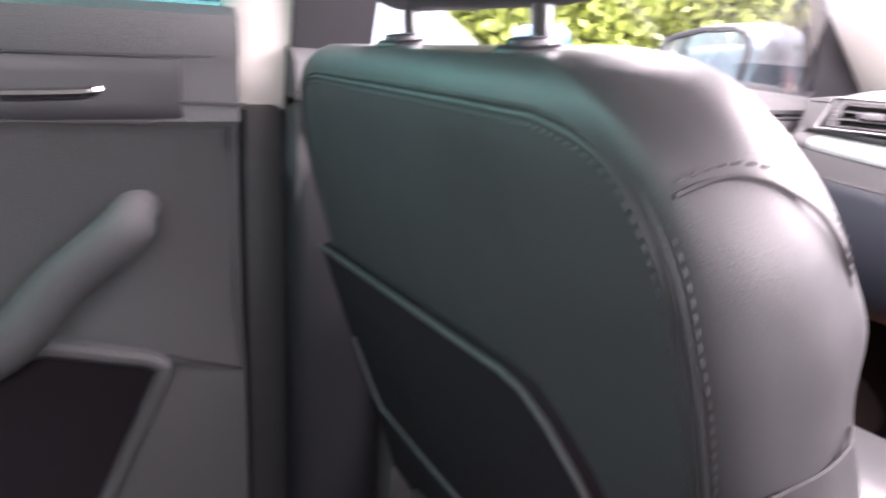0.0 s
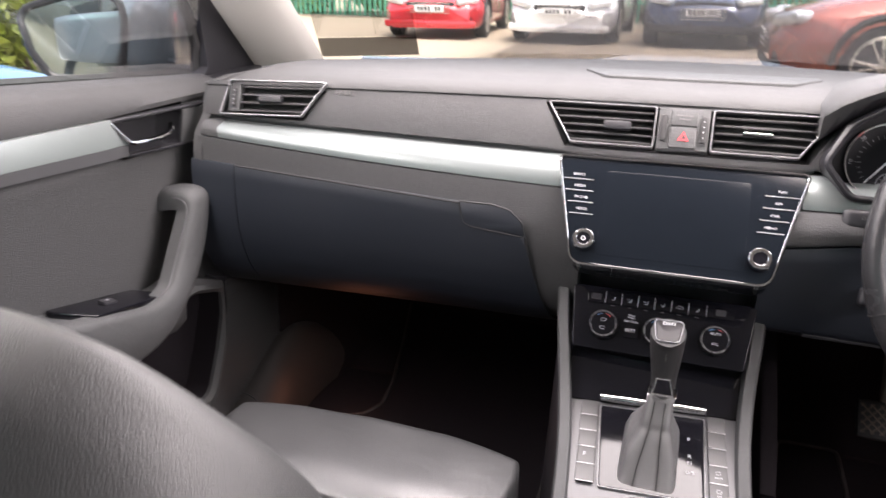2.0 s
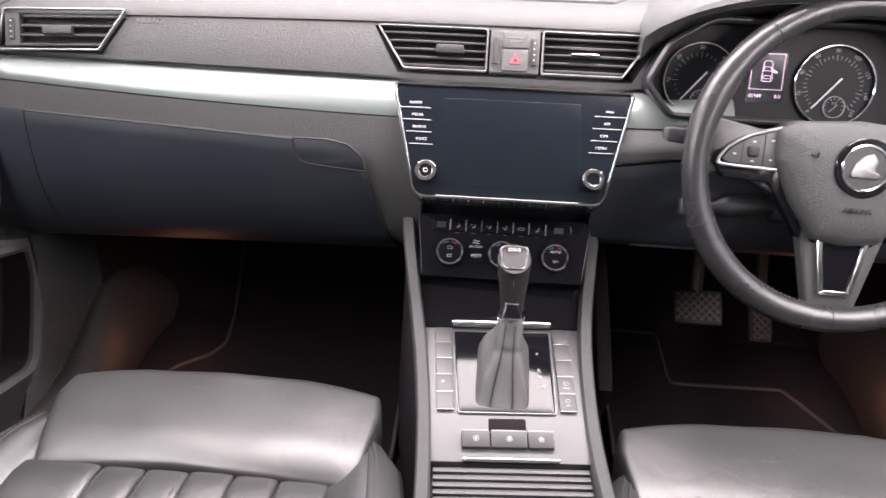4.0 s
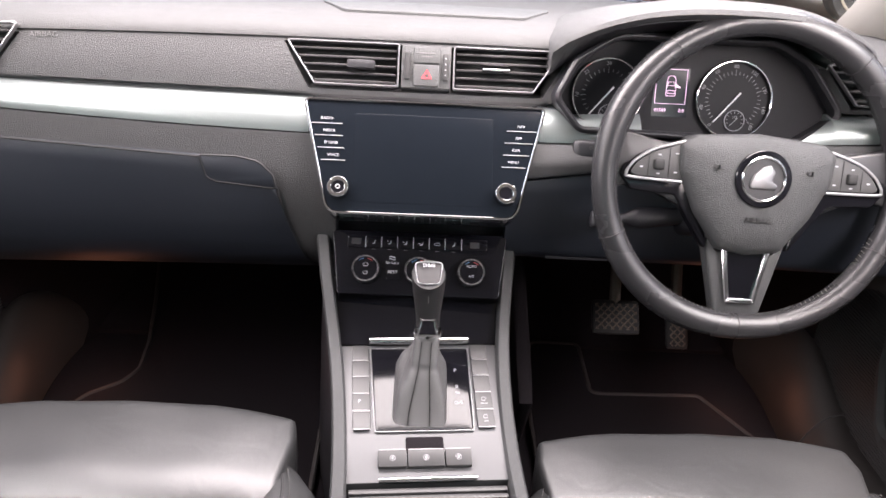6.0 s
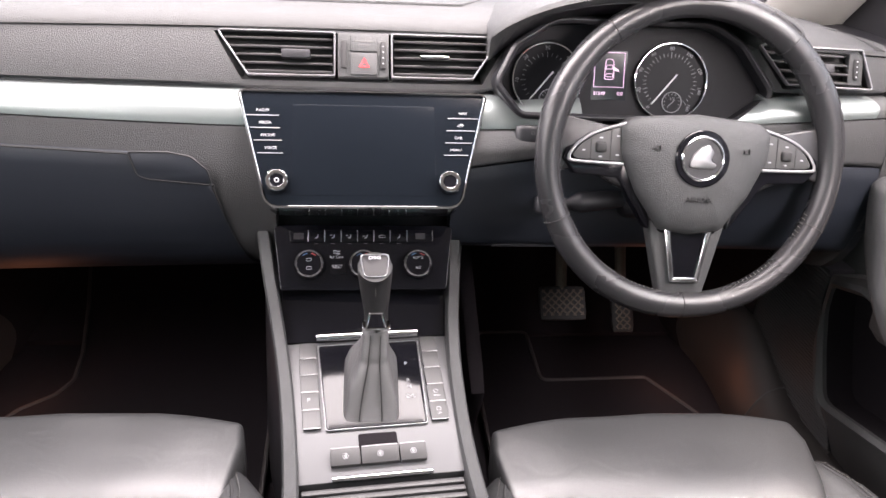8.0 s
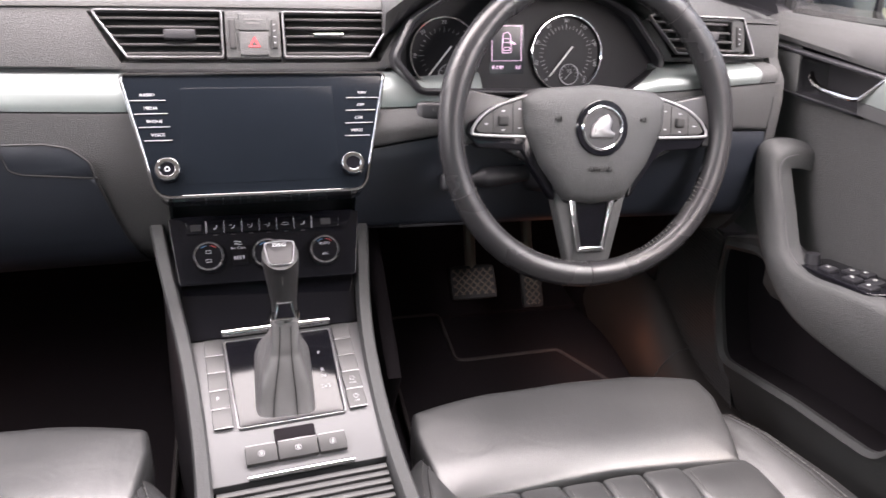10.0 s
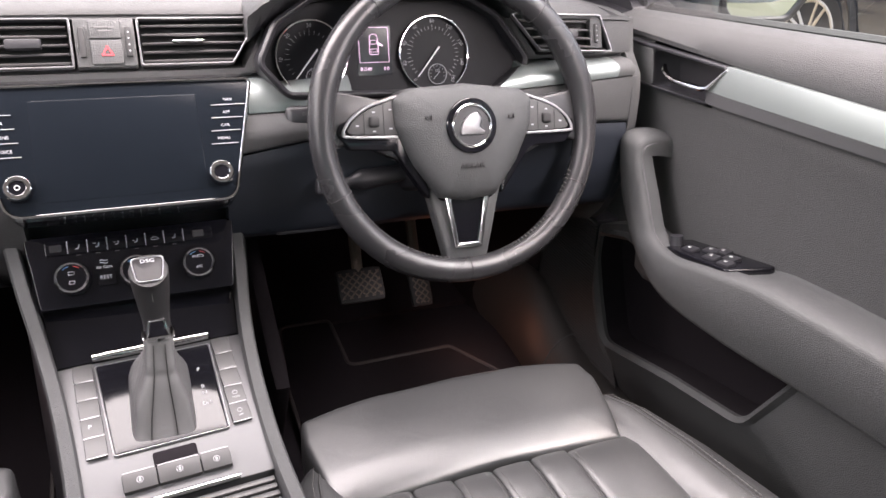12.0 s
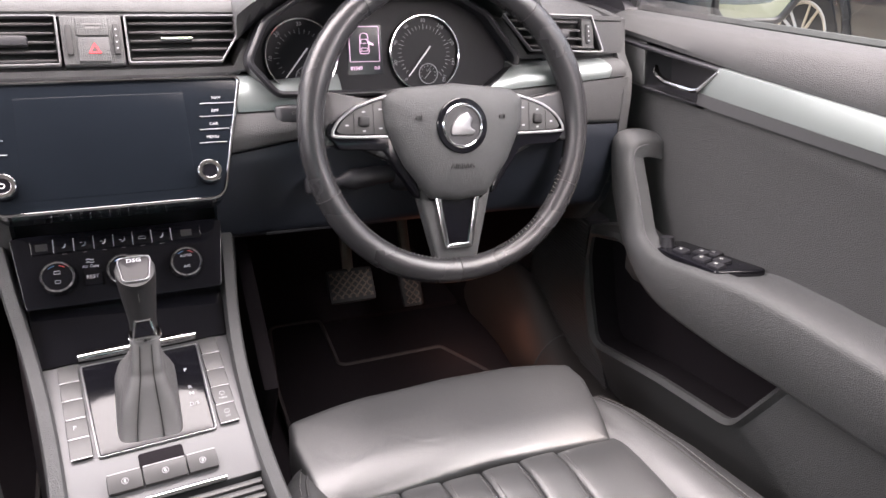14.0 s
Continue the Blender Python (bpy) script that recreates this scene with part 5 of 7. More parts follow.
# lower spoke
bm = bmesh.new()
prism(bm, fillet([(-0.048, -0.070), (-0.026, -0.158), (0.026, -0.158), (0.048, -0.070)], 0.006), -0.016, 0.002, WM, 0.004)
ls = part("lower_spoke", bm, PLASTIC, wh, "dark lower spoke")
bm = bmesh.new()
prism(bm, fillet([(-0.024, -0.080), (-0.014, -0.140), (0.014, -0.140), (0.024, -0.080)], 0.004), -0.010, 0.004, WM)
part("gloss_insert", bm, BLACK, ls, "gloss black insert")
bm = bmesh.new()
inner = [(-0.0225, -0.078), (-0.0125, -0.137), (0.0125, -0.137), (0.0225, -0.078)]
outer = [(-0.0295, -0.078), (-0.0175, -0.1425), (0.0175, -0.1425), (0.0295, -0.078)]
for a in range(3):
    prism(bm, [outer[a], outer[a + 1], inner[a + 1], inner[a]], -0.004, 0.0075, WM, 0.001)
part("bright_edge", bm, CHROME, ls, "chrome V edge")
bm = bmesh.new()
prism(bm, fillet([(-0.052, -0.045), (-0.034, -0.086), (0.034, -0.086), (0.052, -0.045)], 0.008), -0.01, 0.004, WM, 0.002)
part("gloss_collar", bm, BLACK, wh, "gloss black collar under the airbag cover")

# ---- pedals ----
WORN = mat("worn_pedal_metal", (0.10, 0.075, 0.06), 0.55, metal=0.3, bump=0.5, scale=300, vary=0.5, vscale=60)
for nm, x, y, z, w, h, tilt in (("brake_pedal", 0.322, 0.222, 0.505, 0.0385, 0.028, -42), ("accelerator_pedal", 0.442, 0.26, 0.462, 0.019, 0.034, -38)):
    p = thing(nm, "worn metal " + nm.replace("_", " ") + " with cross-hatched rubber pad", "pedal", "foot pedals")
    m = pose(x, y, z, 90 + tilt)
    bm = bmesh.new()
    rbox(bm, (w, h, 0.006), 0.005, m, n=5)
    pd = part("pad", bm, RUBBER, p, "rubber pad")
    for d in (-1, 1):
        k = -4
        while k <= 4:
            bm = bmesh.new()
            c = k * 0.0125
            lim = []
            for t in [i / 20 - 0.5 for i in range(21)]:
                a, b = c + t * 0.12 * 0.7, d * t * 0.12 * 0.7
                if abs(a) < w - 0.003 and abs(b) < h - 0.003:
                    lim.append((a, b))
            if len(lim) > 1:
                tube(bm, [m @ Vector((lim[0][0], lim[0][1], 0.0065)), m @ Vector((lim[-1][0], lim[-1][1], 0.0065))], 0.0014, 4)
                part("rib", bm, WORN, pd, "worn brownish rib")
            else:
                bm.free()
            k += 1
    bm = bmesh.new()
    tube(bm, [m @ Vector((0, h * 0.4, -0.004)), Vector((x + 0.01, y + 0.10, z + 0.12)), Vector((x + 0.012, 0.35, 0.70))], [0.009, 0.010, 0.010], 8)
    part("arm", bm, STEEL, p, "brownish steel arm")
# dead pedal panel on the tunnel side and floor mats
for s in (-1, 1):
    fm = thing("floor_mat", "black carpet floor mat with stitched binding", "floor mat", "front floor mats")
    if s < 0:
        out = [(-0.56, -0.30), (-0.135, -0.30), (-0.135, 0.60), (-0.535, 0.60), (-0.498, 0.43), (-0.474, 0.31), (-0.464, 0.235), (-0.480, 0.198), (-0.52, 0.165), (-0.545, 0.125)]
        radii = [0.02, 0.02, 0.02, 0.01, 0.1, 0.08, 0.04, 0.03, 0.04, 0.03]
    else:
        out = [(0.18, -0.30), (0.56, -0.30), (0.545, 0.10), (0.485, 0.211), (0.300, 0.208), (0.304, 0.354), (0.212, 0.356), (0.190, 0.18)]
        radii = [0.02, 0.02, 0.03, 0.014, 0.016, 0.014, 0.020, 0.05]
    o2 = fillet(out, radii, 5)
    bm = bmesh.new()
    prism(bm, o2, 0.351, 0.360)
    bmesh.ops.bisect_plane(bm, geom=bm.verts[:] + bm.edges[:] + bm.faces[:], plane_co=(0, 0.36, 0), plane_no=(0, 1, 0))
    for v in bm.verts:
        v.co.z += 0.33 * max(0.0, v.co.y - 0.36)
    part("carpet", bm, CARPET, fm, "black carpet pile")
    bm = bmesh.new()
    ring = [Vector((x, y, 0.360 + 0.33 * max(0.0, y - 0.36))) for x, y in o2]
    tube(bm, ring + ring[:2], 0.0035, 6)
    part("binding", bm, PIPING, fm, "brownish edge binding")
bm = bmesh.new()
rbox(bm, (0.012, 0.13, 0.10), 0.008, pose(0.148, 0.14, 0.49, 28, 0, 0), n=5)
tagged(finish(bm, "tunnel_side_trim", CARPET), "black carpeted trim on the tunnel side", "trim", kind="structure")


# ---- seats ----
def seat(s, cx, fy, zt, back_at, label):
    st = thing("front_seat", label, "car seat", "front seats")
    root = Matrix.Translation((cx, fy, zt))
    # cushion: base, front pad, fluted middle, bolsters
    bm = bmesh.new()
    rbox(bm, (0.185, 0.215, 0.075), 0.03, root @ pose(0, -0.27, -0.115), n=8)
    part("cushion_base", bm, LEATHER, st, "black leather side of the cushion")
    # thigh pad: flat top, tight front edge, narrower behind
    io, oo, ir, orr = 0.193, 0.172, 0.183, 0.146
    plan = [(-s * ir, -0.160), (-s * io, -0.060), (-s * (io - 0.004), -0.026), (-s * 0.10, -0.012), (0, -0.008), (s * 0.09, -0.012), (s * (oo - 0.004), -0.028), (s * oo, -0.060), (s * orr, -0.160), (0.0, -0.153)]
    plan = fillet(plan, [0.004, 0.02, 0.006, 0.05, 0.05, 0.05, 0.008, 0.02, 0.004, 0.05], 4)
    if s < 0:
        plan = plan[::-1]
    plan = [Vector(a).lerp(Vector(b), k / n) for a, b in zip(plan, plan[1:] + plan[:1]) for n in [max(1, int((Vector(b) - Vector(a)).length / 0.010))] for k in range(n)]
    bm = bmesh.new()

    def sag(x, y):
        """Soft dips of the padded top, which rolls down to the seam behind."""
        q = min(1.0, max(0.0, (-0.108 - y) / 0.045))
        e = min(1.0, max(0.0, (abs(x) - 0.11) / 0.07))
        return -0.008 * q * q - 0.004 * e * e + 0.0005 * math.sin(24 * x + 30 * y) + 0.0003 * math.sin(47 * x - 19 * y + 1.0)

    rings = []
    for d, z in ((0.014, -0.125), (0.004, -0.10), (0.0, -0.06), (0.0, -0.012), (0.0008, -0.0055), (0.0028, -0.0018), (0.006, -0.0004), (0.011, 0.0001), (0.016, 0.0004), (0.023, 0.0006), (0.030, 0.0008), (0.037, 0.0010), (0.045, 0.0012), (0.053, 0.0013), (0.060, 0.0014)):
        rings.append([root @ Vector((x, y, z + (sag(x, y) if z > -0.03 else 0.0) + 0.004)) for x, y in [(a * (1 - d / 0.165), -0.085 + (b + 0.085) * (1 - d / 0.075)) for a, b in plan]])
    loft(bm, rings)
    part("thigh_pad", bm, LEATHER, st, "smooth leather thigh pad", 60)
    ribs = sorted([-s * 0.157, s * 0.155] + [s * (0.074 - 0.045 * k) for k in range(5)])
    for i, (a, b) in enumerate(zip(ribs, ribs[1:])):
        x, w = (a + b) / 2, b - a
        bm = bmesh.new()

        def bow(q, x=x, w=w):
            q = q.copy()
            q.z += -0.010 * (1 - math.cos(min(0.0, q.y) / 0.19 * math.pi / 2)) + 0.05 * (min(0.12, abs(x + q.x)) / 0.25) ** 4 * min(1.0, max(0.0, (0.19 - q.y) / 0.16))
            if q.z > 0:
                q.z += 0.0012 * math.sin(31 * q.y + 40 * x) - 0.0026 * (q.x / (w / 2)) ** 4 - 0.006 * min(1.0, max(0.0, (q.y - 0.160) / 0.036)) ** 2
            return q

        rbox(bm, (w / 2 + 0.0008, 0.196, 0.040), 0.0042, root @ pose(x, -0.3500, -0.0412), n=14, shape=bow)
        fl = part("flute", bm, LEATHER, st)
        if i:
            bm = bmesh.new()
            for e in (-0.0058, 0.0058):
                line = []
                for k in range(16):
                    y = 0.186 - 0.33 * k / 15
                    z = -0.0412 + 0.040 - 0.0012 - 0.010 * (1 - math.cos(min(0.0, y) / 0.19 * math.pi / 2)) + 0.05 * (abs(a) / 0.25) ** 4 * min(1.0, max(0.0, (0.19 - y) / 0.16)) - 0.006 * min(1.0, max(0.0, (y - 0.160) / 0.036)) ** 2
                    line.append(root @ Vector((a + e, -0.350 + y, z)))
                stitches(bm, line, 0.0055, 0.0038, 0.0008)
            part("stitching", bm, THREAD, fl)
    for e in (-1, 1):
        k0 = 0.006 if e == -s else 0.0
        secs = [(-0.066, 0.156, 0.166, 0.174, -0.045), (-0.070, 0.150, 0.166, 0.184, -0.024), (-0.085, 0.146, 0.169, 0.199, -0.012), (-0.12, 0.144, 0.179, 0.219, -0.004), (-0.20, 0.142, 0.190, 0.234, 0.006), (-0.30, 0.142, 0.194, 0.242, 0.018), (-0.40, 0.142, 0.196, 0.244, 0.028), (-0.50, 0.142, 0.196, 0.244, 0.034)]
        fine = []
        for a, b in zip(secs, secs[1:]):
            for f in (0, 0.34, 0.67):
                fine.append([p * (1 - f) + q * f for p, q in zip(a, b)])
        fine.append(list(secs[-1]))
        rings, crest = [], []
        for y, xi, xc, xo, zc in fine:
            sec = [(xi, -0.13), (xi, -0.030), (xi + 0.004, min(-0.014, zc - 0.006)), ((xi + xc) / 2, zc - 0.006), (xc - 0.004, zc), (xc + 0.010, zc - 0.001), (xo - 0.006, zc - 0.014), (xo, zc - 0.040), (xo - 0.004, -0.12), (xo - 0.02, -0.14)]
            sec = [(p.x, p.y) for p in curve3([(x, z, 0) for x, z in sec], 27)]
            rings.append([root @ Vector((e * (x + k0), y, z)) for x, z in sec])
            crest.append(root @ Vector((e * (xc + 0.006 + k0), y, zc + 0.0004)))
        bm = bmesh.new()
        loft(bm, rings)
        b = part("bolster", bm, LEATHER, st, "rounded leather side bolster", 60)
        bm = bmesh.new()
        tube(bm, crest[2:], 0.0016, 5)
        part("piping", bm, RUBBER, b)
        bm = bmesh.new()
        for d in (-0.007, 0.007):
            stitches(bm, [p + Vector((d, 0, -0.0008)) for p in crest[3:]], 0.006, 0.004, 0.0007)
        part("stitching", bm, THREAD, b)
    bm = bmesh.new()
    rbox(bm, (0.205, 0.24, 0.055), 0.02, root @ pose(0, -0.27, -0.185), n=5)
    part("frame_cover", bm, DARK, st, "dark plastic seat base")
    for e in (-1, 1):
        bm = bmesh.new()
        rbox(bm, (0.018, 0.26, max(0.02, (zt - 0.235 - 0.35) / 2 + 0.02)), 0.006, pose(cx + e * 0.17, fy - 0.27, (zt - 0.235 + 0.35) / 2), n=4)
        part("rail", bm, RUBBER, st, "dark seat rail")
    # backrest in its own leaning frame: x across, y ahead, z up along it
    lean = 15.5
    B = root @ pose(s * 0.008, back_at, -0.035, lean)

    prof = [(0.0, 0.203, 0.09, 0.055, 0.0), (0.06, 0.222, 0.103, 0.065, 0.0), (0.15, 0.236, 0.118, 0.075, 0.0), (0.24, 0.244, 0.112, 0.08, 0.0), (0.30, 0.246, 0.101, 0.08, 0.0), (0.34, 0.246, 0.110, 0.08, 0.0),
            (0.37, 0.243, 0.105, 0.078, 0.0), (0.405, 0.236, 0.097, 0.075, 0.002), (0.435, 0.221, 0.088, 0.072, 0.004), (0.457, 0.199, 0.080, 0.068, 0.008), (0.470, 0.168, 0.07, 0.062, 0.015), (0.476, 0.130, 0.058, 0.052, 0.024)]

    prof = [(h, hw + 0.008, db, dc, bk) for h, hw, db, dc, bk in prof]

    def side_w(e, hw):
        return hw + 0.018 + 0.28 * max(0.0, 0.254 - hw) if e == s else hw

    def section(h, hw, db, dc, back):
        # db: depth at the bolsters, dc: depth in the middle
        y0 = -0.075 + back
        a, b = side_w(-1, hw), side_w(1, hw)
        pts = [(-a + 0.004, y0), (b - 0.004, y0), (b + 0.006, y0 + db * 0.45), (b - 0.016, y0 + db), (b - 0.060, y0 + db * 0.96), (b * 0.55, y0 + dc), (-a * 0.55, y0 + dc), (-a + 0.060, y0 + db * 0.96), (-a + 0.016, y0 + db), (-a - 0.006, y0 + db * 0.45)]
        k = min(1.0, hw / 0.2)
        return fillet(pts, [0.030 * k, 0.030 * k, 0.05 * k, 0.03 * k, 0.02, 0.03, 0.03, 0.02, 0.03 * k, 0.05 * k], 4)

    dense = []
    for k in range(len(prof) - 1):
        p0, p1, p2, p3 = prof[max(k - 1, 0)], prof[k], prof[k + 1], prof[min(k + 2, len(prof) - 1)]
        for f in (0, 0.25, 0.5, 0.75):
            dense.append([0.5 * (2 * b + (c - a) * f + (2 * a - 5 * b + 4 * c - d) * f * f + (3 * b - a - 3 * c + d) * f**3) for a, b, c, d in zip(p0, p1, p2, p3)])
    dense.append(prof[-1])
    bm = bmesh.new()
    def sunk(x, y, h, bk):
        """The top falls away to the front, least at the inner shoulder."""
        k = min(1.0, max(0.0, (h - 0.36) / 0.10)) * (1 - 0.75 * min(1.0, max(0.0, (-s * x - 0.02) / 0.16)))
        return h - 0.26 * k * max(0.0, y + 0.075 - bk)

    loft(bm, [[B @ Vector((x, y, sunk(x, y, h, bk))) for x, y in section(h, hw, db, dc, bk)] for h, hw, db, dc, bk in dense])
    back = part("backrest", bm, BACKLEATHER, st, "leather backrest with rounded shoulders")

    def back_y(h):
        for a, b in zip(dense, dense[1:]):
            if a[0] <= h <= b[0]:
                t = (h - a[0]) / (b[0] - a[0])
                return a[4] * (1 - t) + b[4] * t
        return dense[-1][4] if h > 0.4 else 0.0

    rear = [(-side_w(-1, d[1]), d[0]) for d in dense] + [(-0.05, 0.4765), (0.05, 0.4765)] + [(side_w(1, d[1]), d[0]) for d in dense[::-1]]

    def back_line(d, out):
        """A line on the back, drawn in from its edge."""
        return [B @ Vector((x, -0.075 + back_y(h) - out, h)) for x, h in inset2(rear, d)[1:-1] if h > d + 0.005]

    bm = bmesh.new()
    tube(bm, back_line(0.020, -0.0012), 0.0022, 6)
    part("edge_seam", bm, RUBBER, back, "dark edge seam")
    bm = bmesh.new()
    tube(bm, back_line(0.0235, -0.0006), 0.0016, 6)
    tube(bm, back_line(0.0165, -0.0018), 0.0016, 6)
    part("piping", bm, BACKLEATHER, back, "raised edges of the seam")
    bm = bmesh.new()
    stitches(bm, back_line(0.0275, 0.0002), 0.0062, 0.0040, 0.0009)
    stitches(bm, back_line(0.0125, -0.0028), 0.0062, 0.0040, 0.0009)
    part("stitching", bm, BACKLEATHER, back)
    for e in (-1, 1):
        # gusset seam on the side
        def side(h, f):
            for a, b in zip(prof, prof[1:]):
                if a[0] <= h <= b[0]:
                    t = (h - a[0]) / (b[0] - a[0])
                    hw, db = side_w(e, a[1] * (1 - t) + b[1] * t), a[2] * (1 - t) + b[2] * t
                    return B @ Vector((e * (hw + 0.0045 - 0.012 * abs(f - 0.45) - 0.22 * max(0.0, f - 0.6) ** 2), -0.075 + db * f, h))
            return B @ Vector((0, 0, h))
        g = curve3([side(0.434, 0.05), side(0.435, 0.25), side(0.4326, 0.40), side(0.423, 0.56), side(0.405, 0.70), side(0.372, 0.80), side(0.30, 0.87), side(0.20, 0.90)], 40)
        bm = bmesh.new()
        tube(bm, g, 0.0013, 5)
        part("gusset_seam", bm, RUBBER, back)
        bm = bmesh.new()
        stitches(bm, [p + Vector((0, 0, 0.005)) for p in g], 0.0062, 0.0042, 0.0008)
        part("stitching", bm, BACKLEATHER, back)
        bm = bmesh.new()
        tube(bm, [side(0.302, 0.04 + 0.09 * k) for k in range(11)], 0.0013, 5)
        part("waist_seam", bm, RUBBER, back)
    # map pocket on the back
    bm = bmesh.new()
    def hem_z(x):
        return 0.2950 + 0.05 * x - 0.55 * max(0.0, x - 0.105) - 9.0 * max(0.0, x - 0.12) ** 2

    hem_x = [-0.262 + 0.0220 * k for k in range(21)]
    out = [(-0.215, 0.03), (0.178, 0.03)] + [(x, hem_z(x)) for x in hem_x[::-1]]
    PB = B @ panel((0, -0.0745, 0), (1, 0, 0), (0, 0, 1))
    prism(bm, out, -0.004, 0.010, PB, 0.006)
    mp = part("map_pocket", bm, CARPET, back, "black elastic map pocket")
    bm = bmesh.new()
    tube(bm, [PB @ Vector((x, hem_z(x), 0.0105)) for x in hem_x] + [PB @ Vector((0.180, 0.12, 0.009)), PB @ Vector((0.178, 0.03, 0.009))], 0.0024, 6)
    part("hem", bm, PLASTIC, mp, "grey stitched hem")
    bm = bmesh.new()
    tube(bm, [PB @ Vector((-0.225, 0.19, 0.0105)), PB @ Vector((-0.208, 0.145, 0.0115)), PB @ Vector((-0.190, 0.122, 0.0115)), PB @ Vector((-0.10, 0.118, 0.0115)), PB @ Vector((0.17, 0.112, 0.0105))], 0.0022, 6)
    part("lower_hem", bm, PLASTIC, mp, "hem of the lower pocket")
    # head restraint
    H = B @ pose(s * 0.004, 0.014, 0.577, -3)

    def hs(q):
        q = q.copy()
        q.x *= 1 + 0.06 * (q.z / 0.085)
        q.y += 0.012 * (1 - (q.x / 0.13) ** 2) * (1 if q.y > 0 else -0.3)
        return q

    bm = bmesh.new()
    rbox(bm, (0.143, 0.054, 0.087), 0.042, H, n=14, shape=hs)
    hr = part("headrest", bm, BACKLEATHER, st, "leather head restraint")
    bm = bmesh.new()
    ring = [H @ Vector((x, y, -0.066)) for x, y in fillet(rect2(-0.132, -0.047, 0.132, 0.050), 0.03, 5)]
    tube(bm, ring + ring[:2], 0.0022, 5)
    part("seam", bm, RUBBER, hr)
    for e in (-1, 1):
        bm = bmesh.new()
        tube(bm, [B @ Vector((e * 0.083, -0.026, 0.44)), B @ Vector((e * 0.083, -0.008, 0.54))], 0.0065, 12)
        part("post", bm, CHROME, hr, "chrome post")
        bm = bmesh.new()
        prism(bm, circle2(0.0215, 28, 0, 0, 0.018), 0.0, 0.007, B @ pose(e * 0.083, -0.030, 0.4690, -8), 0.003)
        prism(bm, circle2(0.012, 20), 0.006, 0.011, B @ pose(e * 0.083, -0.030, 0.4690, -8), 0.002)
        part("post_guide", bm, DARK, hr, "dark post guide")
    return st


seat(-1, -0.318, -0.118, 0.589, -0.445, "black leather passenger seat with fluted cushion")
seat(1, 0.332, -0.112, 0.562, -0.56, "black leather driver seat with fluted cushion")

# rear bench behind the camera
rs = thing("rear_seat", "black leather rear bench seat", "car seat")
bm = bmesh.new()
rbox(bm, (0.62, 0.24, 0.10), 0.05, pose(0, -1.42, 0.52), n=8)
part("cushion", bm, LEATHER, rs)
bm = bmesh.new()
rbox(bm, (0.62, 0.08, 0.30), 0.05, pose(0, -1.72, 0.82, -20), n=8)
part("backrest", bm, LEATHER, rs)
bm = bmesh.new()
rbox(bm, (0.60, 0.22, 0.04), 0.01, pose(0, -1.42, 0.385), n=4)
part("base", bm, CARPET, rs)


# ---- doors ----
def resample(pts, n):
    pts = [Vector((*p, 0)) for p in pts] + [Vector((*pts[0], 0))]
    ln = [0.0]
    for a, b in zip(pts, pts[1:]):
        ln.append(ln[-1] + (b - a).length)
    out, k = [], 0
    for i in range(n):
        t = ln[-1] * i / n
        while ln[k + 1] < t:
            k += 1
        f = (t - ln[k]) / max(1e-9, ln[k + 1] - ln[k])
        p = pts[k].lerp(pts[k + 1], f)
        out.append((p.x, p.y))
    return out


def sill_z(y):
    return 0.958 - 0.075 * y + 0.0 if y > -0.35 else 0.984 + 0.02 * (-0.35 - y)


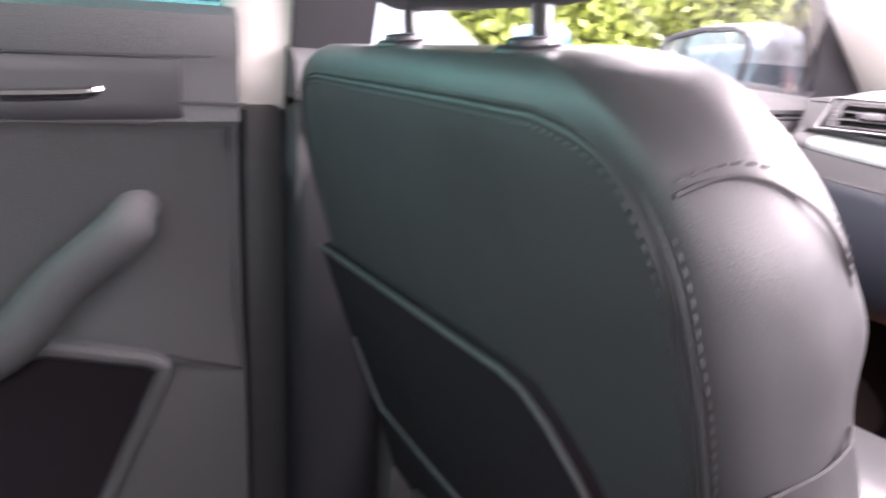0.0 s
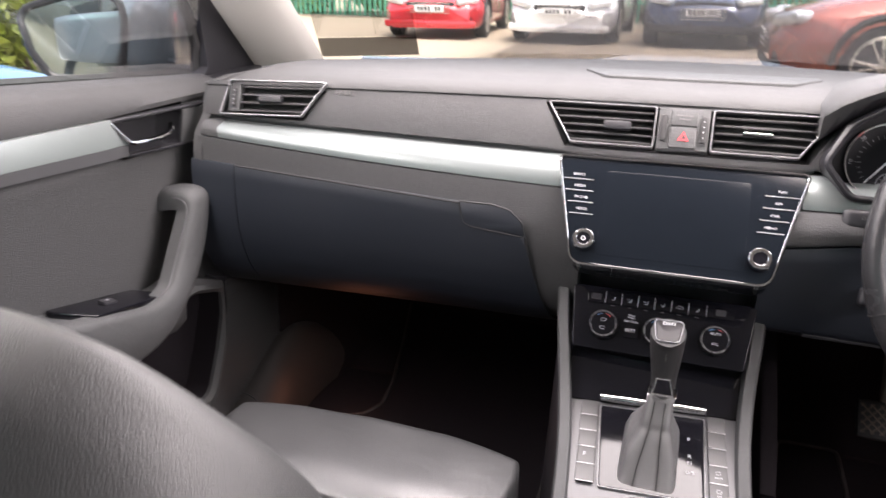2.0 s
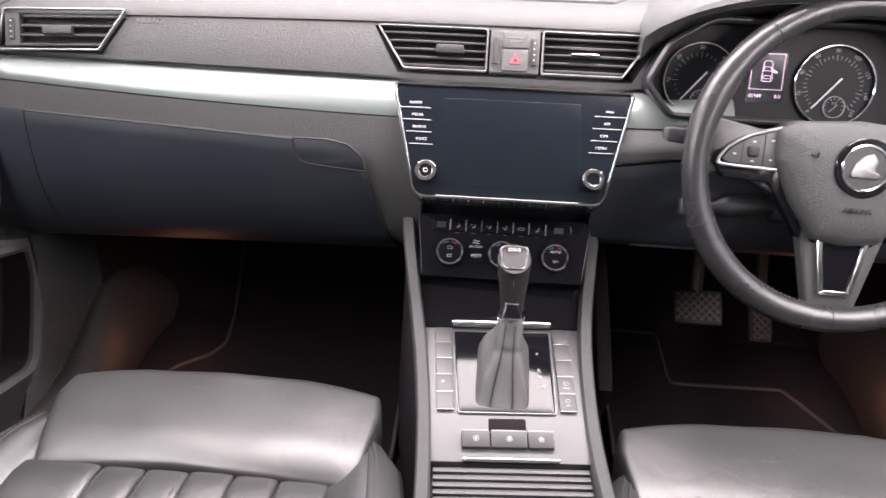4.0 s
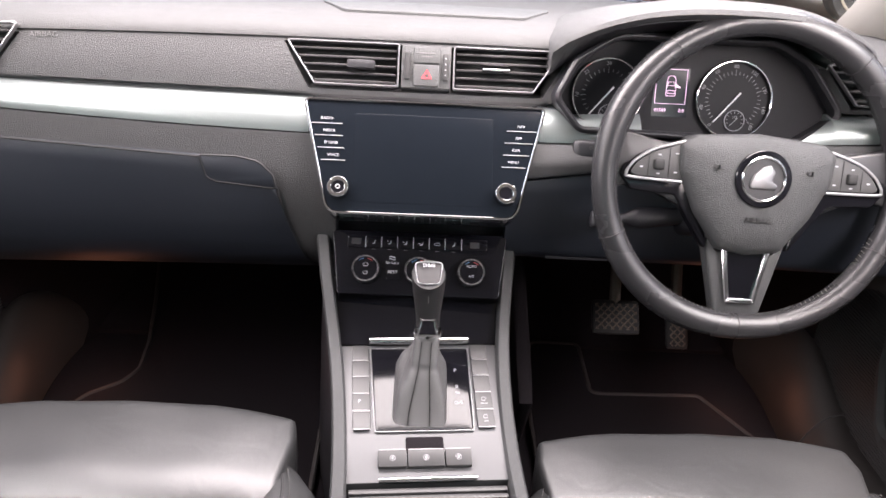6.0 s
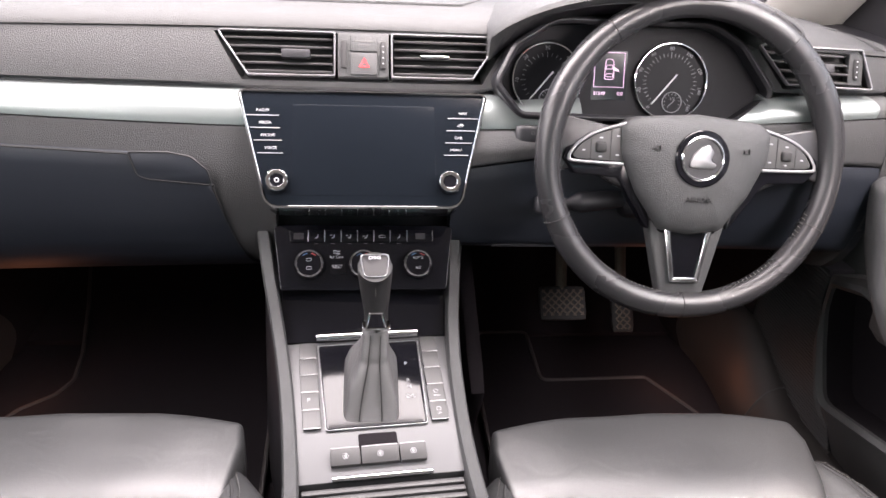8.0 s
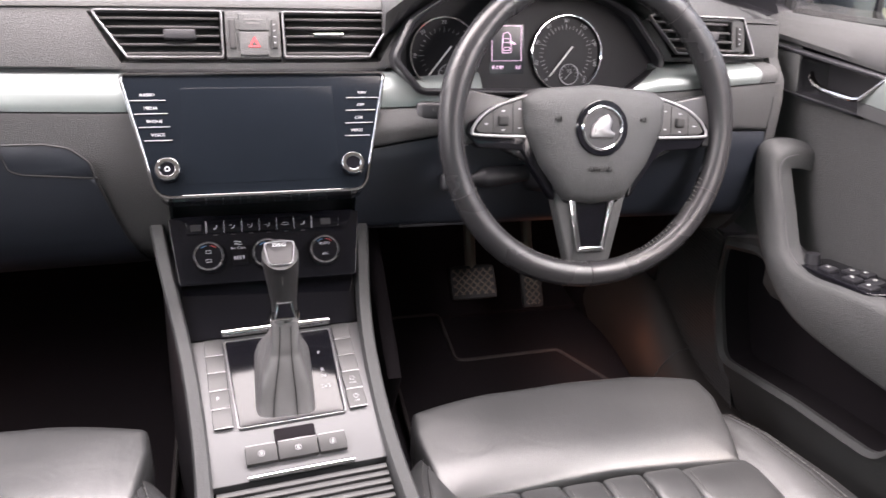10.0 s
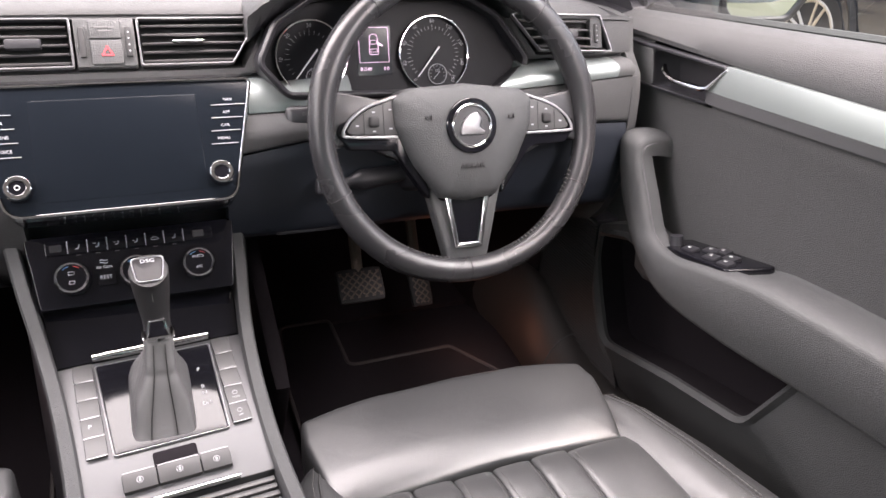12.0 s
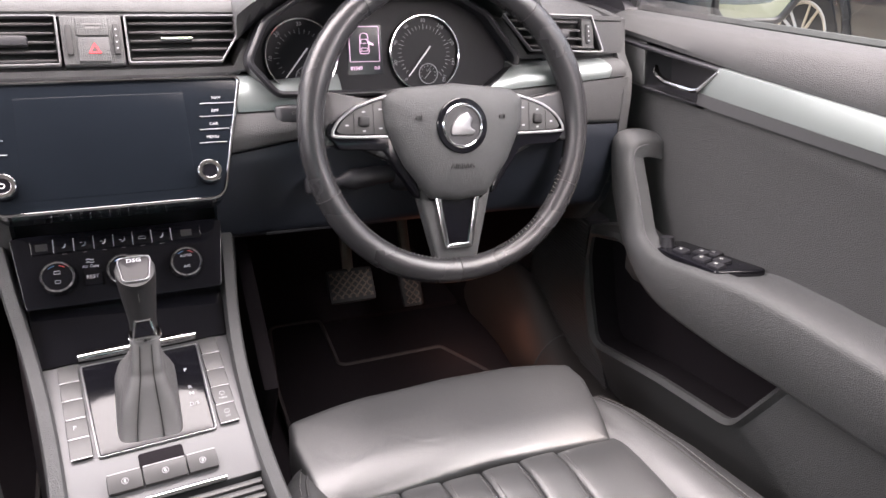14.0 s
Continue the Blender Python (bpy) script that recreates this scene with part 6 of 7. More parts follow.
def front_door(s, label):
    dr = thing("front_door", label, "car door", "car doors")

    def X(v, y, z):
        return Vector((s * v, y, z))

    ys = [0.135 - 0.855 * i / 44 for i in range(45)]
    # upper ledge
    bm = bmesh.new()
    rings = []
    for y in ys:
        z = sill_z(y)
        zb = 0.927 + 0.02 * max(0.0, -0.12 - y)
        k = max(0.0, (y - 0.09) / 0.045)
        rings.append([X(a - 0.012 * k * 0, y, b) for a, b in ((0.735, z - 0.03), (0.735, z - 0.004), (0.725, z + 0.002), (0.705, z + 0.003), (0.685, z - 0.003), (0.672, z - 0.014), (0.666, zb + 0.006), (0.668, zb), (0.70, zb - 0.01))])
    loft(bm, rings)
    part("sill_pad", bm, SOFT, dr, "soft grained top ledge")
    # main skin with a gentle hollow
    bm = bmesh.new()
    rings = []
    for y in ys:
        zt = 0.929 + 0.02 * max(0.0, -0.12 - y)
        rings.append([X(a, y, b) for a, b in ((0.672, zt), (0.668, 0.90), (0.664, 0.872), (0.667, 0.860), (0.670, 0.835), (0.675, 0.79), (0.677, 0.74), (0.678, 0.69), (0.684, 0.60), (0.690, 0.50), (0.690, 0.42), (0.735, 0.40), (0.735, zt))])
    loft(bm, rings)
    gone = [f for f in bm.faces if 0.872 < f.calc_center_median().z < 0.928 and -0.105 < f.calc_center_median().y < 0.03 and abs(f.calc_center_median().x) < 0.68]
    bmesh.ops.delete(bm, geom=gone, context="FACES")
    part("door_card", bm, SOFT, dr, "soft grained door card")
    # outer skin
    bm = bmesh.new()
    rings = []
    for y in ys:
        rings.append([X(a, y, b) for a, b in ((0.738, sill_z(y) - 0.005), (0.80, sill_z(y) - 0.01), (0.86, 0.80), (0.87, 0.60), (0.83, 0.36), (0.738, 0.36))])
    loft(bm, rings)
    part("outer_skin", bm, CARPAINT, dr, "blue-grey painted skin")
    # silver strip with a darker lower face
    bm = bmesh.new()
    rings, low = [], []
    for i in range(41):
        y = -0.112 - 0.60 * i / 40
        zt = 0.926 + 0.026 * (-0.112 - y)
        zm = 0.893 + 0.040 * (-0.112 - y)
        zb = 0.8775 + 0.050 * (-0.112 - y)
        sh = 0.022 * (zt - zm) / 0.036 if i == 0 else 0
        rings.append([X(0.660, y, zt), X(0.656, y + sh * 0.4, (zt + zm) / 2), X(0.655, y + sh, zm), X(0.672, y + sh, zm), X(0.674, y, zt)])
        low.append([X(0.655, y + sh, zm - 0.0005), X(0.658, y + sh, zb), X(0.674, y + sh, zb - 0.003), X(0.672, y + sh, zm - 0.0005)])
    loft(bm, rings)
    tr = part("trim_strip", bm, SILVER, dr, "satin silver strip")
    bm = bmesh.new()
    loft(bm, low)
    part("under_edge", bm, PLATEGREY, tr, "grey lower edge of the strip")
    # release handle in its bezel
    DP = panel(X(0.661, 0, 0), (0, -s, 0), (0, 0, 1))

    def yz(pts):
        p = [(-s * y, z) for y, z in pts]
        return p if s > 0 else p[::-1]

    bez = fillet(yz([(0.092, 0.921), (0.052, 0.867), (-0.092, 0.875), (-0.116, 0.926)][::-1]), 0.006, 4)
    bm = bmesh.new()
    frame_ring(bm, bez, 0.004, -0.01, 0.003, DP, 0.001)
    hb = part("handle_bezel", bm, DARK, dr, "dark bezel")
    bm = bmesh.new()
    hol = fillet(yz([(0.022, 0.918), (0.010, 0.872), (-0.092, 0.8765), (-0.113, 0.924)][::-1]), 0.008, 5)
    mid = (sum(p[0] for p in hol) / len(hol), sum(p[1] for p in hol) / len(hol))
    deep = [(mid[0] + (a - mid[0]) * 0.80, mid[1] + (b - mid[1]) * 0.72) for a, b in hol]
    loft(bm, [[DP @ Vector((a, b, 0.001)) for a, b in hol], [DP @ Vector((a, b, -0.012)) for a, b in hol], [DP @ Vector((a, b, -0.032)) for a, b in deep]], caps=False)
    prism(bm, deep, -0.036, -0.032, DP)
    part("recess", bm, DARK, hb, "hollow behind the lever")
    bm = bmesh.new()
    prism(bm, fillet(yz([(0.086, 0.917), (0.051, 0.8715), (0.012, 0.873), (0.024, 0.918)][::-1]), 0.003, 3), -0.01, 0.0022, DP, 0.001)
    part("grille_plate", bm, PLASTIC, hb, "finely ribbed plate")
    bm = bmesh.new()
    path = [X(0.663, 0.000, 0.902), X(0.655, -0.012, 0.897), X(0.652, -0.024, 0.8935), X(0.651, -0.040, 0.8915), X(0.651, -0.066, 0.8925), X(0.651, -0.088, 0.8940), X(0.653, -0.095, 0.8965), X(0.656, -0.104, 0.908), X(0.660, -0.113, 0.922)]
    tube(bm, path, [0.0030, 0.0042, 0.0046, 0.0046, 0.0046, 0.0046, 0.0044, 0.0040, 0.0030], 8, flat=0.7)
    part("lever", bm, CHROME, hb, "chrome release lever")
    # pull bar: a flat-faced strip that bends over to the card at its top and widens into the armrest's face
    stations = [((0.692, -0.002, 0.812), (0.692, -0.034, 0.806), (0, 0, -1)), ((0.655, 0.000, 0.822), (0.655, -0.035, 0.816), (0, 0, -1)), ((0.632, 0.002, 0.822), (0.632, -0.036, 0.815), (0.35, 0, -0.94)), ((0.618, 0.004, 0.815), (0.620, -0.036, 0.806), (0.8, 0, -0.6)),
                ((0.613, 0.004, 0.798), (0.616, -0.040, 0.786), (1, 0, -0.1)), ((0.612, -0.014, 0.745), (0.617, -0.064, 0.744), (1, 0, 0)), ((0.611, -0.036, 0.710), (0.616, -0.080, 0.720), (1, 0, 0)), ((0.609, -0.062, 0.682), (0.614, -0.098, 0.703), (1, 0, 0)),
                ((0.607, -0.108, 0.650), (0.611, -0.138, 0.697), (1, 0, 0)), ((0.605, -0.165, 0.638), (0.607, -0.197, 0.712), (1, 0, 0)), ((0.605, -0.265, 0.642), (0.604, -0.270, 0.730), (1, 0, 0)), ((0.606, -0.36, 0.652), (0.603, -0.345, 0.738), (1, 0, 0)), ((0.608, -0.48, 0.662), (0.606, -0.48, 0.744), (1, 0, 0)), ((0.620, -0.60, 0.672), (0.620, -0.60, 0.750), (1, 0, 0))]
    O = curve3([X(*a) for a, _, _ in stations], 78)
    I = curve3([X(*b) for _, b, _ in stations], 78)
    N = curve3([X(*c) for _, _, c in stations], 78)
    rings, edge = [], []
    for o, i, nn in zip(O, I, N):
        nn = nn.normalized()
        w = i - o
        ln = w.length
        th = 0.026
        rings.append([o + nn * th, o + nn * 0.008 + w * 0.0, o + nn * 0.003 + w * (0.0025 / ln), o + nn * 0.0002 + w * (0.008 / ln), o + w * 0.5 - nn * 0.0016, i - w * (0.010 / ln), i - w * (0.004 / ln) + nn * 0.002, i - w * (0.001 / ln) + nn * 0.006, i + nn * th])
        edge.append(i + nn * 0.0085)
    bm = bmesh.new()
    loft(bm, rings)
    ph = part("pull_handle", bm, PLASTIC, dr, "grained pull bar running into the armrest", 55)
    bm = bmesh.new()
    tube(bm, edge[8:46], 0.0009, 5)
    part("bright_line", bm, PLATEGREY, ph, "fine bright joint line")
    # armrest
    bm = bmesh.new()
    rings = []
    for i in range(41):
        y = -0.062 - 0.535 * i / 40
        zi = 0.682 + 0.011 * min(1, (-0.062 - y) / 0.076) + 0.034 * min(1, max(0.0, (-0.138 - y) / 0.13)) + 0.008 * min(1, max(0, (-0.268 - y) / 0.08)) + 0.03 * max(0.0, -0.36 - y) / 0.34
        inn = 0.622 if y > -0.16 else 0.611
        rings.append([X(a, y, b) for a, b in ((0.690, zi + 0.012), (0.678, zi + 0.002), (0.665, zi - 0.001), (inn, zi - 0.002), (inn + 0.004, zi - 0.04), (0.645, zi - 0.062), (0.690, zi - 0.068))])
    loft(bm, rings)
    arm = part("armrest", bm, PLASTIC, dr, "grained armrest")
    # switches
    AP = panel(X(0.645, -0.165, 0.7055), (0, -1, 0.22), (s * 1, 0, 0.04)) if s > 0 else panel(X(0.645, -0.165, 0.7055), (0, 1, -0.22), (s * 1, 0, 0.04))
    bm = bmesh.new()
    prism(bm, fillet([(-0.078, -0.018), (0.060, -0.026), (0.085, 0.030), (-0.06, 0.030)] if s > 0 else [(-0.085, 0.030), (-0.060, -0.026), (0.078, -0.018), (0.06, 0.030)][::1], 0.008), -0.02, 0.004, AP, 0.002)
    sw = part("switch_plate", bm, BLACK, arm, "dark window switch plate")
    keys = [(-0.022, -0.005), (-0.002, 0.010), (0.018, -0.008), (0.036, 0.006), (0.010, 0.018), (0.046, -0.012)] if s > 0 else [(-0.01, 0.004)]
    for u, v in keys:
        bm = bmesh.new()
        rbox(bm, (0.0098, 0.0072, 0.0032), 0.002, AP @ Matrix.Translation((u, v, 0.0045)) @ pose(0, 0, 0, 8, 0, 0), n=4)
        k = part("window_switch", bm, DARK, sw)
        bm = bmesh.new()
        for du, dv, a, b in ((-0.001, 0.0012, 0.0019, 0.0004), (-0.001, -0.0012, 0.0019, 0.0004), (-0.0026, 0, 0.0004, 0.0014), (0.0008, 0, 0.0004, 0.0014)):
            rbox(bm, (a, b, 0.0004), 0.0003, AP @ Matrix.Translation((u + du, v + dv, 0.0079)) @ pose(0, 0, 0, 8, 0, 0), n=1)
        part("symbol", bm, INK, k, "pale window mark")
    if s > 0:
        bm = bmesh.new()
        bmesh.ops.create_cone(bm, cap_ends=True, segments=20, radius1=0.010, radius2=0.008, depth=0.014, matrix=AP @ Matrix.Translation((-0.052, -0.002, 0.009)))
        part("mirror_knob", bm, DARK, sw, "round mirror knob")
    # lower moulding with the bottle pocket
    outer = resample(fillet([(0.062, 0.648), (0.060, 0.610), (0.030, 0.545), (-0.006, 0.478), (-0.075, 0.40), (-0.61, 0.40), (-0.61, 0.690), (-0.40, 0.672), (-0.15, 0.676), (-0.03, 0.690)], [0.02, 0.02, 0.02, 0.02, 0.0, 0.0, 0.0, 0.0, 0.0, 0.02], 4), 96)
    hole = resample(fillet([(0.038, 0.642), (0.034, 0.615), (0.010, 0.555), (-0.022, 0.492), (-0.165, 0.528), (-0.290, 0.552), (-0.335, 0.640), (-0.345, 0.662), (-0.12, 0.662), (-0.03, 0.665)], [0.015, 0.02, 0.02, 0.022, 0.03, 0.03, 0.01, 0.005, 0.005, 0.02], 5), 96)

    def start_at(pts):
        k = min(range(len(pts)), key=lambda i: (pts[i][0] - 0.2) ** 2 + (pts[i][1] - 0.72) ** 2)
        return pts[k:] + pts[:k]

    outer, hole = start_at(outer), start_at(hole)
    lip = inset2(hole, -0.012)

    def xo(y, z):
        return 0.634 + 0.02 * max(0.0, (0.48 - z) / 0.08) + 0.05 * max(0.0, y - 0.03) / 0.1

    bm = bmesh.new()
    rings = [[X(0.69, y, z) for y, z in outer], [X(xo(y, z), y, z) for y, z in outer], [X(xo(y, z) - 0.000, y, z) for y, z in lip], [X(xo(y, z) - 0.006, y * 0.5 + a * 0.5, z * 0.5 + b * 0.5) for (y, z), (a, b) in zip(lip, hole)], [X(xo(y, z), y, z) for y, z in hole], [X(xo(y, z) + 0.006, y, z) for y, z in hole]]
    loft(bm, rings, caps=False)
    lo = part("pocket_moulding", bm, PLASTIC, dr, "grey lower moulding with open pocket")
    bm = bmesh.new()
    prism(bm, [(-s * y, z) for y, z in hole], -0.003, 0.0, panel(X(0.679, 0, 0), (0, -s, 0), (0, 0, 1)))
    loft(bm, [[X(xo(y, z) + 0.006, y, z) for y, z in hole], [X(0.682, y, z) for y, z in hole]], caps=False)
    part("pocket_lining", bm, CARPET, lo, "black lined pocket")
    # speaker grille as fine ribs
    def grille_y(z):
        return 0.055 if z > 0.61 else 0.055 - 0.125 * (0.61 - z) / 0.205

    bm = bmesh.new()
    for i in range(50):
        z = 0.405 + 0.245 * i / 49
        f = (z - 0.405) / 0.245
        y0 = grille_y(z)
        y1 = 0.235 - 0.10 * max(0.0, 0.45 - f) ** 1.5 - 0.02 * max(0, f - 0.7)
        tube(bm, [X(0.640, y0 - 0.004, z), X(0.640, (y0 + y1) / 2, z + 0.001), X(0.646, y1, z + 0.002)], 0.0016, 4)
    g = part("speaker_grille", bm, PLASTIC, lo, "finely ribbed speaker grille")
    g["kind"] = "stuff"
    bm = bmesh.new()
    loft(bm, [[X(a, y, z) for a, y in ((0.643, grille_y(z) + 0.003), (0.643, 0.12), (0.650, 0.245 - 0.11 * max(0.0, (0.515 - z) / 0.115) ** 1.5), (0.69, 0.24), (0.69, grille_y(z) + 0.003))] for z in (0.40, 0.42, 0.45, 0.48, 0.515, 0.60, 0.655)])
    part("speaker_backing", bm, DARK, lo, "dark panel behind the grille")
    # dark rear post of the window
    bm = bmesh.new()
    loft(bm, [[X(0.722 - 0.30 * (z - 0.96) + d, y, z) for d, y in ((-0.012, -0.625 + 0.02 * (z - 0.96)), (-0.012, -0.715), (0.010, -0.715), (0.010, -0.625))] for z in (0.955, 1.05, 1.2, 1.33)])
    part("window_post", bm, DARK, dr, "dark post behind the window")
    # window and seal
    bm = bmesh.new()
    rings = []
    for i in range(13):
        y = 0.13 - 0.83 * i / 12
        zt = min(1.33, 1.00 + 0.36 * (0.20 - y) / 0.22) if y > -0.02 else 1.33
        rings.append([X(0.725, y, sill_z(y) - 0.02), X(0.725 - 0.30 * (max(zt, sill_z(y)) - 0.96), y, max(zt, sill_z(y)))])
    loft(bm, rings, closed=False)
    bmesh.ops.solidify(bm, geom=bm.faces[:], thickness=0.004)
    w = part("window", bm, SIDEGLASS, dr, "clear side window")
    w.visible_shadow = False
    bm = bmesh.new()
    tube(bm, [X(0.728, y, sill_z(y) + 0.004) for y in ys], 0.006, 6)
    part("window_seal", bm, RUBBER, dr, "black rubber window seal")
    bm = bmesh.new()
    tube(bm, [X(0.725, 0.145, 0.95), X(0.715, 0.14, 0.99), X(0.70, 0.10, 1.06)], 0.008, 6)
    part("quarter_seal", bm, RUBBER, dr)
    return dr


front_door(-1, "grey passenger door card with silver strip and pocket, closed")
front_door(1, "grey driver door card with window switches and pocket")


def rear_door(s):
    dr = thing("rear_door", "grey rear door card with silver strip and armrest", "car door", "car doors")

    def X(v, y, z):
        return Vector((s * v, y, z))

    ys = [-0.775 - 0.85 * i / 30 for i in range(31)]
    bm = bmesh.new()
    loft(bm, [[X(a, y, b) for a, b in ((0.74, 0.40), (0.74, 1.02), (0.735, 1.03), (0.705, 1.03), (0.69, 1.02), (0.685, 0.985), (0.69, 0.975), (0.688, 0.915), (0.70, 0.90), (0.705, 0.70), (0.69, 0.62), (0.69, 0.40))] for y in ys])
    part("door_card", bm, PLASTIC, dr, "grey door card")
    bm = bmesh.new()
    loft(bm, [[X(a, y, b) for a, b in ((0.745, 1.02), (0.82, 1.0), (0.87, 0.80), (0.87, 0.60), (0.83, 0.36), (0.745, 0.36))] for y in ys])
    part("outer_skin", bm, CARPAINT, dr, "blue-grey painted skin")
    bm = bmesh.new()
    loft(bm, [[X(a, y, b) for a, b in ((0.735, 1.0), (0.735, 1.035), (0.73, 1.038), (0.62, 1.33), (0.615, 1.33), (0.725, 1.0))] for y in ys])
    w = part("window", bm, PRIVACY, dr, "green tinted rear side window")
    bm = bmesh.new()
    tube(bm, curve3([X(0.70, -0.882, 0.822), X(0.668, -0.886, 0.822), X(0.655, -0.905, 0.805), X(0.652, -0.955, 0.764), X(0.65, -1.015, 0.705), X(0.65, -1.10, 0.690), X(0.66, -1.3, 0.70)], 36), 0.026, 14, up=(1, 0, 0), flat=0.7)
    part("pull_handle", bm, PLASTIC, dr, "grey pull bar")
    bm = bmesh.new()
    rbox(bm, (0.02, 0.10, 0.031), 0.006, pose(s * 0.7055, -0.93, 0.947), n=6)
    hbz = part("handle_recess", bm, DARK, dr, "dark handle bezel")
    bm = bmesh.new()
    tube(bm, curve3([X(0.684, -0.908, 0.946), X(0.676, -0.925, 0.943), X(0.674, -0.99, 0.941)], 10), 0.005, 8)
    part("lever", bm, CHROME, hbz, "chrome release lever")
    bm = bmesh.new()
    ro = fillet([(-s * y, z) for y, z in ((-0.852, 0.655), (-0.935, 0.480), (-1.40, 0.46), (-1.45, 0.70), (-0.97, 0.700), (-0.875, 0.672))][::-1 if s > 0 else 1], 0.03)
    RP = panel(X(0.692, 0, 0), (0, -s, 0), (0, 0, 1))
    frame_ring(bm, ro, 0.016, 0.0, 0.022, RP, 0.005)
    rim2 = part("pocket_rim", bm, PLASTIC, dr, "door pocket rim")
    bm = bmesh.new()
    prism(bm, inset2(ro, 0.014), -0.004, 0.006, RP)
    part("pocket_lining", bm, CARPET, rim2, "black pocket inside")
    bm = bmesh.new()
    for a, b in (((-0.765, 0.932), (-0.845, 0.935)), ((-0.800, 0.980), (-1.2, 0.978)), ((-0.86, 0.914), (-1.2, 0.920))):
        tube(bm, [X(0.6885, *a), X(0.6885, *b)], 0.002, 5)
    tube(bm, [X(0.690, -0.785, 0.925), X(0.702, -0.785, 0.88), X(0.704, -0.782, 0.70), X(0.692, -0.778, 0.633), X(0.692, -0.86, 0.662)], 0.002, 5)
    part("joint_line", bm, RUBBER, dr)


rear_door(-1)
rear_door(1)

# ---- door mirrors ----
for s in (-1, 1):
    mi = thing("door_mirror", "blue-grey door mirror with large glass", "mirror", "door mirrors")
    MM = Matrix.Translation((s * 0.985, 0.250, 0.990)) @ pose(0, 0, 0, 0, 0, 27 if s < 0 else -16)

    def shell(q):
        q = q.copy()
        if q.y > 0:
            q.x = q.x * (1 - 0.22 * (q.y / 0.085) ** 2) - s * 0.03 * q.y / 0.085
            q.z *= 1 - 0.36 * (q.y / 0.085) ** 2
        q.z += 0.06 * -s * q.x * (1 if q.z > 0 else -0.2)
        q.z -= 0.020 * max(0.0, s * q.x / 0.14) ** 2 * (1 if q.z > 0 else -1.2)
        return q

    bm = bmesh.new()
    rbox(bm, (0.112, 0.085, 0.082), 0.050, MM @ Matrix.Translation((-s * 0.012, 0.022, 0)), n=16, shape=shell)
    part("housing", bm, CARPAINT, mi, "blue-grey painted shell")
    G = MM @ panel((0, -0.062, 0), (1, 0, 0), (0, 0, 1))
    go = [(-0.140, 0.030), (-0.125, -0.020), (-0.085, -0.060), (0.075, -0.066), (0.098, -0.050), (0.120, 0.030), (0.112, 0.058), (0.080, 0.066), (-0.02, 0.062), (-0.12, 0.045)]
    go = [(0.60 * x - 0.022, y) for x, y in go]
    go = fillet(go if s < 0 else [(-x, y) for x, y in go][::-1], 0.022, 5)
    bm = bmesh.new()
    frame_ring(bm, inset2(go, -0.010), 0.012, -0.03, 0.005, G, 0.003)
    part("rim", bm, DARK, mi, "dark rim")
    bm = bmesh.new()
    prism(bm, go, -0.02, 0.0, G)
    part("glass", bm, MIRROR, mi, "mirror glass")
    bm = bmesh.new()
    rbox(bm, (0.05, 0.03, 0.022), 0.015, pose(s * 0.80, 0.245, 0.925), n=6)
    part("foot", bm, DARK, mi, "dark mirror foot")


# ---- the yard: parked cars, fence, hedge ----
TYRE = mat("tyre_rubber", (0.022, 0.022, 0.023), 0.8, bump=0.4, scale=120)
ALLOY = mat("alloy_rim", (0.50, 0.47, 0.42), 0.35, metal=0.7, scale=60)
# pale metallic base puts the bright sky's reflection into the glass colour
CARGLASS = mat("sky_pale_car_glass", (0.30, 0.33, 0.35), 0.08, metal=0.6, scale=20, coat=0.5)
LAMP = mat("headlamp", (0.60, 0.62, 0.64), 0.12, metal=0.3, scale=60, coat=1.0)
PLATE = mat("number_plate", (0.72, 0.72, 0.70), 0.5, scale=100)
PLATEINK = mat("plate_bar", (0.05, 0.05, 0.05), 0.6, scale=100)


def paint(name, color, metal=0.2):
    return mat(name, color, 0.28, metal=metal, coat=1.0, scale=600, vary=0.06, vscale=2)


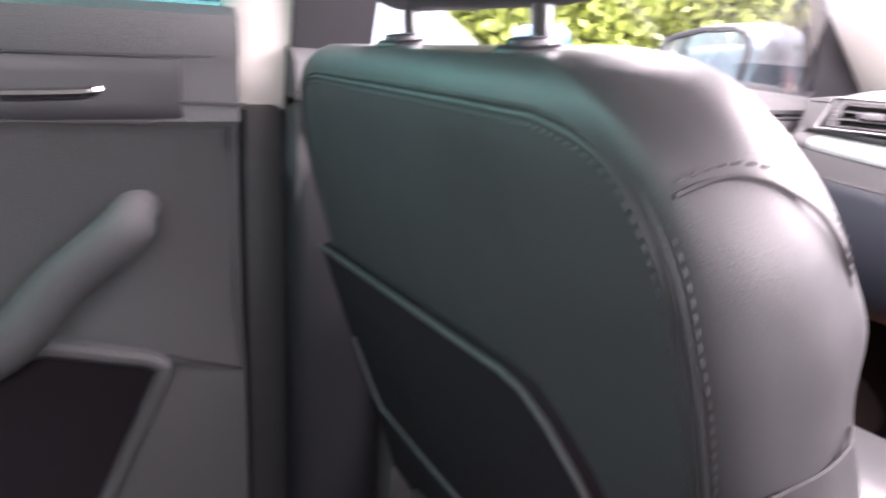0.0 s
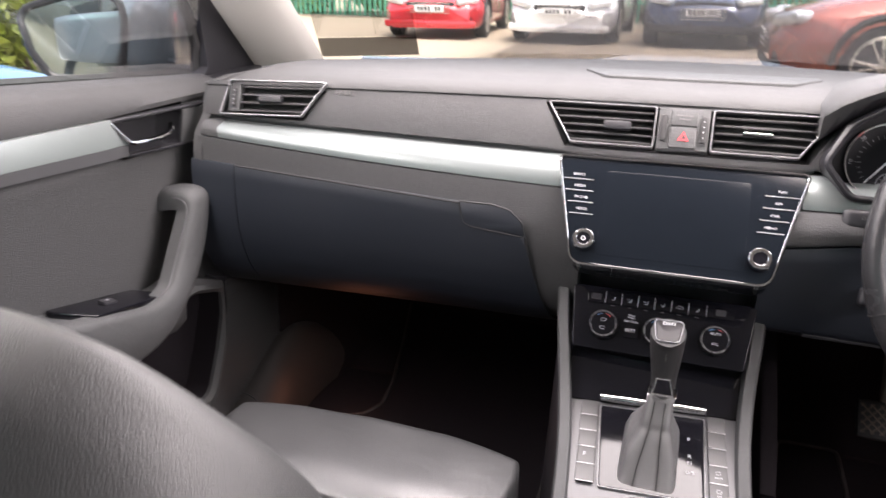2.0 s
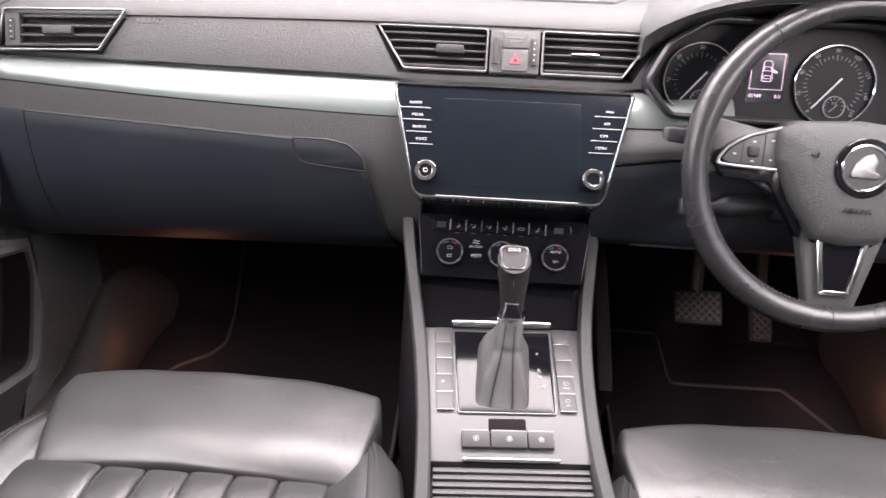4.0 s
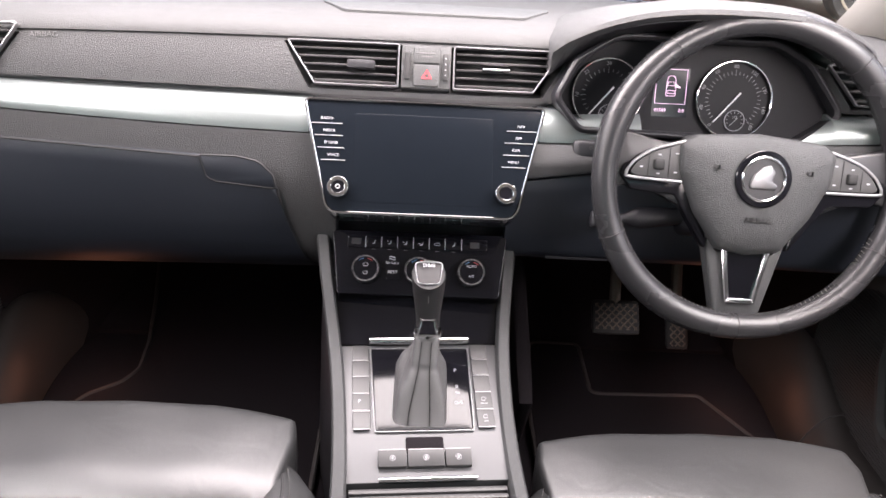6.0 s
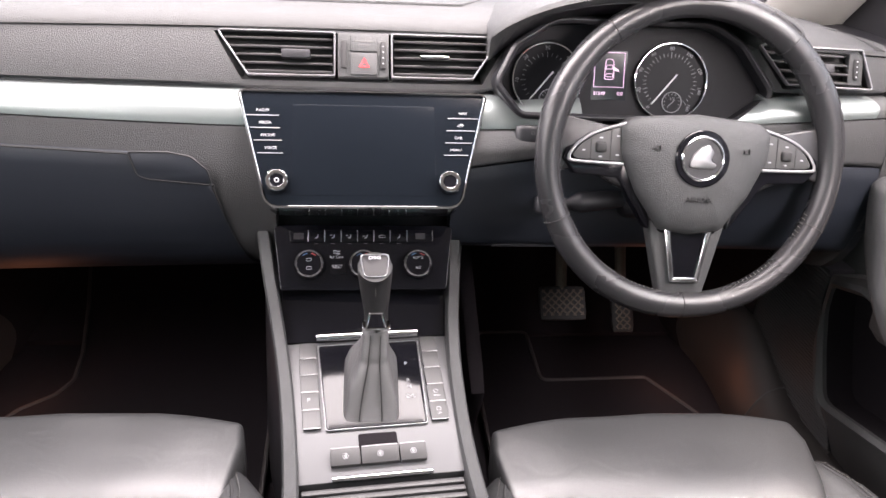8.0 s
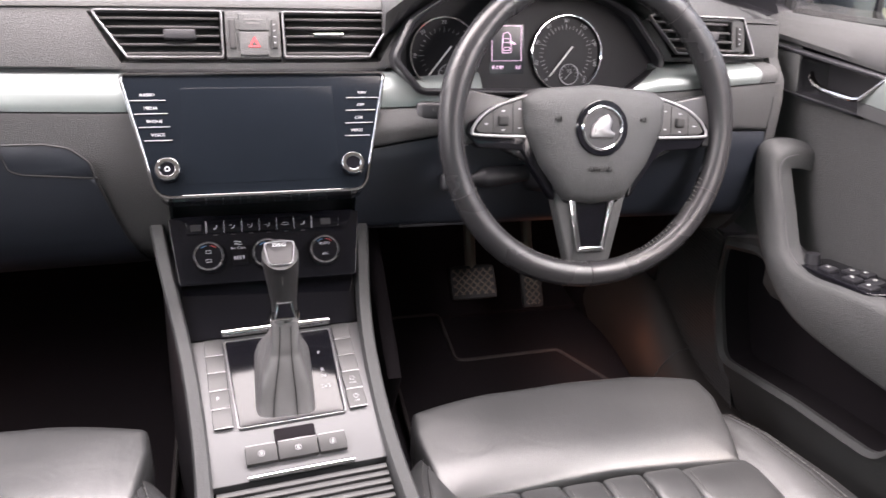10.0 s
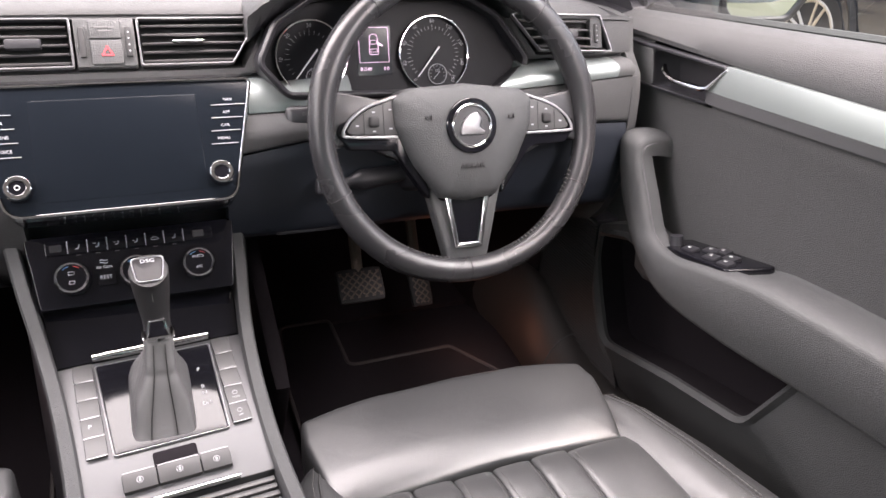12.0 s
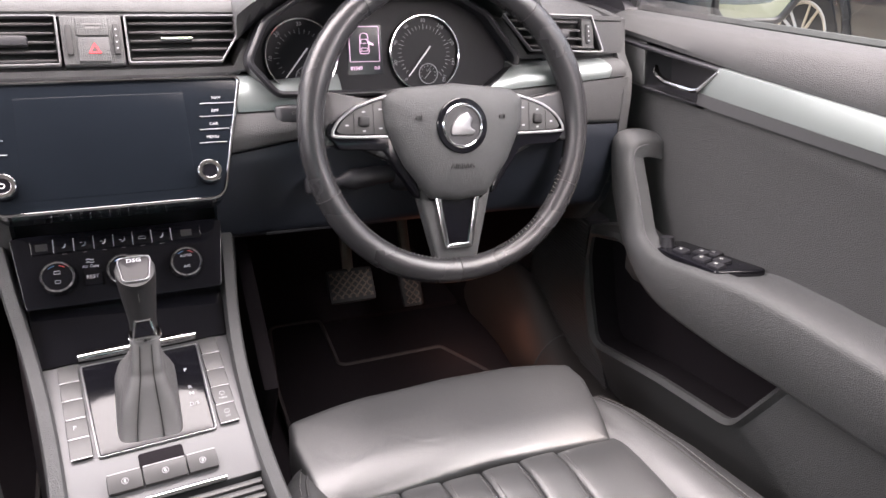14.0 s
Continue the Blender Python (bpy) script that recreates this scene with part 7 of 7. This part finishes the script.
def parked_car(label, color, m, length=4.4, width=1.8, height=1.46, suv=0.0, metal=0.2):
    """A parked car, nose along -y of its own frame, wheels on the ground."""
    car = thing("parked_car", label, "car", "parked cars")
    pm = paint("car_paint", color, metal)
    L, W, H = length, width / 2, height
    zb = 0.20 + 0.08 * suv

    def lowtop(f):  # height of the body side line along the length
        pts = [(0.0, 0.50), (0.03, 0.66), (0.10, 0.74), (0.30, 0.90), (0.60, 0.94), (0.92, 0.97), (1.0, 0.80)]
        for a, b in zip(pts, pts[1:]):
            if a[0] <= f <= b[0]:
                t = (f - a[0]) / (b[0] - a[0])
                return (a[1] + (b[1] - a[1]) * t) * (H / 1.46) + 0.02 * suv
        return 0.8

    bm = bmesh.new()
    rings = []
    for i in range(29):
        f = i / 28
        y = -L / 2 + L * f
        e = min(1.0, 0.80 + 0.20 * math.sqrt(min(1.0, f / 0.10)), 0.84 + 0.16 * math.sqrt(min(1.0, (1 - f) / 0.08)))
        w, t = W * e, lowtop(f)
        rings.append([(-w * 0.9, y, zb), (-w * 0.98, y, zb + 0.12), (-w, y, 0.5), (-w * 0.97, y, t - 0.12), (-w * 0.86, y, t - 0.02), (-w * 0.4, y, t + 0.03), (0, y, t + 0.045), (w * 0.4, y, t + 0.03), (w * 0.86, y, t - 0.02), (w * 0.97, y, t - 0.12), (w, y, 0.5), (w * 0.98, y, zb + 0.12), (w * 0.9, y, zb)])
    loft(bm, [[m @ Vector(p) for p in r] for r in rings])
    part("body", bm, pm, car)
    cab = [(0.26, 0.90, 0.92), (0.42, H * 0.975, 0.74), (0.56, H, 0.73), (0.74, H * 0.98, 0.71), (0.93, 0.95, 0.86)]
    for nm, mt, grow, top_only in (("glasshouse", CARGLASS, 0.0, False), ("roof", pm, 0.006, True)):
        bm = bmesh.new()
        rings = []
        for f, z, k in cab[1:4] if top_only else cab:
            y = -L / 2 + L * f
            w = W * k * 0.97 + grow
            base = z - 0.05 if top_only else 0.85
            zz = z + grow
            rings.append([(-w - (0 if top_only else 0.10), y, base), (-w, y, zz - 0.06), (-w * 0.86, y, zz), (0, y, zz + 0.02), (w * 0.86, y, zz), (w, y, zz - 0.06), (w + (0 if top_only else 0.10), y, base)])
        loft(bm, [[m @ Vector(p) for p in r] for r in rings])
        part(nm, bm, mt, car, "window glass toned pale like reflected sky" if mt is CARGLASS else "")
    for e in (-1, 1):
        for ya in (-L * 0.30, L * 0.29):
            r = 0.33 + 0.03 * suv
            wheel = new("wheel")
            wheel.parent = car
            wm = m @ Matrix.Translation((e * (W - 0.10), ya, r)) @ pose(0, 0, 0, 0, 90 * e, 0)
            bm = bmesh.new()
            loft(bm, [[wm @ Vector((a * math.cos(2 * math.pi * k / 28), a * math.sin(2 * math.pi * k / 28), h)) for k in range(28)] for a, h in ((r - 0.10, -0.10), (r - 0.01, -0.10), (r, -0.08), (r, 0.08), (r - 0.02, 0.105), (r - 0.10, 0.10))])
            part("tyre", bm, TYRE, wheel, "black tyre")
            bm = bmesh.new()
            frame_ring(bm, circle2(r - 0.095, 32), 0.025, 0.06, 0.107, wm, 0.006)
            for k in range(10):
                a = 2 * math.pi * k / 10 + (0.12 if k % 2 else -0.12)
                b0 = wm @ Vector((0.03 * math.cos(a), 0.03 * math.sin(a), 0.095))
                b1 = wm @ Vector(((r - 0.105) * math.cos(a * 1.0), (r - 0.105) * math.sin(a), 0.10))
                tube(bm, [b0, b1], [0.016, 0.011], 6)
            prism(bm, circle2(0.05, 16), 0.05, 0.105, wm, 0.01)
            part("rim", bm, ALLOY, wheel, "spoked alloy rim")
            bm = bmesh.new()
            tube(bm, [m @ Vector((e * (W - 0.012), ya + (r + 0.06) * math.cos(t), r + (r + 0.06) * math.sin(t))) for t in [math.pi * k / 12 for k in range(13)]], 0.035, 6)
            part("wheel_arch", bm, TYRE, car, "dark wheel arch")
        bm = bmesh.new()
        rbox(bm, (0.20, 0.10, 0.065), 0.05, m @ pose(e * W * 0.70, -L / 2 + 0.16, 0.66 + 0.08 * suv, 0, e * -8, e * 28), n=6)
        part("headlight", bm, LAMP, car, "clear headlight")
        bm = bmesh.new()
        rbox(bm, (0.12, 0.05, 0.04), 0.02, m @ pose(e * W * 0.70, -L / 2 + 0.07, 0.36 + 0.06 * suv), n=4)
        part("fog_recess", bm, TYRE, car, "dark bumper recess")
        bm = bmesh.new()
        rbox(bm, (0.10, 0.06, 0.06), 0.04, m @ pose(e * (W + 0.06), -L * 0.22, 0.98 * H / 1.46 + 0.02), n=5)
        part("door_mirror", bm, pm, car)
    bm = bmesh.new()
    prism(bm, fillet([(-0.36, 0.42), (0.36, 0.42), (0.46, 0.64 + 0.08 * suv), (-0.46, 0.64 + 0.08 * suv)], 0.05), 0.0, 0.02, m @ panel((0, -L / 2 - 0.005, 0), (1, 0, 0), (0, 0.12, 1)), 0.006)
    gr = part("grille", bm, TYRE, car, "dark grille")
    for k in range(5):
        bm = bmesh.new()
        rbox(bm, (0.36, 0.006, 0.006), 0.004, m @ pose(0, -L / 2 - 0.018 + 0.006 * k, 0.46 + 0.04 * k), n=2)
        part("bar", bm, ALLOY, gr, "bright grille bar")
    bm = bmesh.new()
    rbox(bm, (0.26, 0.006, 0.056), 0.004, m @ pose(0, -L / 2 - 0.03, 0.53 + 0.04 * suv), n=3)
    pl = part("number_plate", bm, PLATE, car, "pale number plate")
    for k in range(7):
        if k == 4:
            continue
        bm = bmesh.new()
        rbox(bm, (0.022, 0.002, 0.034), 0.001, m @ pose(-0.19 + 0.063 * k, -L / 2 - 0.0375, 0.53 + 0.04 * suv), n=1)
        part("plate_bar", bm, PLATEINK, pl)
    bm = bmesh.new()
    rbox(bm, (W * 0.92, 0.06, 0.07), 0.05, m @ pose(0, -L / 2 + 0.05, 0.27 + 0.05 * suv), n=5)
    part("bumper_lip", bm, TYRE if suv else pm, car, "lower bumper")
    return car


def at(x, y, turn):
    return Matrix.Translation((x, y, 0)) @ pose(0, 0, 0, 0, 0, turn)


parked_car("bright red hatchback parked nose first by the fence", (0.55, 0.02, 0.03), at(-4.75, 14.0, 6), 4.3, 1.80, 1.47)
parked_car("white saloon parked beside a red hatchback", (0.78, 0.78, 0.77), at(-2.25, 14.2, 0), 4.7, 1.84, 1.43)
parked_car("dark blue off-road car parked beside a white saloon", (0.03, 0.05, 0.10), at(0.10, 14.2, -2), 4.6, 1.88, 1.62, suv=1.0, metal=0.5)
parked_car("white car parked in the row behind", (0.78, 0.78, 0.77), at(-3.6, 20.0, 0), 4.5, 1.8, 1.5)
parked_car("reddish brown off-road car seen from its side", (0.34, 0.10, 0.075), at(2.95, 7.6, -90), 4.6, 1.85, 1.66, suv=1.0, metal=0.4)
parked_car("dark grey car with large pale alloy wheels", (0.05, 0.055, 0.065), at(4.85, 1.35, -8), 4.6, 1.84, 1.45, metal=0.6)
parked_car("pale blue hatchback parked along the passenger side", (0.10, 0.25, 0.50), at(-2.95, -0.45, 180), 4.3, 1.80, 1.5)
parked_car("white car parked beyond a blue hatchback", (0.76, 0.76, 0.76), at(-5.6, 0.2, 180), 4.6, 1.84, 1.5)

FENCE = mat("green_fence_paint", (0.05, 0.24, 0.15), 0.55, scale=40, vary=0.25)
fence = thing("palisade_fence", "dark green steel palisade fence behind the cars", "fence")
bm = bmesh.new()
prism(bm, [(-0.035, 0.0), (0.035, 0.0), (0.035, 2.2), (0.0, 2.32), (-0.035, 2.2)], -0.012, 0.012, panel((0, 0, 0), (1, 0, 0), (0, 0, 1)))
pale = bpy.data.meshes.new("pale")
bm.to_mesh(pale)
bm.free()
pale.materials.append(FENCE)
for i in range(150):
    ob = new("pale", pale)
    ob.parent = fence
    ob.location = (-13.0 + 0.145 * i, 17.6, 0.05)
for z in (0.5, 1.9):
    bm = bmesh.new()
    rbox(bm, (11.0, 0.03, 0.03), 0.01, pose(-2.2, 17.63, z), n=2)
    part("rail", bm, FENCE, fence)
bm = bmesh.new()
rbox(bm, (2.6, 0.08, 0.20), 0.02, pose(-8.6, 9.6, 0.20), n=3)
tagged(finish(bm, "low_wall", mat("dark_low_wall", (0.10, 0.095, 0.09), 0.9, bump=0.5, scale=30)), "low dark wall at the edge of the yard", "wall", kind="structure")

# foliage: clumps of small leaves on branching stems
LEAF = mat("yellow_green_leaves", (0.22, 0.27, 0.05), 0.6, scale=20, vary=0.35, vscale=0.8, island=0.5)
LEAFD = mat("dark_green_leaves", (0.09, 0.14, 0.04), 0.6, scale=20, vary=0.35, vscale=0.8, island=0.5)
BARK = mat("brown_bark", (0.10, 0.075, 0.05), 0.9, bump=0.8, scale=60)


def leaves(bm, rng, c, size, n, leaf):
    verts = []
    for _ in range(n):
        d = Vector((rng.gauss(0, 1), rng.gauss(0, 1), rng.gauss(0, 1)))
        d = d.normalized() * (rng.random() ** 0.45)
        p = Vector(c) + Vector((d.x * size[0], d.y * size[1], d.z * size[2]))
        u = Vector((rng.gauss(0, 1), rng.gauss(0, 1), rng.gauss(0, 1))).normalized()
        v = u.cross(Vector((rng.gauss(0, 1), rng.gauss(0, 1), rng.gauss(0, 1)))).normalized()
        k = leaf * rng.uniform(0.6, 1.4)
        q = [bm.verts.new(p + u * k), bm.verts.new(p + v * k * 0.5), bm.verts.new(p - u * k), bm.verts.new(p - v * k * 0.5)]
        bm.faces.new(q)


def tree(name, x, y, h, spread, leafmat, seed, n=1600, leaf=0.10, label=""):
    rng = random.Random(seed)
    t = thing(name, label, "tree", "trees round the yard")
    bm = bmesh.new()
    tube(bm, [(x, y, 0), (x + 0.05, y, h * 0.3), (x - 0.05, y, h * 0.75)], [0.14, 0.10, 0.03], 8)
    tips = []
    for i in range(9):
        a = 2 * math.pi * i / 9 + rng.random()
        z0 = h * rng.uniform(0.2, 0.6)
        tip = Vector((x + spread * 0.7 * math.cos(a), y + spread * 0.7 * math.sin(a), z0 + h * rng.uniform(0.1, 0.35)))
        tube(bm, [(x, y, z0), Vector((x, y, z0)).lerp(tip, 0.5) + Vector((0, 0, 0.2)), tip], [0.05, 0.03, 0.01], 6)
        tips.append(tip)
    part("trunk", bm, BARK, t, "brown trunk and limbs")
    bm = bmesh.new()
    for tip in tips + [Vector((x, y, h * 0.85)), Vector((x, y, h * 0.6)), Vector((x, y, h * 0.4))]:
        for _ in range(3):
            c = tip + Vector((rng.gauss(0, 0.4), rng.gauss(0, 0.4), rng.gauss(0, 0.4))) * spread * 0.5
            leaves(bm, rng, c, (spread * 0.42, spread * 0.42, h * 0.12), n // 36, leaf)
    part("crown", bm, leafmat, t, "crown of small leaves", smooth=0)


for i in range(10):
    tree("tree", -12 + 2.6 * i, 19.6 + 0.5 * (i % 3), 4.6 + 0.5 * ((i * 7) % 4), 1.9, LEAF if i in (7, 8) else LEAFD, 10 + i, label="leafy tree behind the green fence")
for i in range(4):
    tree("tree", -7.9 - 0.4 * (i % 2), 2.2 + 1.9 * i, 3.6 + 0.4 * (i % 3), 1.5, LEAF, 40 + i, 2400, 0.07, label="yellow-green bushy tree beside the yard")


def hedge(x0, x1, y0, y1, h, material, seed, n, leaf, label):
    rng = random.Random(seed)
    hd = thing("hedge", label, "hedge", "hedges round the yard")
    bm = bmesh.new()
    for i in range(24):
        f = rng.random()
        x, y = x0 + (x1 - x0) * f, y0 + (y1 - y0) * f
        tube(bm, [(x, y, 0), (x + rng.gauss(0, 0.1), y, h * 0.5), (x + rng.gauss(0, 0.3), y, h * 0.9)], [0.04, 0.03, 0.01], 5)
    part("stems", bm, BARK, hd, "brown stems")
    bm = bmesh.new()
    for i in range(n):
        f = rng.random()
        hh = h * (0.85 + 0.15 * math.sin(f * 37) + rng.gauss(0, 0.03))
        leaves(bm, rng, (x0 + (x1 - x0) * f, y0 + (y1 - y0) * f + rng.gauss(0, 0.15), 0.2 + hh * rng.random()), (0.5, 0.5, 0.35), 70, leaf)
    part("foliage", bm, material, hd, "dense small leaves", smooth=0)


hedge(-16, 12, 18.8, 18.8, 3.4, LEAFD, 3, 420, 0.14, "dense dark green hedge behind the fence")
hedge(-6.6, -6.6, 1.0, 8.5, 3.0, LEAF, 4, 330, 0.085, "dense yellow-green hedge beside the yard")
bm = bmesh.new()
rng = random.Random(5)
for i in range(70):
    leaves(bm, rng, (6.3 + rng.random() * 2.5, -3 + 14 * rng.random(), 0.04), (0.5, 0.5, 0.05), 60, 0.05)
tagged(finish(bm, "grass", mat("grass_green", (0.10, 0.14, 0.03), 0.8, scale=30, vary=0.3, island=0.4), smooth=0), "patchy green grass verge", "grass", kind="stuff")
bm = bmesh.new()
rbox(bm, (0.07, 8.0, 0.06), 0.02, pose(6.0, 3.0, 0.06), n=2)
tagged(finish(bm, "kerb", mat("kerb_stone", (0.33, 0.31, 0.29), 0.9, bump=0.5, scale=40)), "pale stone kerb by the verge", "kerb", kind="structure")
